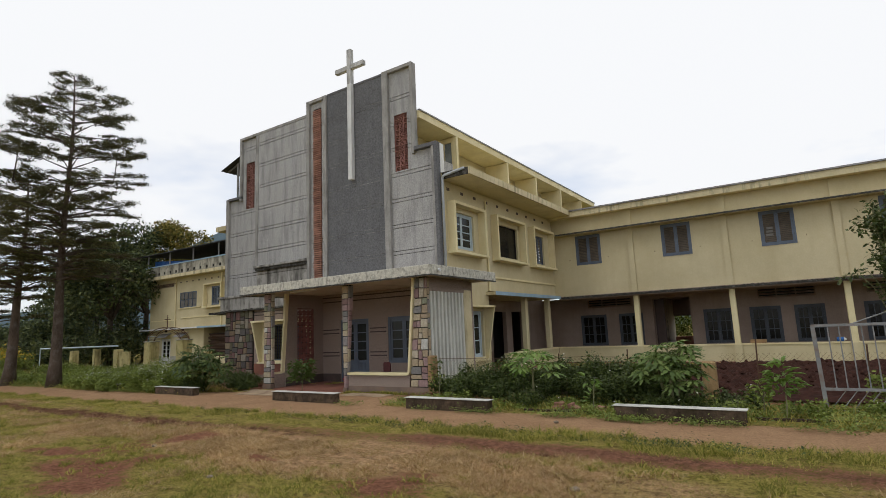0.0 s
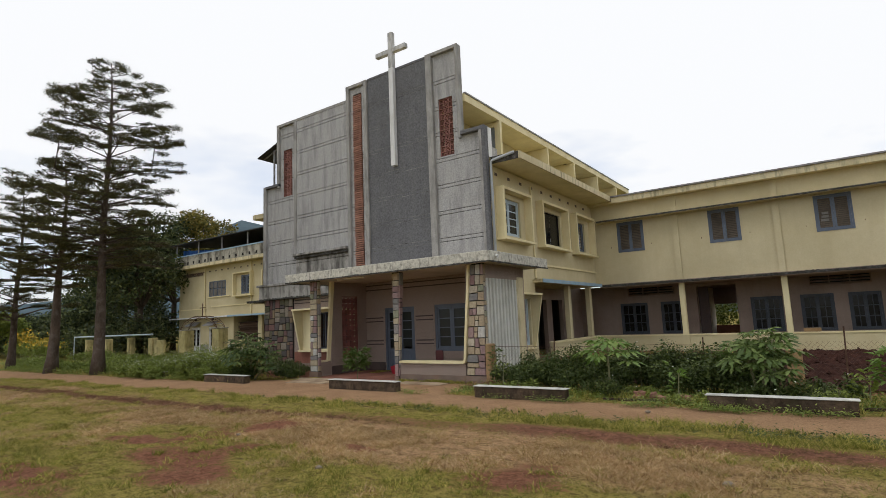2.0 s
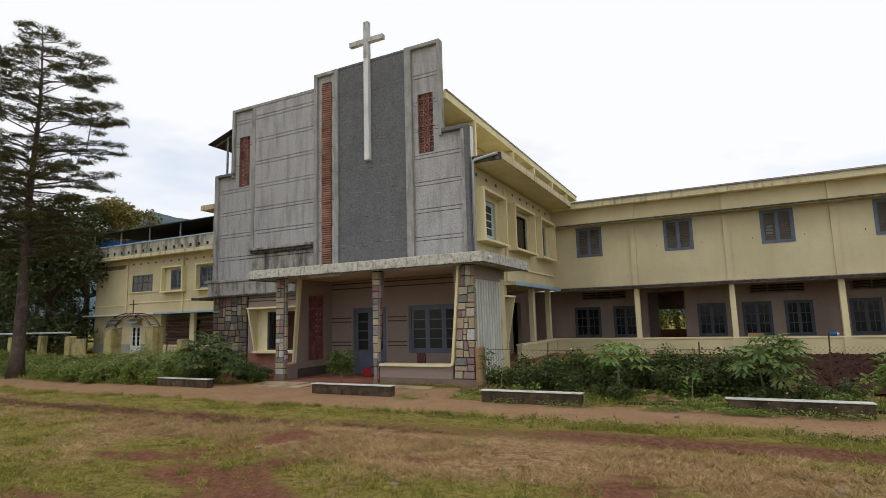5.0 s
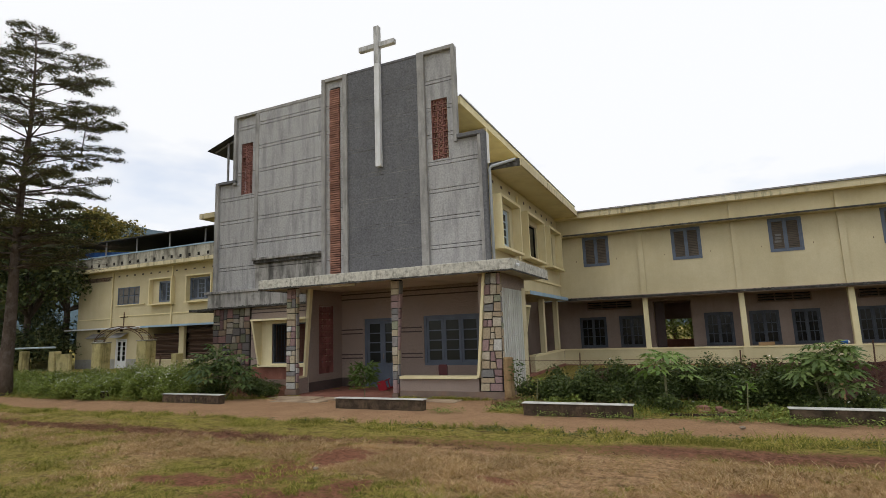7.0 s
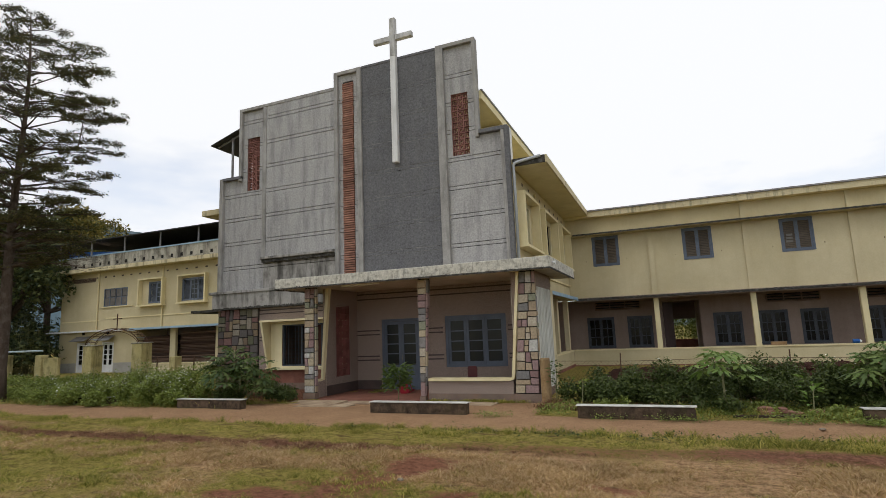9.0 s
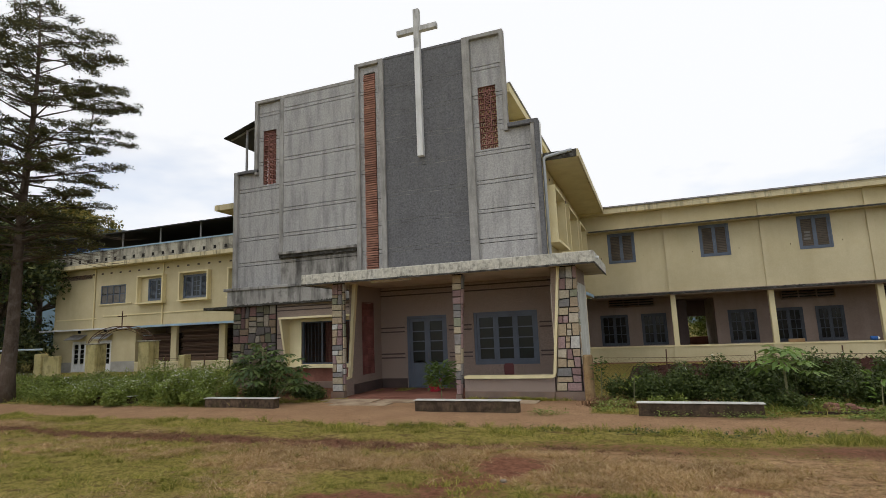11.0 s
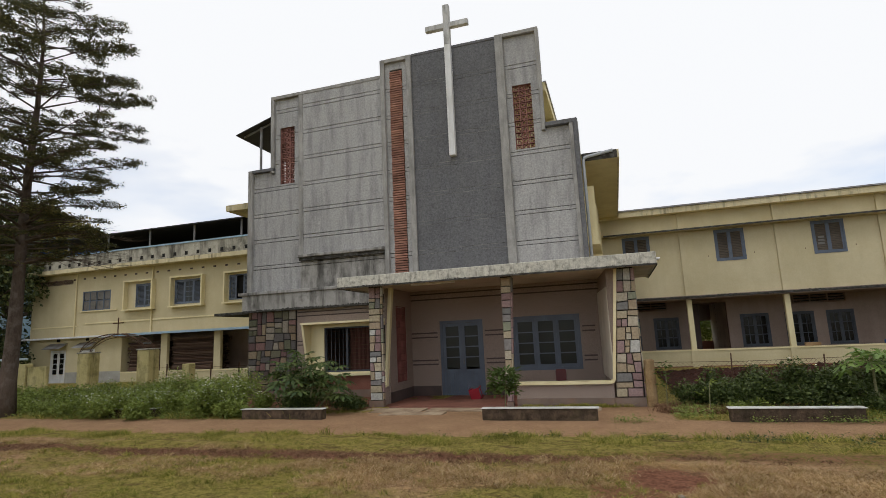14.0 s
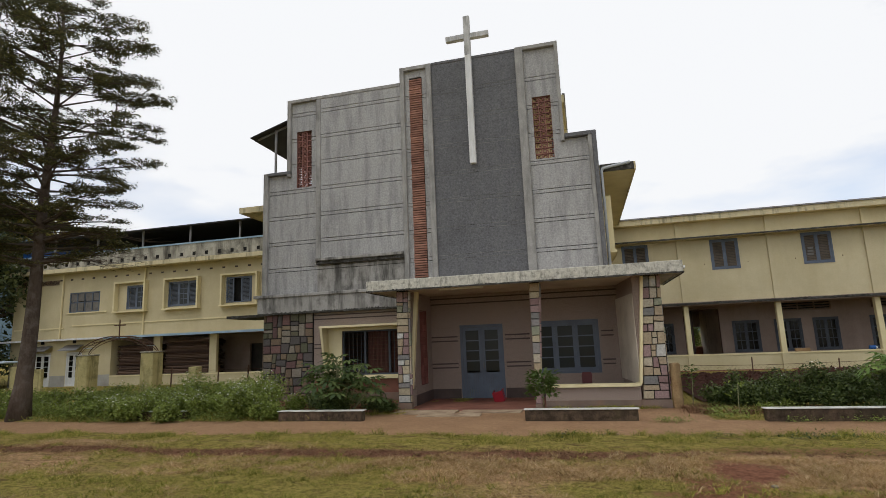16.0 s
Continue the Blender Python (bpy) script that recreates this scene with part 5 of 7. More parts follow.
# pale strips added in place of the light seen behind this shutter
for k in range(3):
    part("paper_strip", box(-0.95 + 0.02 * k, -0.69, WY + 0.014, WY + 0.017, 5.12 + 0.14 * k, 5.21 + 0.14 * k), DUSTY, wing, "pale strips painted for the lit patch between broken slats")
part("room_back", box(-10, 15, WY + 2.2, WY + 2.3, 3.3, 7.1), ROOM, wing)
part("veranda_wall", box(-10.3, 15.3, WY, WY + 0.18, 0.05, 0.72), YELLOW, wing)
part("veranda_sill", box(-10.3, 15.3, WY - 0.035, WY + 0.2, 0.72, 0.78), YELLOW_TRIM, wing)
part("veranda_plinth", box(-10.3, 15.3, WY - 0.04, WY + 0.18, GZ - 0.3, 0.05), REDPLINTH, wing)
part("veranda_floor", box(-12, 15.3, WY + 0.18, 27.9, GZ - 0.3, 0.02), REDPLINTH, wing)
lower = [(-9.87, -8.52), (-7.88, -6.7), (-3.95, -2.72), (-2.05, -0.85), (-0.36, 0.74), (2.05, 3.2), (4.1, 5.2), (6.1, 7.2), (8.2, 9.3)]
lower_holes = [(a + 0.04, b - 0.04, 0.78, 2.28) for a, b in lower] + [(-6.2, -4.5, 0.02, 2.95)]
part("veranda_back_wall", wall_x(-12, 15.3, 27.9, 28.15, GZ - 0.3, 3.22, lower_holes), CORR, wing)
for a, b in lower:
    shuttered_window(wing, a, b, 0.74, 2.3, 27.875, "slate-blue glazed casements, darkened for the veranda shade", mat=BLUE_DULL, glazed=True)
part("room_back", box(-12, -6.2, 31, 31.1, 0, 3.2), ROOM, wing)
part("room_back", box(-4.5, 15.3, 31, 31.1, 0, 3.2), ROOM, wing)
# pale plaster colour stands in for daylight reaching the passage walls
part("passage_wall", box(-6.3, -6.2, 28.15, 33, 0, 3.2), PLASTER, wing)
part("passage_wall", box(-4.5, -4.4, 28.15, 33, 0, 3.2), PLASTER, wing)
part("passage_ceiling", box(-6.2, -4.5, 28.15, 33, 3.0, 3.1), CORR, wing)
part("passage_parapet", box(-6.2, -4.5, 32.8, 33, 0, 0.95), REDPLINTH, wing)
part("passage_door", box(-6.17, -5.72, 28.16, 28.2, 0.02, 2.92), MAROON, wing, "dark door leaf standing open")
part("passage_head", box(-6.2, -4.5, 32.8, 33, 2.1, 3.0), CORR, wing)
part("passage_floor", box(-6.2, -4.5, 28.15, 33, -0.3, 0.02), REDPLINTH, wing)
for a, b in ((-9.42, -7.2), (-1.66, 0.48), (2.2, 4.3), (6.1, 8.2)):
    w3 = (b - a) / 3
    vent = part("louvre_vent", frame_bm(b - a, 0.5, 0.04, 0.1), PLINTH, wing, "dark slatted vent above the windows", m=Matrix.Translation((a, 27.79, 2.66)))
    for c in (1, 2):
        part("divider", box(a + c * w3 - 0.02, a + c * w3 + 0.02, 27.795, 27.88, 2.7, 3.12), PLINTH, vent)
    for r in range(4):
        z = 2.69 + r * 0.125
        part("slat", prism([(27.8, z), (27.81, z - 0.012), (27.885, z + 0.05), (27.875, z + 0.062)], "x", a + 0.05, b, ), PLINTH, vent)
    # black sheet added for the shade behind the slats
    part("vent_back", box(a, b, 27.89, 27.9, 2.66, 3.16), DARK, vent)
part("end_wall", box(15.3, 15.5, WY, 33.5, GZ - 0.3, 7.1), YELLOW, wing)

# ---- hostel wing on the far side ----
HY = 24.85
hostel = thing("hostel_wing", "two-storey pale yellow wing with a mouldy parapet and a tin-roofed terrace", "hostel building", (-36, 29, 0))
hw_upper = [(-42.65, -40.3, 4.56, 5.82), (-38.25, -36.85, 4.55, 6.0), (-35.2, -33.1, 4.55, 6.03), (-31.2, -29.5, 4.56, 6.05)]
hw_doors = [(-45.2, -43.85, 0.05, 2.1), (-42.6, -41.4, 0.05, 2.1)]
part("upper_wall", wall_x(-47.2, -22.7, HY, HY + 0.25, 2.9, 7.05, [(a + 0.03, b - 0.03, c + 0.03, d - 0.03) for a, b, c, d in hw_upper]), YELLOW, hostel)
part("lower_wall", wall_x(-47.2, -39.2, HY + 0.001, HY + 0.25, GZ - 0.3, 2.9, hw_doors), YELLOW, hostel)
part("end_wall", box(-47.2, -46.95, HY + 0.25, 33, GZ - 0.3, 7.05), YELLOW, hostel)
part("room_back", box(-46.9, -22.8, HY + 3, HY + 3.1, GZ, 7.0), ROOM, hostel)
part("eave_slab", box(-48.4, -22.7, HY - 0.75, HY + 8, 7.05, 7.3), YELLOW_OLD, hostel)
part("parapet", box(-47.4, -22.7, HY - 0.45, HY - 0.3, 7.3, 8.18), PARAPET, hostel, "parapet black with mould")
part("parapet_rail", box(-47.45, -22.7, HY - 0.5, HY - 0.25, 8.18, 8.27), SKYBLUE, hostel)
for k in range(28):
    x = -47.0 + k * 0.86
    # dark box on the parapet face, painted as the shade in a hole
    part("weep_hole", box(x, x + 0.2, HY - 0.46, HY - 0.449, 7.46, 7.68), DARK, hostel)
    part("air_vent", box(x, x + 0.2, HY - 0.004, HY + 0.02, 6.62, 6.72), MAROON, hostel)
for k in range(8):
    x = -47.1 + k * 3.4
    part("terrace_post", tube([(x, HY - 0.38, 8.2), (x, HY - 0.38, 9.3)], 0.06), TIN, hostel)
part("tin_roof", prism([(HY - 0.8, 9.22), (HY - 0.8, 9.28), (HY + 8, 9.9), (HY + 8, 9.84)], "x", -47.8, -22.72), TIN_DARK, hostel, "sooty tin roof over the terrace")
# black sheet stands in for the shade under the tin roof
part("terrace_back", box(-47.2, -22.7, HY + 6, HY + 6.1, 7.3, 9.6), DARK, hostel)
bm = bmesh.new()
vs = [[bm.verts.new((-47.1 + i * 0.35, HY + 0.2 + 0.05 * math.sin(i * 1.7), 8.3 + j * 0.3 - 0.12 * i * j * 0.12)) for i in range(18)] for j in range(3)]
for j in range(2):
    for i in range(17):
        bm.faces.new((vs[j][i], vs[j][i + 1], vs[j + 1][i + 1], vs[j + 1][i]))
part("tarpaulin", bm, TARP, hostel, "blue tarpaulin hung under the roof")
part("string_course", box(-47.0, -43.0, HY - 0.05, HY, 3.58, 3.66), YELLOW_TRIM, hostel)
part("string_course", box(-42.3, -22.7, HY - 0.05, HY, 3.7, 3.78), YELLOW_TRIM, hostel)
part("lower_slab", box(-47.9, -22.7, HY - 0.5, HY, 2.84, 2.93), YELLOW_OLD, hostel)
part("slab_edge", box(-39.3, -22.7, HY - 0.54, HY - 0.5, 2.82, 2.95), SKYBLUE, hostel)
part("slab_edge", box(-47.9, -39.3, HY - 0.54, HY - 0.5, 2.83, 2.94), WHITE, hostel)
for x in (-36.9, -43.2):
    part("pipe", tube([(x, HY - 0.06, 7.0), (x, HY - 0.06, 2.95)], 0.05), YELLOW_TRIM, hostel)
for i, (a, b, c, d) in enumerate(hw_upper):
    if i == 0:
        w = part("window", frame_bm(b - a, d - c, 0.07, 0.1), BLUE, hostel, "dusty grey many-paned window", m=Matrix.Translation((a, HY - 0.01, c)))
        bm = bmesh.new()
        for k in range(1, 4):
            box((b - a) * k / 4 - 0.03, (b - a) * k / 4 + 0.03, 0.01, 0.08, 0.07, d - c - 0.07, bm)
        box(0.07, b - a - 0.07, 0.02, 0.07, (d - c) / 2 - 0.025, (d - c) / 2 + 0.025, bm)
        part("glazing_bar", bm, BLUE, w, m=Matrix.Translation((a, HY - 0.01, c)))
        for k in range(4):
            for j in range(2):
                tilt = Matrix.Translation((a + (b - a) * k / 4, HY + 0.03, c + 0.05 + j * (d - c) / 2)) @ Matrix.Rotation(radians(random.uniform(-7, 7)), 4, "Z")
                part("pane", box(0.04, (b - a) / 4 - 0.04, 0, 0.006, 0.02, (d - c) / 2 - 0.08), DUSTY, w, m=tilt)
        part("sill", box(a - 0.1, b + 0.6, HY - 0.08, HY, c - 0.07, c), YELLOW_TRIM, hostel)
        continue
    bm = bmesh.new()
    x0, x1 = (a - 0.75, b + 0.16) if i == 1 else (a - 0.16, b + 0.16) if i == 2 else (a - 0.22, b + 0.5)
    for xa, xb in ((x0, x0 + 0.1), (x1 - 0.1, x1)):
        box(xa, xb, HY - 0.3, HY, 4.42, 6.25, bm)
    box(x0 + 0.1, x1 - 0.1, HY - 0.3, HY, 6.15, 6.25, bm)
    box(x0 - 0.05, x1 + 0.05, HY - 0.34, HY, 4.36, 4.44, bm)
    part("window_box", bm, YELLOW_TRIM, hostel, "projecting painted window surround")
    if i == 2:
        w = part("window", frame_bm(b - a, d - c, 0.06, 0.1), BLUE, hostel, "grey-blue window, middle glazed and outer leaves louvred", m=Matrix.Translation((a, HY - 0.012, c)))
        q = (b - a - 0.12) / 3
        for k in range(3):
            mm = Matrix.Translation((a + 0.06 + k * q, HY + 0.02, c + 0.06))
            if k == 1:
                glazed_leaf(w, q - 0.005, d - c - 0.12, 4, 2, mm, BLUE, GLASS)
            else:
                louvre_leaf(w, q - 0.005, d - c - 0.12, mm, BLUE, slat=BLUE_DULL)
    elif i == 1:
        w = part("window", frame_bm(b - a, d - c, 0.06, 0.1), BLUE, hostel, "grey-blue window, one louvred and one glazed leaf", m=Matrix.Translation((a, HY - 0.012, c)))
        q = (b - a - 0.12) / 2
        louvre_leaf(w, q - 0.004, d - c - 0.12, Matrix.Translation((a + 0.06, HY + 0.02, c + 0.06)), BLUE, slat=BLUE_DULL)
        glazed_leaf(w, q - 0.004, d - c - 0.12, 4, 2, Matrix.Translation((a + 0.06 + q, HY + 0.02, c + 0.06)), BLUE, GLASS)
    else:
        w = part("window", frame_bm(b - a, d - c, 0.06, 0.1), BLUE, hostel, "window with both louvred shutters standing open", m=Matrix.Translation((a, HY - 0.012, c)))
        # black sheet in place of the unlit room behind
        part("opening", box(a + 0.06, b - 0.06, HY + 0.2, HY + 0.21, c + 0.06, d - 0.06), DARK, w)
        louvre_leaf(w, 0.5, d - c - 0.12, Matrix.Translation((a + 0.04, HY - 0.05, c + 0.06)), BLUE, slat=BLUE_DULL)
        louvre_leaf(w, 0.62, d - c - 0.12, Matrix.Translation((b - 0.68, HY - 0.05, c + 0.06)), BLUE, slat=BLUE_DULL)
for a, b, c, d in hw_doors:
    dr = part("door", frame_bm(b - a, d - c, 0.09, 0.1), WHITE, hostel, "white and blue glazed double door", m=Matrix.Translation((a, HY + 0.01, c)))
    q = (b - a - 0.18) / 2
    for k in (0, 1):
        glazed_leaf(dr, q - 0.005, d - c - 0.1, 4, 1, Matrix.Translation((a + 0.09 + k * q, HY + 0.04, c)), WHITE, GLASS_DARK, "door_leaf", low_panel=0.45, t=0.1)
    aw = bmesh.new()
    prism([(HY, d + 0.42), (HY, d + 0.45), (HY - 0.55, d + 0.14), (HY - 0.55, d + 0.11)], "x", a - 0.1, b + 0.1, aw)
    part("awning", aw, TIN, hostel, "small tin awning over a door")
    part("wall_lamp", tube([((a + b) / 2, HY - 0.03, d + 0.55), ((a + b) / 2, HY - 0.03, d + 0.75)], 0.1), DARK, hostel)
dv = part("lattice_vent", frame_bm(3.05, 0.3, 0.025, 0.05), PLINTH, hostel, "long brown lattice vent under the eave", m=Matrix.Translation((-46.65, HY - 0.03, 6.4)))
# black sheet paints the shade behind the lattice
part("vent_back", box(0.02, 3.03, 0.035, 0.04, 0.02, 0.28), DARK, dv, m=Matrix.Translation((-46.65, HY - 0.035, 6.4)))
for sg in (1, -1):
    bm = bmesh.new()
    for k in range(31):
        xa = 0.03 + k * 0.096
        za, zb = (0.02, 0.28) if sg > 0 else (0.28, 0.02)
        prism([(xa, za), (xa + 0.022, za), (xa + 0.122, zb), (xa + 0.1, zb)], "y", 0.004 + 0.01 * (sg < 0), 0.016 + 0.01 * (sg < 0), bm)
    part("lattice", bm, PLINTH, dv, m=Matrix.Translation((-46.65, HY - 0.03, 6.4)))["kind"] = "stuff"
for xa, xb in ((-47.18, -45.22), (-43.83, -42.62), (-41.38, -39.22)):
    part("dado", box(xa, xb, HY - 0.006, HY + 0.001, GZ - 0.2, 0.69), DADO, hostel, "pale grey painted dado")
part("veranda_end_wall", box(-39.35, -39.2, HY + 0.25, HY + 2.9, GZ, 2.9), YELLOW, hostel)
part("veranda_wall", box(-39.2, -22.7, HY, HY + 0.16, GZ - 0.3, 0.55), YELLOW, hostel)
part("veranda_sill", box(-39.2, -22.7, HY - 0.04, HY + 0.2, 0.55, 0.62), YELLOW_TRIM, hostel)
for x in (-35.9, -32.0, -27.5, -24.0):
    part("column", box(x - 0.24, x + 0.24, HY, HY + 0.22, 0.62, 2.84, bevel=0.015), YELLOW, hostel)
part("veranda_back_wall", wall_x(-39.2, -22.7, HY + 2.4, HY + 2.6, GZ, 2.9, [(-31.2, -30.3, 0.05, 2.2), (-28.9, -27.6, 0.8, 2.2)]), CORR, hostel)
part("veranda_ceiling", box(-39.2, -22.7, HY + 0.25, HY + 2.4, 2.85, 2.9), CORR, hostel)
part("window", frame_bm(1.3, 1.4, 0.07, 0.1), BLUE, hostel, m=Matrix.Translation((-28.9, HY + 2.35, 0.8)))

# stacked firewood in the hostel veranda
for x0, x1, top in ((-39.0, -36.2, 2.35), (-35.6, -32.3, 2.6)):
    bm = bmesh.new()
    z = 0.05
    while z < top:
        y = HY + 0.3
        while y < HY + 1.6:
            r = random.uniform(0.035, 0.06)
            a, b = x0 + random.uniform(0, 0.35), x1 - random.uniform(0, 0.35)
            tube([(a, y, z + random.uniform(-0.02, 0.02)), ((a + b) / 2, y + random.uniform(-0.03, 0.03), z + random.uniform(-0.02, 0.02)), (b, y, z + random.uniform(-0.02, 0.02))], r, bm, seg=5)
            y += 0.16 if y > HY + 0.4 else 0.1
        z += 0.088
    single("woodpile", bm, FIREWOOD, "tall stack of long dark firewood poles in the veranda", "firewood", ((x0 + x1) / 2, HY + 0.9, 0), group="firewood stacks")

# ---- benches along the path ----
def bench(x0, x1, y, tilt=0.0):
    b = thing("bench", "low mould-blackened masonry bench with a white slab top beside the path", "bench", ((x0 + x1) / 2, y + 0.2, GZ), group="benches along the path")
    bm = box(x0 + 0.03, x1 - 0.03, y + 0.02, y + 0.24, GZ - 0.15, 0.33, bevel=0.012)
    bmesh.ops.subdivide_edges(bm, edges=[e for e in bm.edges if abs(e.verts[0].co.x - e.verts[1].co.x) > 1], cuts=14)
    for q in bm.verts:
        q.co += 0.012 * noise.noise_vector(q.co * 3)
    part("base", bm, BENCH, b)
    part("slab", box(x0, x1, y, y + 0.25, 0.328, 0.342, bevel=0.004), BENCH_TOP, b)


for x0, x1, y in ((-18.75, -16.45, 10.1), (-12.62, -10.18, 10.08), (-7.85, -5.65, 9.98), (-3.12, -0.95, 10.05), (-23.9, -21.6, 10.3)):
    bench(x0, x1, y)

# ---- gate, fences and yard things ----
arch = thing("arched_gateway", "weathered yellow pillars joined by a rusty metal arch and cross", "gateway", (-31.25, 17.4, GZ))
for x, top in ((-32.75, 1.86), (-29.3, 1.9)):
    bm = box(x - 0.33, x + 0.33, 17.1, 17.7, GZ - 0.3, top, bevel=0.03)
    part("pillar", bm, PILLAR, arch)
    part("pillar_cap", box(x - 0.36, x + 0.36, 17.07, 17.73, top, top + 0.06, bevel=0.02), PARAPET, arch)


def arc_points(y, lift=0.0):
    return [(-31.1 + 1.95 * math.cos(a), y, 1.72 + lift + 0.95 * math.sin(a)) for a in [math.pi * k / 18 for k in range(19)]]


for y in (17.15, 17.65):
    part("arch_bar", tube(arc_points(y), 0.022, seg=6), RUST, arch)
    part("arch_bar", tube(arc_points(y, -0.12), 0.014, seg=6), RUST, arch)
for k, p in enumerate(arc_points(17.15)):
    part("arch_rung", tube([p, (p[0], 17.65, p[2])], 0.012, seg=5), BLUE_LIGHT if k % 3 == 0 else RUST, arch)
part("cross_post", tube([(-31.1, 17.4, 2.6), (-31.1, 17.4, 3.4)], 0.025, seg=6), RUST, arch)
part("cross_bar", tube([(-31.4, 17.4, 3.15), (-30.8, 17.4, 3.15)], 0.025, seg=6), RUST, arch)

fence = thing("yard_fence", "old stained yellow masonry posts with a pale blue rail", "fence", (-40, 17.4, GZ))
for x, w, top in ((-36.7, 0.5, 1.5), (-39.6, 0.32, 1.55), (-42.9, 0.5, 1.5), (-46.0, 0.4, 1.5), (-27.1, 0.36, 1.25)):
    part("post", box(x - w / 2, x + w / 2, 17.2, 17.6, GZ - 0.3, top, bevel=0.025), PILLAR, fence)
part("low_panel", box(-36.4, -35.2, 17.3, 17.42, GZ - 0.3, 1.35), PILLAR, fence)
part("pipe_rail", tube([(-47.8, 17.1, 1.72), (-36.2, 17.1, 1.72)], 0.05), BLUE_LIGHT, fence)
part("pipe_leg", tube([(-47.8, 17.1, 1.72), (-47.8, 17.1, GZ)], 0.04), BLUE_LIGHT, fence)
for x in (-28.3, -26.0, -24.6):
    part("stake", tube([(x, 17.4, GZ - 0.1), (x + 0.05, 17.4, 1.25)], 0.03, seg=6), RUST, fence)
part("wire", tube([(-29.2, 17.4, 1.12), (-26.5, 17.4, 1.08), (-22.9, 17.4, 1.1)], 0.008, seg=4), RUST, fence)


def chain_link(x0, x1, y, z0, z1, parent, pitch=0.1):
    """Woven diagonal wires, each a thin four-sided bar."""
    bm = bmesh.new()
    h = z1 - z0
    k = int((x1 - x0 + h) / pitch)
    for s in (1, -1):
        for i in range(k):
            a = x0 - h + i * pitch
            lo, hi = max(a, x0), min(a + h, x1)
            if hi - lo < 0.02:
                continue
            za, zb = z0 + (lo - a), z0 + (hi - a)
            if s < 0:
                za, zb = z1 - (lo - a), z1 - (hi - a)
            tube([(lo, y + 0.003 * s, za), (hi, y + 0.003 * s, zb)], 0.0019, bm, seg=3, cap=False)
    ob = part("wire_mesh", bm, RUST, parent, "rusty chain-link mesh")
    ob["kind"] = "stuff"


cf = thing("chain_link_fence", "sagging rusty chain-link fence between old posts", "fence", (-5, 13.0, GZ))
part("post", box(-9.13, -8.9, 12.72, 12.95, GZ - 0.3, 1.12, bevel=0.03), OCHRE, cf, "chipped ochre masonry post")
part("post", box(-2.0, -1.72, 12.9, 13.15, GZ - 0.3, 0.92, bevel=0.03), OCHRE, cf, "mossy masonry post")
chain_link(-8.9, -2.0, 13.0, 0.15, 1.02, cf)
chain_link(-1.72, 1.6, 13.6, 0.3, 1.05, cf)
part("top_wire", tube([(-8.9, 12.98, 1.03), (-6.9, 12.98, 1.0), (-4.6, 12.98, 1.04), (-2.0, 12.98, 1.0)], 0.007, seg=4), RUST, cf)
for x, h in ((-7.2, 1.2), (-5.3, 1.12), (-3.6, 1.2), (-1.0, 1.35), (0.9, 1.2)):
    part("stake", tube([(x, 13.02 if x < -2 else 13.6, GZ), (x + 0.04, 13.02 if x < -2 else 13.6, h)], 0.016, seg=5), RUST, cf)

gate = thing("steel_gate", "grey steel bar gate standing among weeds", "gate", (1.6, 12.6, GZ))
x0, x1 = 0.12, 3.2
part("gate_post", prism([(x0 - 0.02, GZ), (x0 + 0.05, GZ), (x0, 1.62), (x0 - 0.07, 1.62)], "y", 12.57, 12.63), STEEL, gate)
part("top_rail", box(x0 - 0.05, x1, 12.58, 12.62, 1.58, 1.63), STEEL, gate)
part("mid_rail", box(x0, x1, 12.585, 12.615, 0.4, 0.45), STEEL, gate)
part("bottom_rail", box(x0, x1, 12.585, 12.615, 0.0, 0.05), STEEL, gate)
part("lock_plate", box(x0 + 1.05, x0 + 1.25, 12.57, 12.58, 1.0, 1.04), STEEL, gate)
k = 0
while x0 + 0.2 + k * 0.17 < x1:
    x = x0 + 0.2 + k * 0.17
    part("bar", tube([(x + 0.01, 12.6, 0.45), (x, 12.6, 1.58)], 0.011, seg=6), STEEL, gate)
    part("brace", tube([(x - 0.12, 12.6, 0.05), (x + 0.14, 12.6, 0.4)], 0.009, seg=5), STEEL, gate)
    k += 1
part("top_bow", tube([(x0 + 0.6, 12.6, 1.63), (x0 + 1.2, 12.6, 1.85), (x0 + 2.2, 12.6, 1.9), (x1, 12.6, 1.7)], 0.012, seg=6), STEEL, gate)

# porch furniture
st = thing("plastic_stool", "red plastic stool lying on its side by the door", "stool", (-13.85, 14.4, 0))
M = Matrix.Translation((-13.85, 14.4, 0.165)) @ Matrix.Rotation(radians(97), 4, "X") @ Matrix.Rotation(radians(14), 4, "Z")
part("seat", box(-0.16, 0.16, -0.16, 0.16, 0.0, 0.04, bevel=0.012), REDPLASTIC, st, m=M)
for sx in (-1, 1):
    for sy in (-1, 1):
        part("leg", prism([(sx * 0.14 - 0.02, sy * 0.14 - 0.02), (sx * 0.14 + 0.02, sy * 0.14 - 0.02), (sx * 0.14 + 0.02, sy * 0.14 + 0.02), (sx * 0.14 - 0.02, sy * 0.14 + 0.02)], "z", -0.32, 0.0), REDPLASTIC, st, m=M)
    part("stretcher", box(sx * 0.15 - 0.01, sx * 0.15 + 0.01, -0.13, 0.13, -0.2, -0.16), REDPLASTIC, st, m=M)
ch = thing("porch_chair", "maroon chair with a rounded backrest behind the low porch wall", "chair", (-11.25, 13.6, 0))
back = [(-11.34, 0.5), (-11.08, 0.5), (-11.07, 0.84), (-11.1, 0.9), (-11.32, 0.9), (-11.35, 0.84)]
part("backrest", prism(back, "y", 13.42, 13.46), MAROONBOARD, ch)
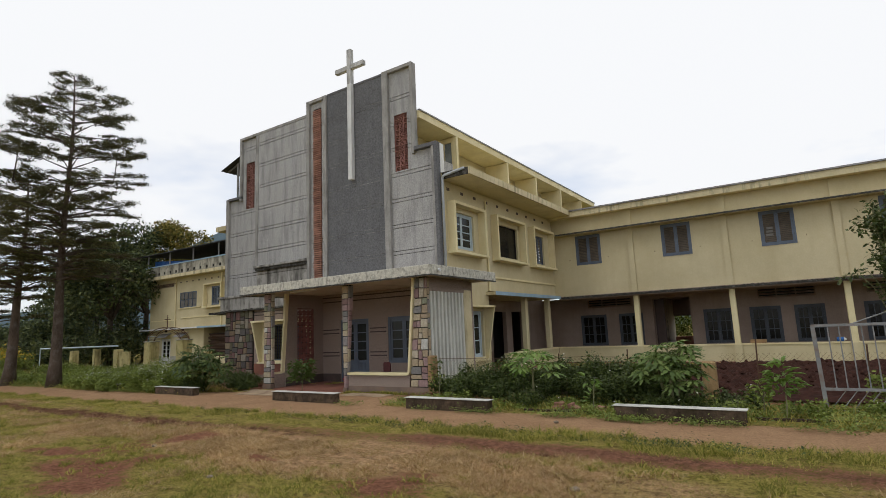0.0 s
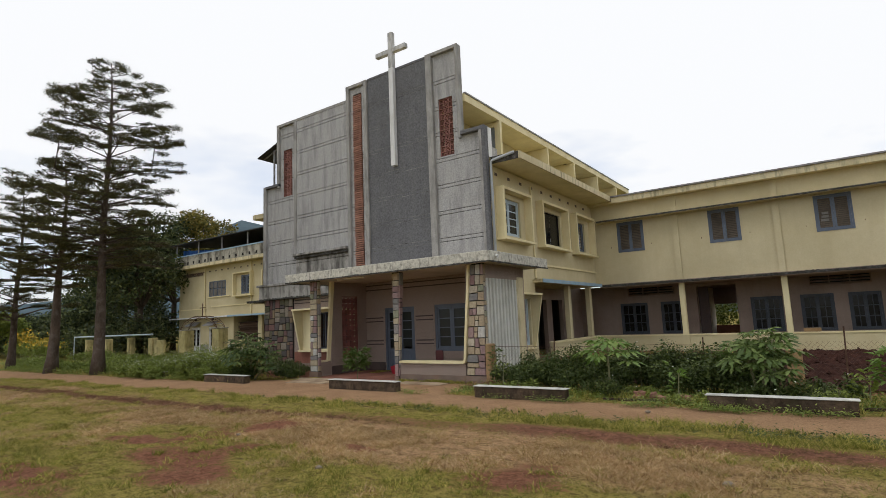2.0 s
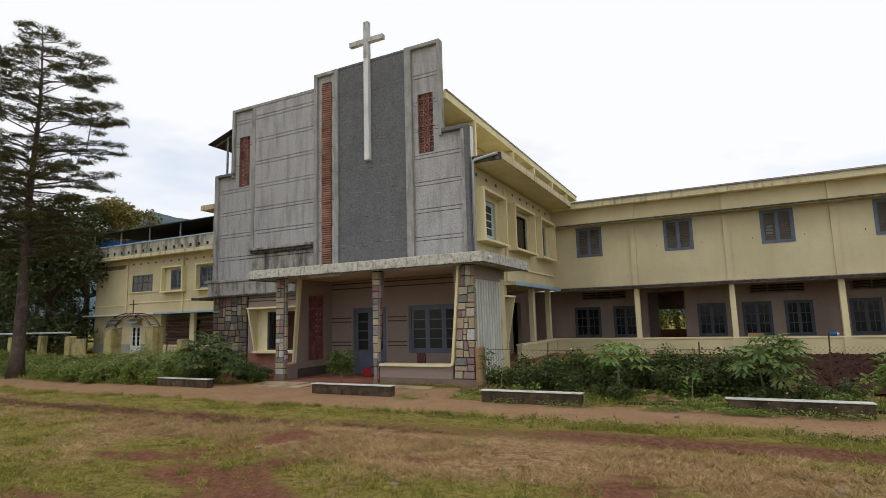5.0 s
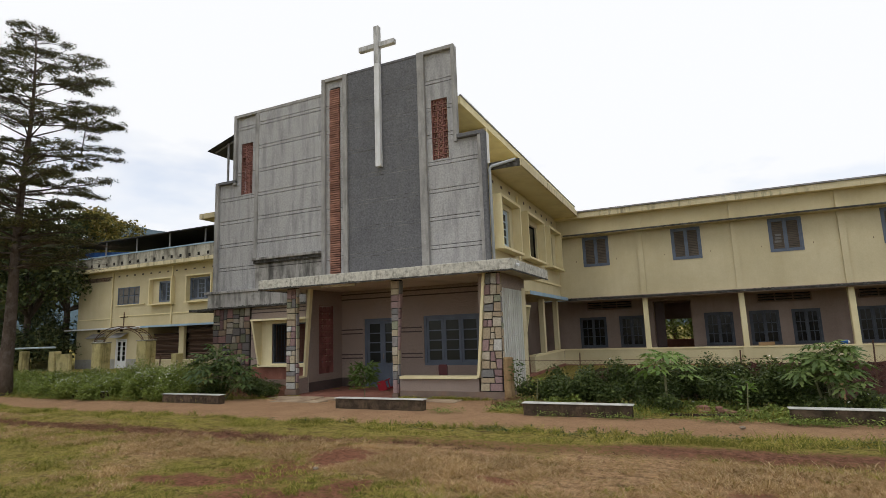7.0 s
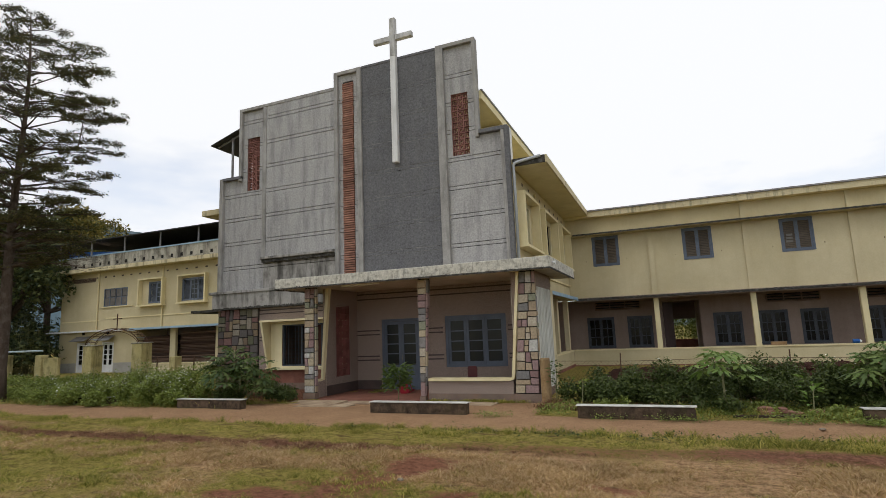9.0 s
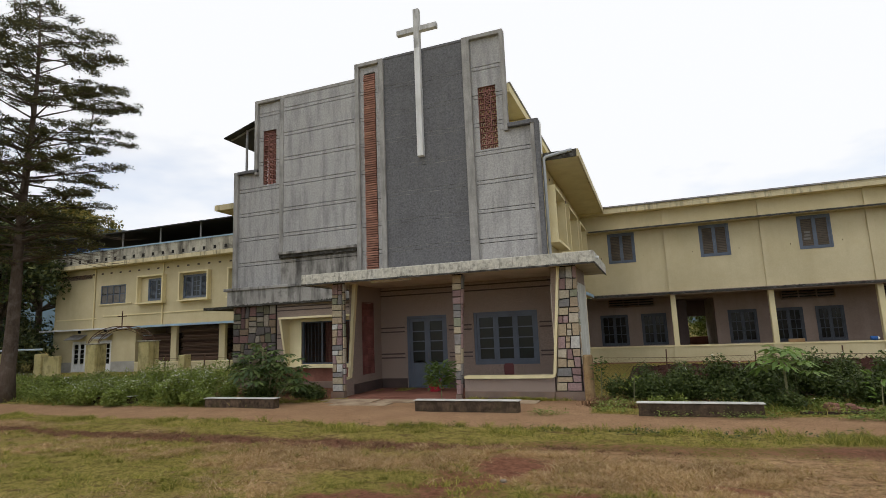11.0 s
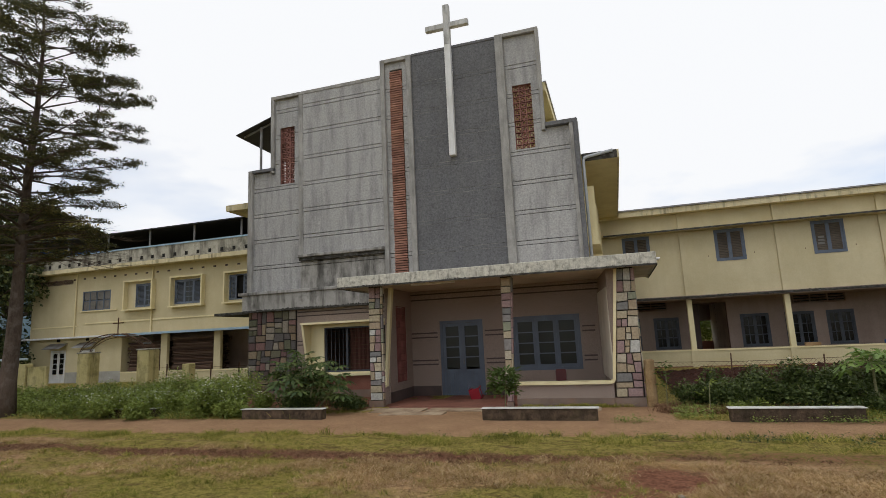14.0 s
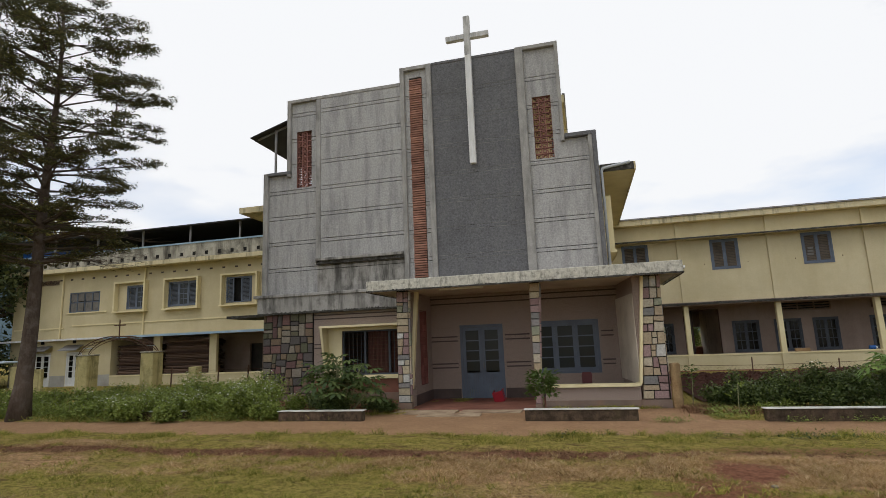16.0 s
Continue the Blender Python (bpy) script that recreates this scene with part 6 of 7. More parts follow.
part("seat", box(-11.45, -11.05, 13.46, 13.86, 0.42, 0.46, bevel=0.012), MAROONBOARD, ch)
for x in (-11.42, -11.1):
    for y in (13.48, 13.8):
        part("leg", box(x, x + 0.035, y, y + 0.035, 0.0, 0.42), RUST, ch)
single("carton", box(-2.0, -1.42, WY + 0.0, WY + 0.16, 0.781, 0.93, bevel=0.008), surface("brown_cardboard", (0.26, 0.16, 0.08), (0.36, 0.24, 0.13), 3, 40, 0.85, 0.1), "small brown cardboard carton on the veranda sill", "box", (-1.7, WY + 0.08, 0.78))
bag = thing("water_can", "blue and white plastic can on the veranda sill", "can", (1.05, WY + 0.05, 0.78))
part("body", tube([(0.9, WY + 0.06, 0.87), (1.12, WY + 0.06, 0.87)], 0.085, seg=12), TARP, bag)
part("cap", tube([(1.121, WY + 0.06, 0.87), (1.2, WY + 0.06, 0.86)], [0.08, 0.03], seg=12), WHITE, bag)

# loose pieces on the ground
for x0, x1, y0, y1, h, rz in ((-16.3, -14.6, 11.5, 12.3, 0.03, 2), (-14.5, -12.9, 11.75, 12.32, 0.035, -1), (-15.4, -13.8, 10.9, 11.4, 0.018, 3), (-11.8, -10.2, 11.9, 12.5, 0.02, 0)):
    M = Matrix.Translation(((x0 + x1) / 2, (y0 + y1) / 2, GZ)) @ Matrix.Rotation(radians(rz), 4, "Z")
    bm = box(-(x1 - x0) / 2, (x1 - x0) / 2, -(y1 - y0) / 2, (y1 - y0) / 2, -0.1, h * 0.3 + fall((y0 + y1) / 2), bevel=0.004)
    bm.transform(M)
    single("paving_slab", bm, surface("worn_cement_paving", (0.24, 0.17, 0.11), (0.5, 0.39, 0.27), 1.6, 25, 0.95, 0.5, blotch=(0.15, 0.085, 0.05), blotch_amt=0.75), "worn pale cement slab before the porch", "paving slab", ((x0 + x1) / 2, (y0 + y1) / 2, GZ), group="porch paving slabs")
for i, (x, y, rz, ln) in enumerate(((-4.6, 10.45, 4, 0.9), (-3.9, 10.5, -6, 0.7), (-0.2, 10.7, 3, 1.4))):
    bm = box(-ln / 2, ln / 2, -0.035, 0.035, 0, 0.05, bevel=0.006)
    bm.transform(Matrix.Translation((x, y, GZ - 0.01)) @ Matrix.Rotation(radians(rz), 4, "Z"))
    single("timber_offcut", bm, FIREWOOD, "weathered timber offcut lying on the ground", "timber", (x, y, GZ), group="timber offcuts")
for i in range(7):
    x, y = -4.0 + random.uniform(-0.5, 0.4), 10.75 + random.uniform(-0.1, 0.35)
    bm = box(-0.11, 0.11, -0.055, 0.055, -0.03, 0.06, bevel=0.008)
    bm.transform(Matrix.Translation((x, y, GZ + 0.02 + 0.05 * (i % 2))) @ Matrix.Rotation(random.uniform(0, 3), 4, "Z") @ Matrix.Rotation(random.uniform(-0.2, 0.2), 4, "X"))
    single("loose_brick", bm, BRICK, "loose red brick in a small heap", "brick", (x, y, GZ), group="loose bricks")
for x, y, r in ((-3.9, 9.3, 0.05), (-4.9, 3.1, 0.09), (-6.4, 4.2, 0.05), (-2.2, 5.6, 0.06), (-9.2, 5.0, 0.04), (-12.4, 6.2, 0.04), (-1.2, 4.4, 0.05)):
    bm = bmesh.new()
    bmesh.ops.create_icosphere(bm, subdivisions=2, radius=r)
    for q in bm.verts:
        q.co = q.co * (1 + 0.35 * noise.noise(q.co * 14 + Vector((x, y, 0))))
        q.co.z *= 0.5
        q.co += Vector((x, y, GZ + 0.01))
    single("stone", bm, surface("pale_field_stone", (0.15, 0.12, 0.09), (0.29, 0.24, 0.185), 8, 40, 0.9, 0.4), "small pale stone lying in the grass", "stone", (x, y, GZ), group="stones in the grass", smooth=True)

# red earth bank beside the gate
bm = bmesh.new()
cols, rws = 150, 80
vs = []
for j in range(rws):
    row = []
    for i in range(cols):
        x, y = -8.3 + 15 * i / (cols - 1), 13.6 + 9.5 * j / (rws - 1)
        e = min(1, i / 17, (cols - 1 - i) / 13, j / 8, (rws - 1 - j) / 7)
        right = clamp((x + 3.2) / 1.6)
        h = (0.06 + 0.17 * right * (1 - 0.35 * j / rws)) * e * (1 + 0.5 * noise.noise((x * 0.9, y * 0.9, 0))) + 0.13 * e * noise.noise((x * 2.9, y * 2.9, 2)) + 0.16 * e * abs(noise.noise((x * 6.5, y * 6.5, 5)))
        row.append(bm.verts.new((x, y, GZ - 0.05 + h)))
    vs.append(row)
for j in range(rws - 1):
    for i in range(cols - 1):
        bm.faces.new((vs[j][i], vs[j][i + 1], vs[j + 1][i + 1], vs[j + 1][i]))
crest = [v.co.copy() for row in vs[4:-4] for v in row[6:-6]]
single("earth_bank", bm, EARTH, "bank of freshly dug dark red earth", "earth", (0, 16, GZ), kind="stuff")
bm = bmesh.new()
for _ in range(1700):
    c = random.choice(crest)
    if c.y > 17 and random.random() < 0.7:
        continue
    r = random.uniform(0.03, 0.1) * random.uniform(0.5, 1.1)
    o = c + Vector((random.uniform(-0.06, 0.06), random.uniform(-0.06, 0.06), r * 0.3))
    v6 = [bm.verts.new(o + Vector(d) * r * random.uniform(0.7, 1.3)) for d in ((1, 0, 0), (0, 1, 0), (-1, 0, 0), (0, -1, 0), (0, 0, 1), (0, 0, -1))]
    for k in range(4):
        bm.faces.new((v6[k], v6[(k + 1) % 4], v6[4]))
        bm.faces.new((v6[(k + 1) % 4], v6[k], v6[5]))
single("earth_clods", bm, EARTH, "clods of dark red earth on the bank", "earth", (0, 16, GZ), kind="stuff")


# ---- plants ----
def quads(verts, faces, name, mat, parent, label="", kind=""):
    me = bpy.data.meshes.new(name)
    v = np.asarray(verts, dtype=float)
    if parent:
        v = v - np.array(ORIGIN[parent])
    me.from_pydata(v.tolist(), [], faces.tolist())
    ob = link_mesh(name, me, mat, parent, label)
    if kind:
        ob["kind"] = kind
    return ob


rng = np.random.default_rng(11)


def leaf_cloud(c, size, flat=0.5, aspect=0.5, droop=0.0):
    """Diamond-shaped folded leaves at the places c; flat 1: they lie level."""
    n = len(c)
    d = rng.normal(size=(n, 3))
    d[:, 2] = d[:, 2] * (1 - flat) - droop
    d /= np.linalg.norm(d, axis=1)[:, None] + 1e-9
    up = rng.normal(size=(n, 3)) * (1 - flat) * 0.8
    up[:, 2] += 1
    s = np.cross(d, up)
    s /= np.linalg.norm(s, axis=1)[:, None] + 1e-9
    nrm = np.cross(s, d)
    ln = (size[0] + (size[1] - size[0]) * rng.random(n))[:, None]
    w = ln * aspect * 0.5
    mid = c + d * ln * 0.45
    v = np.stack([c, mid + s * w + nrm * w * 0.25, c + d * ln, mid - s * w + nrm * w * 0.25], axis=1).reshape(-1, 3)
    return v, np.arange(4 * n).reshape(n, 4)


def in_ball(n, centre, radii, shell=0.55):
    d = rng.normal(size=(n, 3))
    d /= np.linalg.norm(d, axis=1)[:, None]
    r = shell + (1 - shell) * rng.random(n)
    return np.asarray(centre) + d * r[:, None] * np.asarray(radii)


def layered_tree(x, y, height, seed, first, profile, n_limbs, label, bow=(0.0, 0.0), thick=0.24, leaders=(), base=GZ, fill=1.0, twigs=0):
    """A tall tree with level tiers: limbs that fork into flat fans of twigs, each twig end carrying a thin pad of fine leaves.
    profile: (height, reach) pairs; leaders: upright shoots (azimuth, height, distance, length) that carry tiers of their own."""
    rnd = random.Random(seed)
    tree = thing("tree", label, "tree", (x, y, base), group="tall layered trees")

    def trunk_at(z):
        t = z / height
        return Vector((x + bow[0] * math.sin(t * 2.4) + 0.05 * math.sin(t * 9), y + bow[1] * math.sin(t * 2.4) + 0.05 * math.cos(t * 8), base + z))

    def reach_at(z):
        for (za, ra), (zb, rb) in zip(profile, profile[1:]):
            if za <= z <= zb:
                return ra + (rb - ra) * (z - za) / (zb - za)
        return profile[-1][1]

    zs = [height * k / 16 for k in range(17)]
    part("trunk", tube([trunk_at(z) - Vector((0, 0, 0.3 if z == 0 else 0)) for z in zs], [thick * (1 - 0.93 * (z / height) ** 0.8) * (1.35 if z == 0 else 1) for z in zs], seg=12), BARK, tree, smooth=True)
    limb_bm, pads = bmesh.new(), []

    def fan(o, a, length, r0, rise):
        """One limb with a flat fan of twigs."""
        dv = Vector((math.cos(a), math.sin(a), 0))
        sv = Vector((-dv.y, dv.x, 0))
        wob = rnd.uniform(-0.12, 0.12) * length
        pts = [o, o + dv * length * 0.4 + sv * wob + Vector((0, 0, rise * 0.75)), o + dv * length * 0.75 + sv * wob * 0.6 + Vector((0, 0, rise)), o + dv * length + Vector((0, 0, rise * 1.05))]
        tube(pts, [r0, r0 * 0.6, r0 * 0.35, 0.006], limb_bm, seg=5)
        k = max(4, int(length * 5.5))
        for q in range(k):
            t = 0.28 + 0.72 * (q + rnd.random()) / k
            if rnd.random() > 0.9 * fill:
                continue
            i = min(2, int(t * 3))
            p = pts[i].lerp(pts[i + 1], t * 3 - i) if t < 1 else pts[3].copy()
            out = (0.16 * length + 0.22) * (1.15 - 0.75 * t) * rnd.uniform(0.5, 1.25) + 0.08
            d2 = (dv * rnd.uniform(0.5, 1.0) + sv * (1 if q % 2 else -1) * rnd.uniform(0.6, 1.1)).normalized()
            tip = p + d2 * out + Vector((0, 0, rnd.uniform(-0.03, 0.13)))
            tube([p, p.lerp(tip, 0.55) + Vector((0, 0, 0.02)), tip], [0.011, 0.007, 0.003], limb_bm, seg=3)
            for m in range(max(1, round(out * 3.4))):
                w = rnd.uniform(0.35, 1.05)
                pads.append((p.lerp(tip, w) + Vector((rnd.uniform(-0.06, 0.06), rnd.uniform(-0.06, 0.06), rnd.uniform(0, 0.05))), rnd.uniform(0.13, 0.27)))
        pads.append((pts[3], rnd.uniform(0.14, 0.24)))

    for k in range(n_limbs):
        f = (k + rnd.random()) / n_limbs
        z = first + (height - first) * f ** 1.12
        z = round(z / 0.55) * 0.55 + rnd.uniform(-0.13, 0.13)
        z = min(max(z, first), height - 0.06)
        length = max(0.25, reach_at(z) * rnd.choice((0.45, 0.62, 0.78, 0.9, 1.0, 1.12)))
        fan(trunk_at(z), k * 2.4 + rnd.uniform(-0.5, 0.5), length, 0.052 * (1 - 0.6 * f), rnd.uniform(0.03, 0.2) * length)
    for az, z, dist, tall in leaders:
        a = radians(az)
        o = trunk_at(z)
        foot = o + Vector((math.cos(a) * dist, math.sin(a) * dist, 0.35))
        tube([o, o.lerp(foot, 0.6), foot, foot + Vector((0.1, 0.05, tall * 0.5)), foot + Vector((0.12, 0.1, tall))], [0.05, 0.04, 0.032, 0.022, 0.008], limb_bm, seg=5)
        for k in range(9):
            fan(foot + Vector((0.1, 0.08, tall * (0.45 + 0.55 * k / 8))), k * 2.4, rnd.uniform(0.5, 1.0) * (1.25 - 0.09 * k), 0.016, 0.08)
    for k in range(twigs):
        a, length = radians(rnd.uniform(-10, 120)), rnd.uniform(1.8, 3.3)
        o = trunk_at(rnd.uniform(first + 0.3, first + 1.5))
        dv = Vector((math.cos(a), math.sin(a), 0))
        pts = [o, o + dv * length * 0.5 + Vector((0, 0, 0.12)), o + dv * length + Vector((0, 0, -0.1))]
        tube(pts, [0.022, 0.013, 0.004], limb_bm, seg=4)
        for q in range(12):
            p = pts[1].lerp(pts[2], rnd.random()) if q % 3 else pts[0].lerp(pts[1], rnd.uniform(0.5, 1))
            tube([p, p + Vector((dv.x * 0.4 + rnd.uniform(-0.4, 0.4), dv.y * 0.4 + rnd.uniform(-0.4, 0.4), rnd.uniform(-0.1, 0.2)))], [0.006, 0.002], limb_bm, seg=3)
    part("limb", limb_bm, BARK, tree)["kind"] = "stuff"
    cs = []
    for p, r in pads:
        n = int(32 + 740 * r * r)
        u, w = np.sqrt(rng.random(n)) * r, rng.random(n) * math.tau
        c = np.stack([u * np.cos(w), u * np.sin(w), rng.normal(size=n) * 0.028 + 0.03 * (1 - u / r)], axis=1) + np.array(p)
        cs.append(c)
    v, f = leaf_cloud(np.concatenate(cs), (0.05, 0.108), 0.62, 0.5)
    quads(v, f, "crown", LEAF_TREE, tree)
    return tree


layered_tree(-27.45, 10.35, 14.0, 5, 4.1, ((4.1, 1.7), (5.0, 2.7), (7.0, 3.0), (8.6, 3.0), (10.4, 2.6), (12.0, 2.1), (13.2, 1.3), (14.0, 0.35)), 126, "tall dark tree with level tiers of fine foliage beside the path", (0.65, -0.15), 0.25,
             ((75, 8.7, 1.75, 1.9), (262, 8.2, 1.95, 1.9), (255, 10.6, 1.8, 1.1)), 0.3, twigs=22)
layered_tree(-32.1, 10.2, 10.4, 8, 3.9, ((3.9, 2.2), (5.5, 3.3), (7.0, 3.1), (9.0, 2.0), (10.4, 0.5)), 84, "slender tree with spreading tiers of fine foliage", (0.5, 0.1), 0.27, (), 0.25)
layered_tree(-40.0, 10.9, 10.6, 15, 2.6, ((2.6, 2.6), (5.5, 3.8), (8.0, 3.2), (10.6, 0.6)), 84, "slender tree with spreading tiers of fine foliage", (-0.3, 0.3), 0.22, (), 0.2)


def broad_tree(x, y, height, radius, n, mat, label, trunk_r=0.3, leaf=(0.2, 0.42), low=0.3):
    tree = thing("tree", label, "tree", (x, y, GZ), group="wood behind the yard")
    part("trunk", tube([(x, y, GZ - 0.1), (x + random.uniform(-0.3, 0.3), y, height * 0.35), (x + random.uniform(-0.6, 0.6), y, height * 0.75)], [trunk_r, trunk_r * 0.75, trunk_r * 0.3], seg=9), BARK, tree, smooth=True)
    limbs, cs = bmesh.new(), []
    clumps = 15
    for k in range(clumps):
        a, e = random.uniform(0, math.tau), random.uniform(-0.35, 1.0)
        rr = radius * (0.72 if e < 0.7 else 0.45) * random.uniform(0.75, 1.15)
        cz = height * (low + (1 - low) * 0.5) + e * height * (1 - low) * 0.42
        c = (x + math.cos(a) * rr, y + math.sin(a) * rr, cz)
        tube([(x, y, height * 0.35), (x + math.cos(a) * rr * 0.5, y + math.sin(a) * rr * 0.5, (height * 0.4 + cz) / 2), c], [trunk_r * 0.4, trunk_r * 0.25, 0.03], limbs, seg=5)
        s = radius * random.uniform(0.34, 0.52)
        cs.append(in_ball(n // clumps, c, (s, s, s * 0.72), 0.5))
    part("limb", limbs, BARK, tree)["kind"] = "stuff"
    v, f = leaf_cloud(np.concatenate(cs), leaf, 0.25, 0.6, 0.3)
    quads(v, f, "crown", mat, tree)


for x, y, h, r, mat in (
        (-55, 32, 16.0, 4.0, LEAF_YEL), (-51, 36, 11.0, 4.5, LEAF_WOOD), (-54, 28, 14.5, 5.0, LEAF_WOOD), (-62, 27, 13.5, 5.5, LEAF_WOOD),
        (-50, 23, 12.0, 4.2, LEAF_WOOD), (-57, 21, 4.4, 3.2, LEAF_WOOD), (-66, 21, 4.0, 3.2, LEAF_WOOD), (-72, 33, 16.0, 6.5, LEAF_WOOD),
        (-75, 22, 4.2, 4.0, LEAF_WOOD), (-84, 27, 4.6, 4.0, LEAF_WOOD), (-68, 44, 14.5, 5.0, LEAF_WOOD), (-92, 36, 9.0, 6.0, LEAF_WOOD), (-64, 16, 4.5, 3.0, LEAF_SHRUB), (-78, 14, 5.0, 3.5, LEAF_WOOD)):
    broad_tree(x, y, h * 0.93, r, 10500 if h > 10 else 5000, mat, "broad dark leafy tree in the wood behind the yard" if mat is LEAF_WOOD else "tall broad tree with a yellowing crown", low=0.02 if mat is LEAF_WOOD else 0.3)
broad_tree(-5.6, 42, 6.0, 3.5, 3500, LEAF_SHRUB, "leafy green tree behind the wing", 0.2, (0.15, 0.3), 0.1)
broad_tree(-9.5, 44, 6.0, 3.5, 3000, LEAF_SHRUB, "leafy green tree behind the wing", 0.2, (0.15, 0.3), 0.1)


def shrub(x, y, rx, ry, h, n, mat, label, leaf=(0.05, 0.11), flowers=0, group="", category="shrub", petals=None):
    s = thing("shrub", label, category, (x, y, GZ), group=group)
    stems = bmesh.new()
    cs = []
    k = max(5, int(rx * ry * 9))
    for i in range(k):
        a, q = random.uniform(0, math.tau), math.sqrt(random.random())
        tx, ty = x + math.cos(a) * rx * q * 0.85, y + math.sin(a) * ry * q * 0.85
        th = h * (1 - 0.4 * q * q) * random.uniform(0.72, 1.06)
        tube([(x + (tx - x) * 0.45, y + (ty - y) * 0.45, GZ - 0.12), (tx, ty, th * 0.55), (tx + random.uniform(-0.1, 0.1), ty, th)], [0.016, 0.01, 0.004], stems, seg=4)
        r = min(rx, ry) * 0.36 + 0.1
        cs.append(in_ball(n // k, (tx, ty, th * 0.62), (r, r, th * 0.42), 0.35))
    part("stem", stems, STEM, s)["kind"] = "stuff"
    c = np.concatenate(cs)
    c[:, 2] = np.maximum(c[:, 2], GZ + 0.02)
    v, f = leaf_cloud(c, leaf, 0.35, 0.6)
    quads(v, f, "foliage", mat, s, kind="stuff")
    if flowers:
        top = c[np.argsort(c[:, 2] + rng.normal(size=len(c)) * 0.2)[-flowers * 2:]]
        pick = top[rng.choice(len(top), flowers, replace=False)] + np.array((0, 0, 0.05))
        v, f = leaf_cloud(pick, (0.1, 0.17) if petals else (0.03, 0.055), 0.85 if not petals else 0.4, 1.0)
        quads(v, f, "flowers", petals or FLOWER, s, "tiny pale flowers", "stuff")
    return s


for x, y, h in ((-49, 19.5, 3.2), (-53, 20, 3.0), (-58, 19, 3.0), (-63, 19.5, 2.6), (-69, 20, 2.8), (-75, 19, 3.0), (-82, 20, 3.0), (-90, 22, 3.5), (-51, 25, 5.5), (-60, 25, 6.0), (-71, 27, 6.0), (-48.5, 22.5, 4.0)):
    shrub(x, y, 3.2, 2.4, h, 2600, LEAF_WOOD, "tall dark undergrowth at the edge of the wood", (0.2, 0.42), 0, "wood undergrowth")
# flowering thicket on the far left of the path
for x, y, rx, ry, h, n, fl in ((-19.2, 10.75, 0.8, 0.55, 0.85, 2600, 90), (-20.3, 10.55, 0.9, 0.6, 0.85, 3200, 150), (-21.6, 10.5, 0.95, 0.6, 0.7, 3200, 130), (-22.9, 10.5, 1.0, 0.65, 0.75, 3000, 120), (-24.3, 10.6, 1.0, 0.65, 0.7, 3000, 90), (-20.8, 11.7, 1.2, 0.7, 1.0, 3000, 90), (-23.4, 11.9, 1.3, 0.8, 0.95, 3000, 80),
                               (-25.4, 11.3, 1.2, 0.8, 0.8, 2800, 60), (-26.6, 11.6, 1.3, 0.9, 0.75, 2600, 40), (-21.0, 12.7, 1.3, 1.0, 1.15, 3000, 80), (-23.6, 13.0, 1.5, 1.0, 1.1, 3000, 60), (-26.2, 13.6, 1.6, 1.0, 0.9, 2600, 40)):
    shrub(x, y, rx * 1.1, ry * 1.1, h * 1.15, int(n * 1.9), LEAF_SHRUB, "green thicket shrub dotted with tiny white flowers", (0.045, 0.095), fl * 2, "flowering thicket")
for x, y, rx, ry, h in ((-29.0, 11.4, 1.5, 0.9, 0.55), (-31.6, 11.6, 1.5, 1.0, 0.55), (-34.4, 11.8, 1.6, 1.0, 0.5), (-37.4, 12.0, 1.7, 1.1, 0.5), (-29.5, 14.2, 1.8, 1.2, 0.75), (-33.0, 14.6, 1.8, 1.2, 0.7), (-36.8, 15.2, 2.0, 1.2, 0.7), (-40.5, 15.6, 2.2, 1.3, 0.9), (-41.0, 12.6, 2.0, 1.2, 0.5), (-45.0, 13.5, 2.2, 1.4, 0.6)):
    shrub(x, y, rx * 1.1, ry * 1.1, h * 1.1, 3300, LEAF_SHRUB, "low green weeds beside the path", (0.06, 0.13), 15, "low weeds")
shrub(-50.5, 16.3, 2.6, 1.2, 2.2, 4200, LEAF_SHRUB, "tall green bush with orange yellow flowers", (0.08, 0.17), 420, petals=FLOWER_Y)
shrub(-56.0, 16.6, 2.8, 1.2, 2.5, 4200, LEAF_SHRUB, "tall green bush with orange yellow flowers", (0.08, 0.17), 420, petals=FLOWER_Y)
shrub(-19.0, 13.2, 1.6, 1.1, 0.65, 3600, LEAF_HEDGE, "low dark weeds under the window", (0.05, 0.1))
shrub(-17.2, 12.0, 0.8, 0.7, 0.55, 2200, LEAF_HEDGE, "low dark weeds behind a bench", (0.05, 0.1))
shrub(-17.8, 10.95, 1.0, 0.5, 0.7, 3000, LEAF_HEDGE, "dark weeds round the papaya stem", (0.05, 0.1))
shrub(-5.4, 36.0, 2.6, 1.4, 3.6, 5000, LEAF_SHRUB, "tall green bush behind the wing", (0.1, 0.2))
# hedge in front of the wing
for i, (x, y, h) in enumerate(((-7.9, 12.2, 0.8), (-7.1, 11.9, 0.88), (-6.3, 12.0, 0.98), (-5.5, 12.1, 0.98), (-4.7, 11.9, 1.0), (-3.9, 12.1, 1.02), (-3.1, 12.0, 0.98), (-2.4, 12.1, 0.9), (-7.5, 12.4, 0.85), (-6.7, 12.45, 0.95), (-5.9, 12.45, 1.0), (-5.1, 12.5, 1.0), (-4.3, 12.45, 1.02), (-3.5, 12.5, 1.0), (-2.75, 12.5, 0.95))):
    shrub(x, y, 0.68, 0.66, h * 1.12, 3600, LEAF_HEDGE, "dark glossy hedge bush behind the benches", (0.045, 0.095), 4, "hedge bushes")
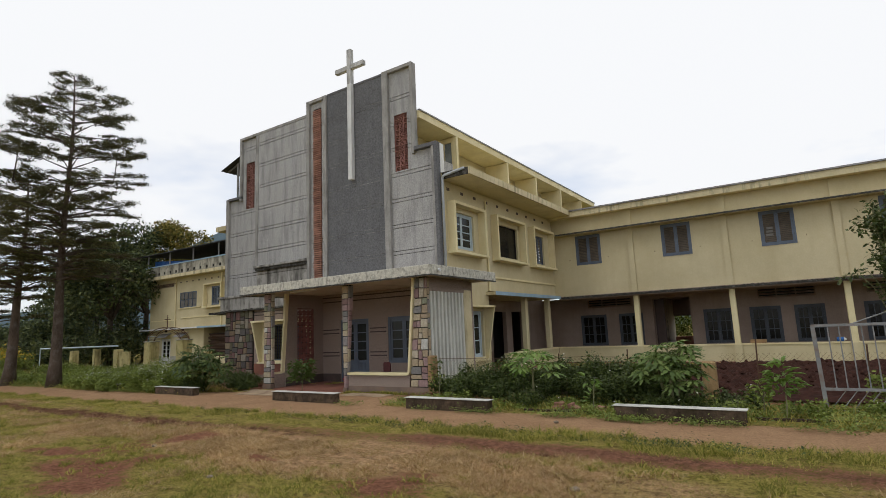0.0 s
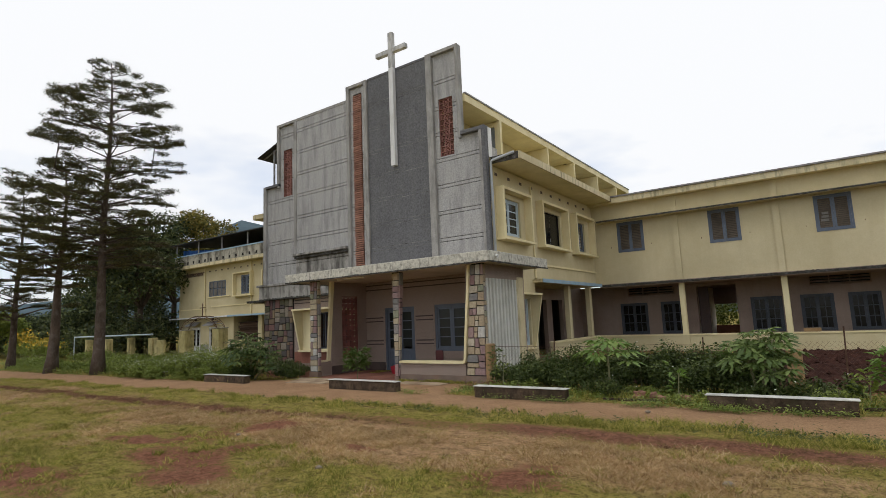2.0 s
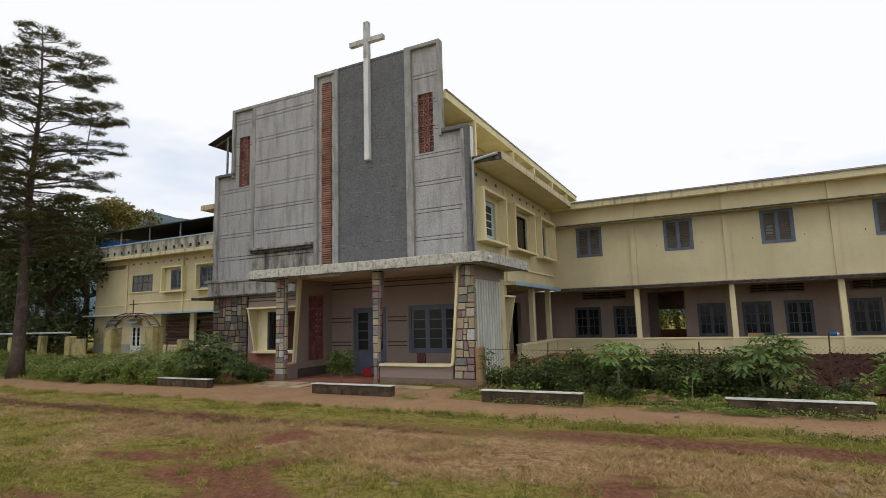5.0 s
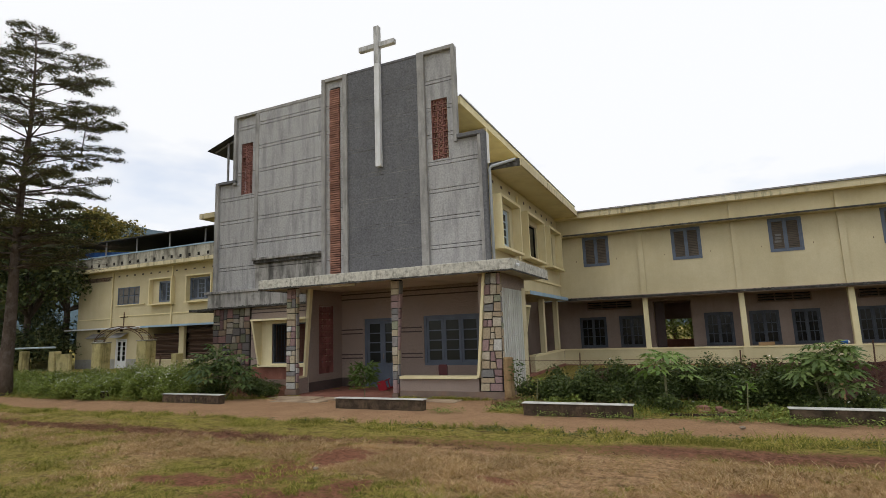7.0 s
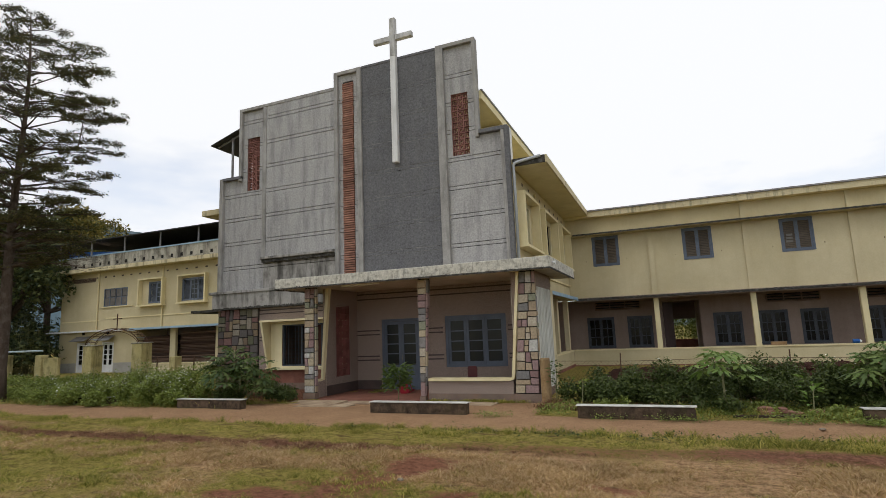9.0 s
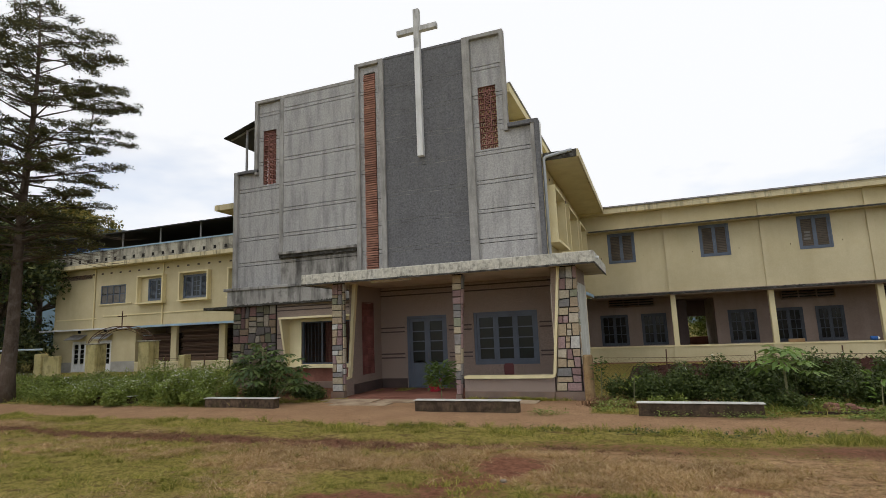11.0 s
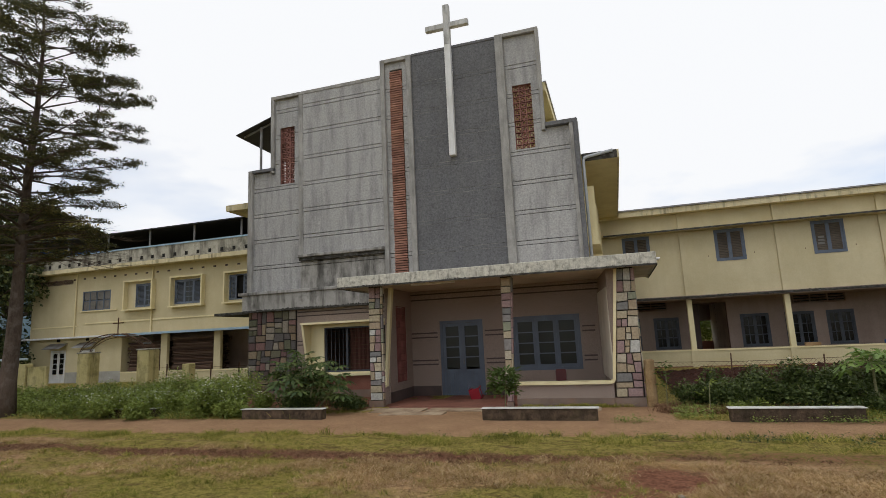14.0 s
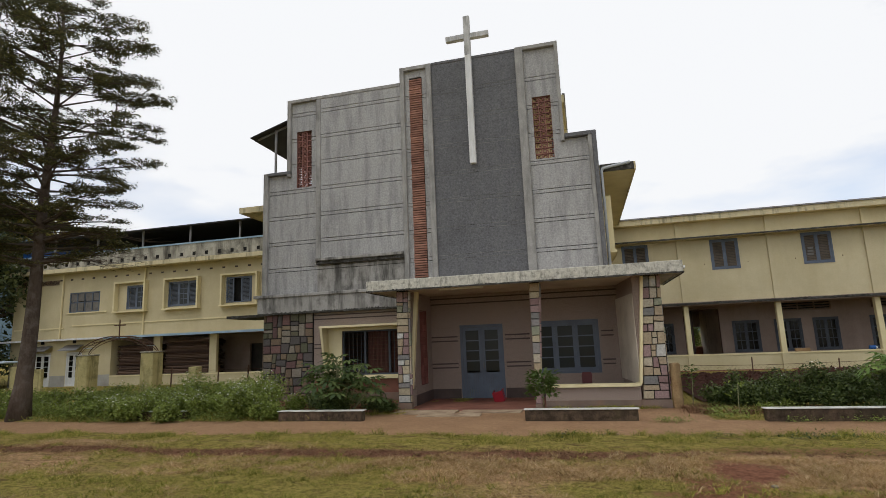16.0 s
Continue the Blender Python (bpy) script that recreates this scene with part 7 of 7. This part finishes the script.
for x, y, h in ((-7.4, 11.35, 0.45), (-4.6, 11.2, 0.4), (-5.3, 10.9, 0.3), (-3.5, 10.75, 0.35), (-6.7, 10.75, 0.28), (-1.5, 11.2, 0.45), (-0.2, 11.4, 0.45), (0.9, 11.6, 0.5), (2.2, 11.8, 0.5), (-8.5, 11.6, 0.22)):
    shrub(x, y, 0.55, 0.35, h, 700, LEAF_SHRUB, "small weed clump on the verge", (0.04, 0.09), 2, "verge weeds")
shrub(2.6, 14.2, 1.1, 0.9, 3.0, 4200, LEAF_HEDGE, "tall leafy bush beside the steel gate", (0.07, 0.14))
for x, y in ((-2.0, 11.0), (-2.6, 11.1), (-5.2, 10.95), (-1.2, 11.9)):
    shrub(x, y, 0.55, 0.4, 0.6, 1300, LEAF_HEDGE, "dark weeds round a papaya stem", (0.045, 0.09), 2, "weeds round the papayas")
shrub(1.4, 13.1, 0.7, 0.4, 0.9, 1100, LEAF_SHRUB, "weeds grown through the gate", (0.05, 0.11))


def sprig(x, y, h, n, mat, label, leaf=(0.13, 0.2), spread=0.28, low=0.25):
    """A young plant: one stem with large single leaves."""
    s = thing("young_plant", label, "plant", (x, y, GZ), group="young plants")
    part("stem", tube([(x, y, GZ - 0.12), (x + 0.02, y, h * 0.5), (x + 0.05, y + 0.02, h * 0.92)], [0.014, 0.011, 0.006], seg=6), STEM, s)
    for k in range(n):
        t = random.uniform(low, 1.0)
        a = k * 2.4
        ln = random.uniform(*leaf)
        bm = bmesh.new()
        pts = [(0, 0, 0), (ln * 0.3, 0.2 * ln, 0.02), (ln * 0.7, 0.17 * ln, 0.0), (ln, 0, -0.03), (ln * 0.7, -0.17 * ln, 0.0), (ln * 0.3, -0.2 * ln, 0.02)]
        vv = [bm.verts.new(p) for p in pts]
        mid = [bm.verts.new((ln * q, 0, -0.012)) for q in (0.3, 0.7)]
        bm.faces.new((vv[0], mid[0], vv[1]))
        bm.faces.new((vv[1], mid[0], mid[1], vv[2]))
        bm.faces.new((vv[2], mid[1], vv[3]))
        bm.faces.new((vv[0], vv[5], mid[0]))
        bm.faces.new((vv[5], vv[4], mid[1], mid[0]))
        bm.faces.new((vv[4], vv[3], mid[1]))
        r = spread * random.uniform(0.1, 0.8) * (1.0 if low < 0.5 else math.sin(math.pi * (0.15 + 0.8 * (t - low) / (1 - low))) * 1.2)
        M = Matrix.Translation((x + math.cos(a) * r, y + math.sin(a) * r, GZ + h * t)) @ Matrix.Rotation(a, 4, "Z") @ Matrix.Rotation(-random.uniform(-0.3, 0.9), 4, "Y")
        part("leaf", bm, mat, s, m=M)


sprig(-12.24, 10.85, 0.98, 330, LEAF_GLOSSY, "small round glossy shrub behind a bench", (0.11, 0.18), 0.44, 0.45)
sprig(-3.7, 10.75, 0.75, 18, LEAF_BRIGHT, "young plant with bright green leaves")
sprig(-0.45, 10.95, 0.95, 90, LEAF_BRIGHT, "young plant with bright green leaves", (0.13, 0.2), 0.3, 0.4)
sprig(-0.8, 11.15, 0.55, 40, LEAF_SHRUB, "young plant with long green leaves", (0.1, 0.17), 0.26)
sprig(-8.72, 12.55, 0.95, 46, LEAF_GLOSSY, "dark creeper grown up beside the ochre post", (0.08, 0.14), 0.2)
sprig(-7.95, 11.55, 0.75, 14, LEAF_SHRUB, "thin sapling by the ochre post", (0.08, 0.13), 0.3)


def papaya_leaf(scale, seed):
    """A deeply lobed leaf, its stalk at the origin, lying level."""
    rnd = random.Random(seed)
    bm = bmesh.new()
    for k in range(9):
        a = radians(-150 + 300 * k / 8)
        ln = scale * (0.58 + 0.42 * math.cos(a * 0.5)) * rnd.uniform(0.9, 1.1)
        w = ln * 0.09
        d, s = Vector((math.cos(a), math.sin(a), 0)), Vector((-math.sin(a), math.cos(a), 0))
        dz = -0.14 * ln
        o = bm.verts.new((0, 0, 0))
        m1 = bm.verts.new(d * ln * 0.55 + Vector((0, 0, 0.01)))
        tip = bm.verts.new(d * ln + Vector((0, 0, dz)))
        for sg in (1, -1):
            p1 = bm.verts.new(d * ln * 0.4 + s * w * sg * 0.8 + Vector((0, 0, 0.03)))
            p2 = bm.verts.new(d * ln * 0.66 + s * w * sg * 1.7 + Vector((0, 0, dz * 0.3 + 0.015)))
            p3 = bm.verts.new(d * ln * 0.72 + s * w * sg * 0.7 + Vector((0, 0, dz * 0.35)))
            p4 = bm.verts.new(d * ln * 0.88 + s * w * sg * 0.85 + Vector((0, 0, dz * 0.7)))
            bm.faces.new((o, m1, p1))
            bm.faces.new((p1, m1, p2))
            bm.faces.new((m1, p3, p2))
            bm.faces.new((m1, p4, p3))
            bm.faces.new((m1, tip, p4))
    return bm


def papaya_meshes(mat, k=1.0):
    out = []
    for sd, sc in ((1, 0.34), (2, 0.27), (3, 0.39)):
        bm = papaya_leaf(sc * k, sd)
        me = bpy.data.meshes.new("leaf")
        bm.to_mesh(me)
        bm.free()
        me.materials.append(mat)
        out.append(me)
    return out


LEAF_MID = palette("light_papaya_leaf", [(0.07, 0.11, 0.03), (0.12, 0.18, 0.045), (0.19, 0.25, 0.075)], 0.55, True, 0, 3.0, 0.15, 0.3)
PAPAYA_DARK, PAPAYA_PALE, PAPAYA_MIXED = papaya_meshes(LEAF_PAPAYA), papaya_meshes(LEAF_BRIGHT), papaya_meshes(LEAF_MID, 0.82)


def papaya(x, y, stems, n, label, seed, spread=0.6, leaves=PAPAYA_DARK, low=0.55):
    """stems: (dx, dy, height) of each stem; n leaves on each, spread like an umbrella."""
    rnd = random.Random(seed)
    p = thing("papaya_plant", label, "plant", (x, y, GZ), group="papaya plants")
    for dx, dy, h in stems:
        part("stem", tube([(x + dx * 0.2, y + dy * 0.2, GZ - 0.12), (x + dx * 0.7, y + dy * 0.7, h * 0.5), (x + dx, y + dy, h * 0.93)], [0.03, 0.024, 0.015], seg=7), STEM, p, smooth=True)
        for k in range(n):
            f = (k + 0.5) / n
            a = k * 2.4 + rnd.uniform(-0.3, 0.3)
            g = low + (1 - low) * f
            o = Vector((x + dx * g, y + dy * g, h * g * 0.93))
            r = spread * rnd.uniform(0.65, 1.0) * (1.0 - 0.75 * f * f)
            e = o + Vector((math.cos(a) * r, math.sin(a) * r, r * (-0.15 + 0.55 * f) + rnd.uniform(-0.04, 0.05)))
            part("petiole", tube([o, o.lerp(e, 0.5) + Vector((0, 0, 0.05)), e], [0.008, 0.006, 0.005], seg=4), STEM, p)
            ob = new("leaf", leaves[rnd.randint(0, 2)])
            ob.parent = p
            ORIGIN[ob] = ORIGIN[p]
            ob.matrix_local = Matrix.Translation(e - ORIGIN[p]) @ Matrix.Rotation(a, 4, "Z") @ Matrix.Rotation(rnd.uniform(0.05, 0.6) - 0.35 * f, 4, "Y") @ Matrix.Rotation(rnd.uniform(-0.35, 0.35), 4, "X")


papaya(-17.55, 11.0, [(0.0, 0.0, 1.72), (-0.6, 0.1, 1.42), (0.62, 0.1, 1.42), (-0.35, -0.1, 1.12), (0.4, -0.1, 1.1), (-0.05, 0.2, 1.5), (0.85, 0.3, 1.0)], 13, "bushy papaya plant with dark lobed leaves behind a bench", 4, 0.64, low=0.6)
papaya(-2.3, 11.2, [(0.0, 0.0, 1.45), (0.22, 0.1, 1.3), (-0.25, 0.05, 1.22), (0.05, -0.15, 1.0)], 20, "papaya plant with drooping lobed leaves behind a bench", 6, 0.5, PAPAYA_MIXED, low=0.66)
papaya(-5.1, 11.05, [(0.0, 0.0, 1.3)], 16, "thin papaya plant with pale lobed leaves", 9, 0.55, PAPAYA_PALE, low=0.72)


def arching_bush(x, y, n, label, seed):
    """Long bowed twigs lined with leaves."""
    rnd = random.Random(seed)
    s = thing("shrub", label, "shrub", (x, y, GZ))
    twigs, cs = bmesh.new(), []
    for k in range(n):
        a = rnd.uniform(0, math.tau)
        r, top = rnd.uniform(0.3, 1.15), rnd.uniform(2.2, 3.75)
        pts = []
        for q in range(8):
            t = q / 7
            pts.append((x + math.cos(a) * r * t ** 1.8, y + math.sin(a) * r * 0.7 * t ** 1.8, GZ - 0.1 + (top + 0.25) * math.sin(t * 1.9) / 0.95 * (1 if t < 0.8 else 0.99)))
        tube(pts, [0.022 * (1 - 0.85 * q / 7) for q in range(8)], twigs, seg=4)
        for q in range(64):
            t = rnd.uniform(0.25, 1.0) * 6.99
            i = int(t)
            c = Vector(pts[i]).lerp(Vector(pts[i + 1]), t - i)
            cs.append(tuple(c + Vector((rnd.gauss(0, 0.05), rnd.gauss(0, 0.05), rnd.gauss(0, 0.04)))))
    part("stem", twigs, STEM, s)["kind"] = "stuff"
    v, f = leaf_cloud(np.array(cs), (0.07, 0.15), 0.4, 0.5, 0.25)
    quads(v, f, "foliage", LEAF_HEDGE, s, kind="stuff")


arching_bush(1.55, 13.6, 56, "tall bush with bowed leafy twigs beside the steel gate", 3)


# ---- grass, last ----
def blades(p, h, w, bend, low=False):
    n = len(p)
    a = rng.random(n) * math.tau
    s = np.stack([np.cos(a), np.sin(a), np.zeros(n)], axis=1) * w[:, None]
    b = rng.random(n) * math.tau
    k = np.stack([np.cos(b), np.sin(b), np.zeros(n)], axis=1) * (bend * h)[:, None]
    up = np.stack([np.zeros(n), np.zeros(n), h], axis=1)
    if low:
        v = np.stack([p - s, p + s, p + up * 0.9 + k + s * 0.2, p + up * 0.9 + k - s * 0.2], axis=1).reshape(-1, 3)
        return v, np.arange(4 * n).reshape(n, 4), np.zeros((0, 3), int)
    v = np.stack([p - s, p + s, p + up * 0.6 + k * 0.35 + s * 0.7, p + up * 0.6 + k * 0.35 - s * 0.7, p + up * 0.9 + k], axis=1).reshape(-1, 3)
    i = np.arange(n)[:, None] * 5
    return v, (i + np.array([[0, 1, 2, 3]])), (i + np.array([[3, 2, 4]]))


def lay_grass(name, mat, label, count, area, keep, hgt, width, bend, tuft=1):
    pos, hh = [], []
    while len(pos) < count:
        x, y = random.uniform(area[0], area[1]), area[2] + (area[3] - area[2]) * random.random() ** 1.15
        d = keep(x, y)
        if random.random() > d:
            continue
        for _ in range(tuft):
            px, py = x + random.gauss(0, 0.035), y + random.gauss(0, 0.035)
            pos.append((px, py, GZ + fall(py) + bump_at(px, py) - 0.012))
            hh.append(random.uniform(*hgt) * (0.6 + 0.4 * d))
    p, h = np.array(pos), np.array(hh)
    v, q, t = blades(p, h, width * (0.7 + 0.6 * rng.random(len(p))), bend * (0.4 + rng.random(len(p))), True)
    me = bpy.data.meshes.new(name)
    me.from_pydata(v.tolist(), [], q.tolist() + t.tolist())
    tagged(link_mesh(name, me, mat, None), label, "grass", kind="stuff")


def bare(x, y):
    return max(path_mask(x, y), soil_mask(x, y) * 1.2)


def clump(x, y):
    return clamp(0.45 + 2.4 * noise.noise((x * 2.3, y * 3.2, 50.0)))


def tall_patch(x, y):
    return clamp(0.5 + 1.6 * noise.noise((x * 0.45, y * 0.8, 12.0)))


lay_grass("dry_grass", GRASS_D, "long dry straw-coloured grass", 190000, (-30, 6.5, 0.6, 7.6), lambda x, y: clamp((dry_mask(x, y) * 1.3 - 0.1) * (0.35 + tall_patch(x, y)) * (0.12 + clump(x, y)) * (1 - bare(x, y)) * (1 - 0.97 * mulch_mask(x, y))), (0.02, 0.08), 0.0036, 1.8, 5)
lay_grass("green_grass", GRASS_G, "short green grass", 205000, (-30, 6.5, 0.6, 8.5), lambda x, y: clamp((1.25 - dry_mask(x, y)) * (0.2 + clump(x, y)) * (1 - bare(x, y)) * (1 - 0.97 * mulch_mask(x, y))), (0.015, 0.055), 0.0044, 1.3, 5)
lay_grass("verge_grass", GRASS_G, "tufted green grass along the path", 22000, (-30, 7.0, 7.25, 8.45), lambda x, y: clamp((0.35 + noise.noise((x * 0.9, y * 2, 3)) * 1.3) * (1 - 0.9 * path_mask(x, y))), (0.03, 0.15), 0.006, 0.9, 8)
lay_grass("dead_weeds", LITTER, "dark dead weeds raked along the rut", 15000, (-26, 6.5, 5.2, 7.7), lambda x, y: clamp(mulch_mask(x, y) * 0.9), (0.015, 0.06), 0.007, 1.6, 3)
lay_grass("verge_weeds", GRASS_G, "grass at the back of the path", 9000, (-34, 6.5, 10.1, 12.4), lambda x, y: clamp((0.5 + noise.noise((x * 0.9, y * 2, 3))) * (1 - path_mask(x, y)) * (0 if -16 < x < -8.9 else 1)), (0.06, 0.26), 0.008, 0.8, 6)


def lay_tufts(name, mat, label, count, area, keep, hgt, width, bend):
    """Separate drooping tufts of thirty or so blades."""
    pos, hh = [], []
    k = 0
    while k < count:
        x, y = random.uniform(area[0], area[1]), random.uniform(area[2], area[3])
        if random.random() > keep(x, y):
            continue
        k += 1
        top, wide = random.uniform(*hgt), random.uniform(0.03, 0.09)
        for _ in range(random.randint(22, 46)):
            px, py = x + random.gauss(0, wide), y + random.gauss(0, wide * 0.8)
            pos.append((px, py, GZ + fall(py) + bump_at(px, py) - 0.012))
            hh.append(top * random.uniform(0.45, 1.05))
    p, h = np.array(pos), np.array(hh)
    v, q, t = blades(p, h, width * (0.7 + 0.6 * rng.random(len(p))), bend * (0.3 + rng.random(len(p))))
    me = bpy.data.meshes.new(name)
    me.from_pydata(v.tolist(), [], q.tolist() + t.tolist())
    tagged(link_mesh(name, me, mat, None), label, "grass", kind="stuff")


lay_tufts("straw_tufts", GRASS_D, "drooping tufts of pale dry straw", 2600, (-28, 6.5, 2.0, 7.6), lambda x, y: clamp((dry_mask(x, y) - 0.1) * tall_patch(x, y) * (1 - bare(x, y)) * (1 - 0.95 * mulch_mask(x, y))), (0.035, 0.12), 0.0044, 2.0)
lay_tufts("green_tufts", GRASS_G, "tufts of longer green grass", 2000, (-28, 6.5, 2.0, 8.5), lambda x, y: clamp((1.1 - dry_mask(x, y)) * (0.3 + tall_patch(x, y)) * (1 - path_mask(x, y)) * 0.8 * (1 - 0.95 * mulch_mask(x, y))), (0.03, 0.12), 0.005, 1.5)
lay_tufts("verge_tufts", GRASS_G, "ragged weedy tufts at the edge of the path", 620, (-26, 7.0, 7.5, 8.35), lambda x, y: clamp((0.1 + 0.45 * clamp((x + 14) / 10) + noise.noise((x * 0.9, y * 2, 3)) * 1.4) * (1 - 0.8 * path_mask(x, y))), (0.06, 0.2), 0.0055, 1.1)
lay_tufts("rut_litter", LITTER, "raked dead weeds along the rut", 600, (-26, 6.5, 5.2, 7.6), lambda x, y: clamp(mulch_mask(x, y) * 0.9), (0.02, 0.07), 0.0055, 2.2)


def ground_weeds(name, mat, label, count, area, keep, leaf, top):
    """Low broad-leaved weeds hugging the ground."""
    pos = []
    while len(pos) < count:
        x, y = random.uniform(area[0], area[1]), random.uniform(area[2], area[3])
        if random.random() > keep(x, y):
            continue
        for _ in range(8):
            px, py = x + random.gauss(0, 0.07), y + random.gauss(0, 0.05)
            pos.append((px, py, GZ + fall(py) + abs(random.gauss(0, top))))
    v, f = leaf_cloud(np.array(pos), leaf, 0.6, 0.55)
    me = bpy.data.meshes.new(name)
    me.from_pydata(v.tolist(), [], f.tolist())
    tagged(link_mesh(name, me, mat, None), label, "weeds", kind="stuff")


def patchy(x, y):
    return clamp(0.35 + 1.5 * noise.noise((x * 1.1, y * 1.6, 40.0)))


ground_weeds("bank_weeds", LEAF_SHRUB, "low leafy weeds between and behind the benches", 19000, (-8.9, 4.0, 10.15, 13.0), lambda x, y: patchy(x, y) * (0 if path_mask(x, y) > 0.5 else 1), (0.03, 0.075), 0.07)
ground_weeds("thicket_weeds", LEAF_SHRUB, "low weeds spilling from the thicket over the path edge", 9000, (-40, -18.8, 9.95, 11.2), lambda x, y: patchy(x, y), (0.04, 0.09), 0.1)
ground_weeds("path_edge_weeds", LEAF_HEDGE, "small dark weeds along the near edge of the path", 4200, (-18, 6.5, 7.7, 8.35), lambda x, y: clamp(patchy(x, y) * (0.15 + clamp((x + 13) / 9)) * (1 - path_mask(x, y))), (0.025, 0.06), 0.06)
ground_weeds("bench_weeds", LEAF_SHRUB, "small weeds at the foot of the benches", 3600, (-13.0, 0.5, 9.72, 10.12), lambda x, y: clamp(-0.15 + 1.6 * noise.noise((x * 0.9, 3.0, 60.0)) + 0.5 * clamp((x + 7.5) / 2)) * (0.4 + 0.6 * clamp((y - 9.75) / 0.2)), (0.025, 0.06), 0.05)
lay_tufts("dead_brush", LITTER, "heap of dry brush and dead stems by the ochre post", 170, (-9.0, -6.2, 10.9, 12.6), lambda x, y: 0.8, (0.05, 0.22), 0.006, 1.6)
lay_tufts("porch_weeds", GRASS_G, "weeds at the foot of the porch wall", 60, (-12.2, -9.2, 12.45, 12.8), lambda x, y: patchy(x, y), (0.04, 0.14), 0.007, 0.9)
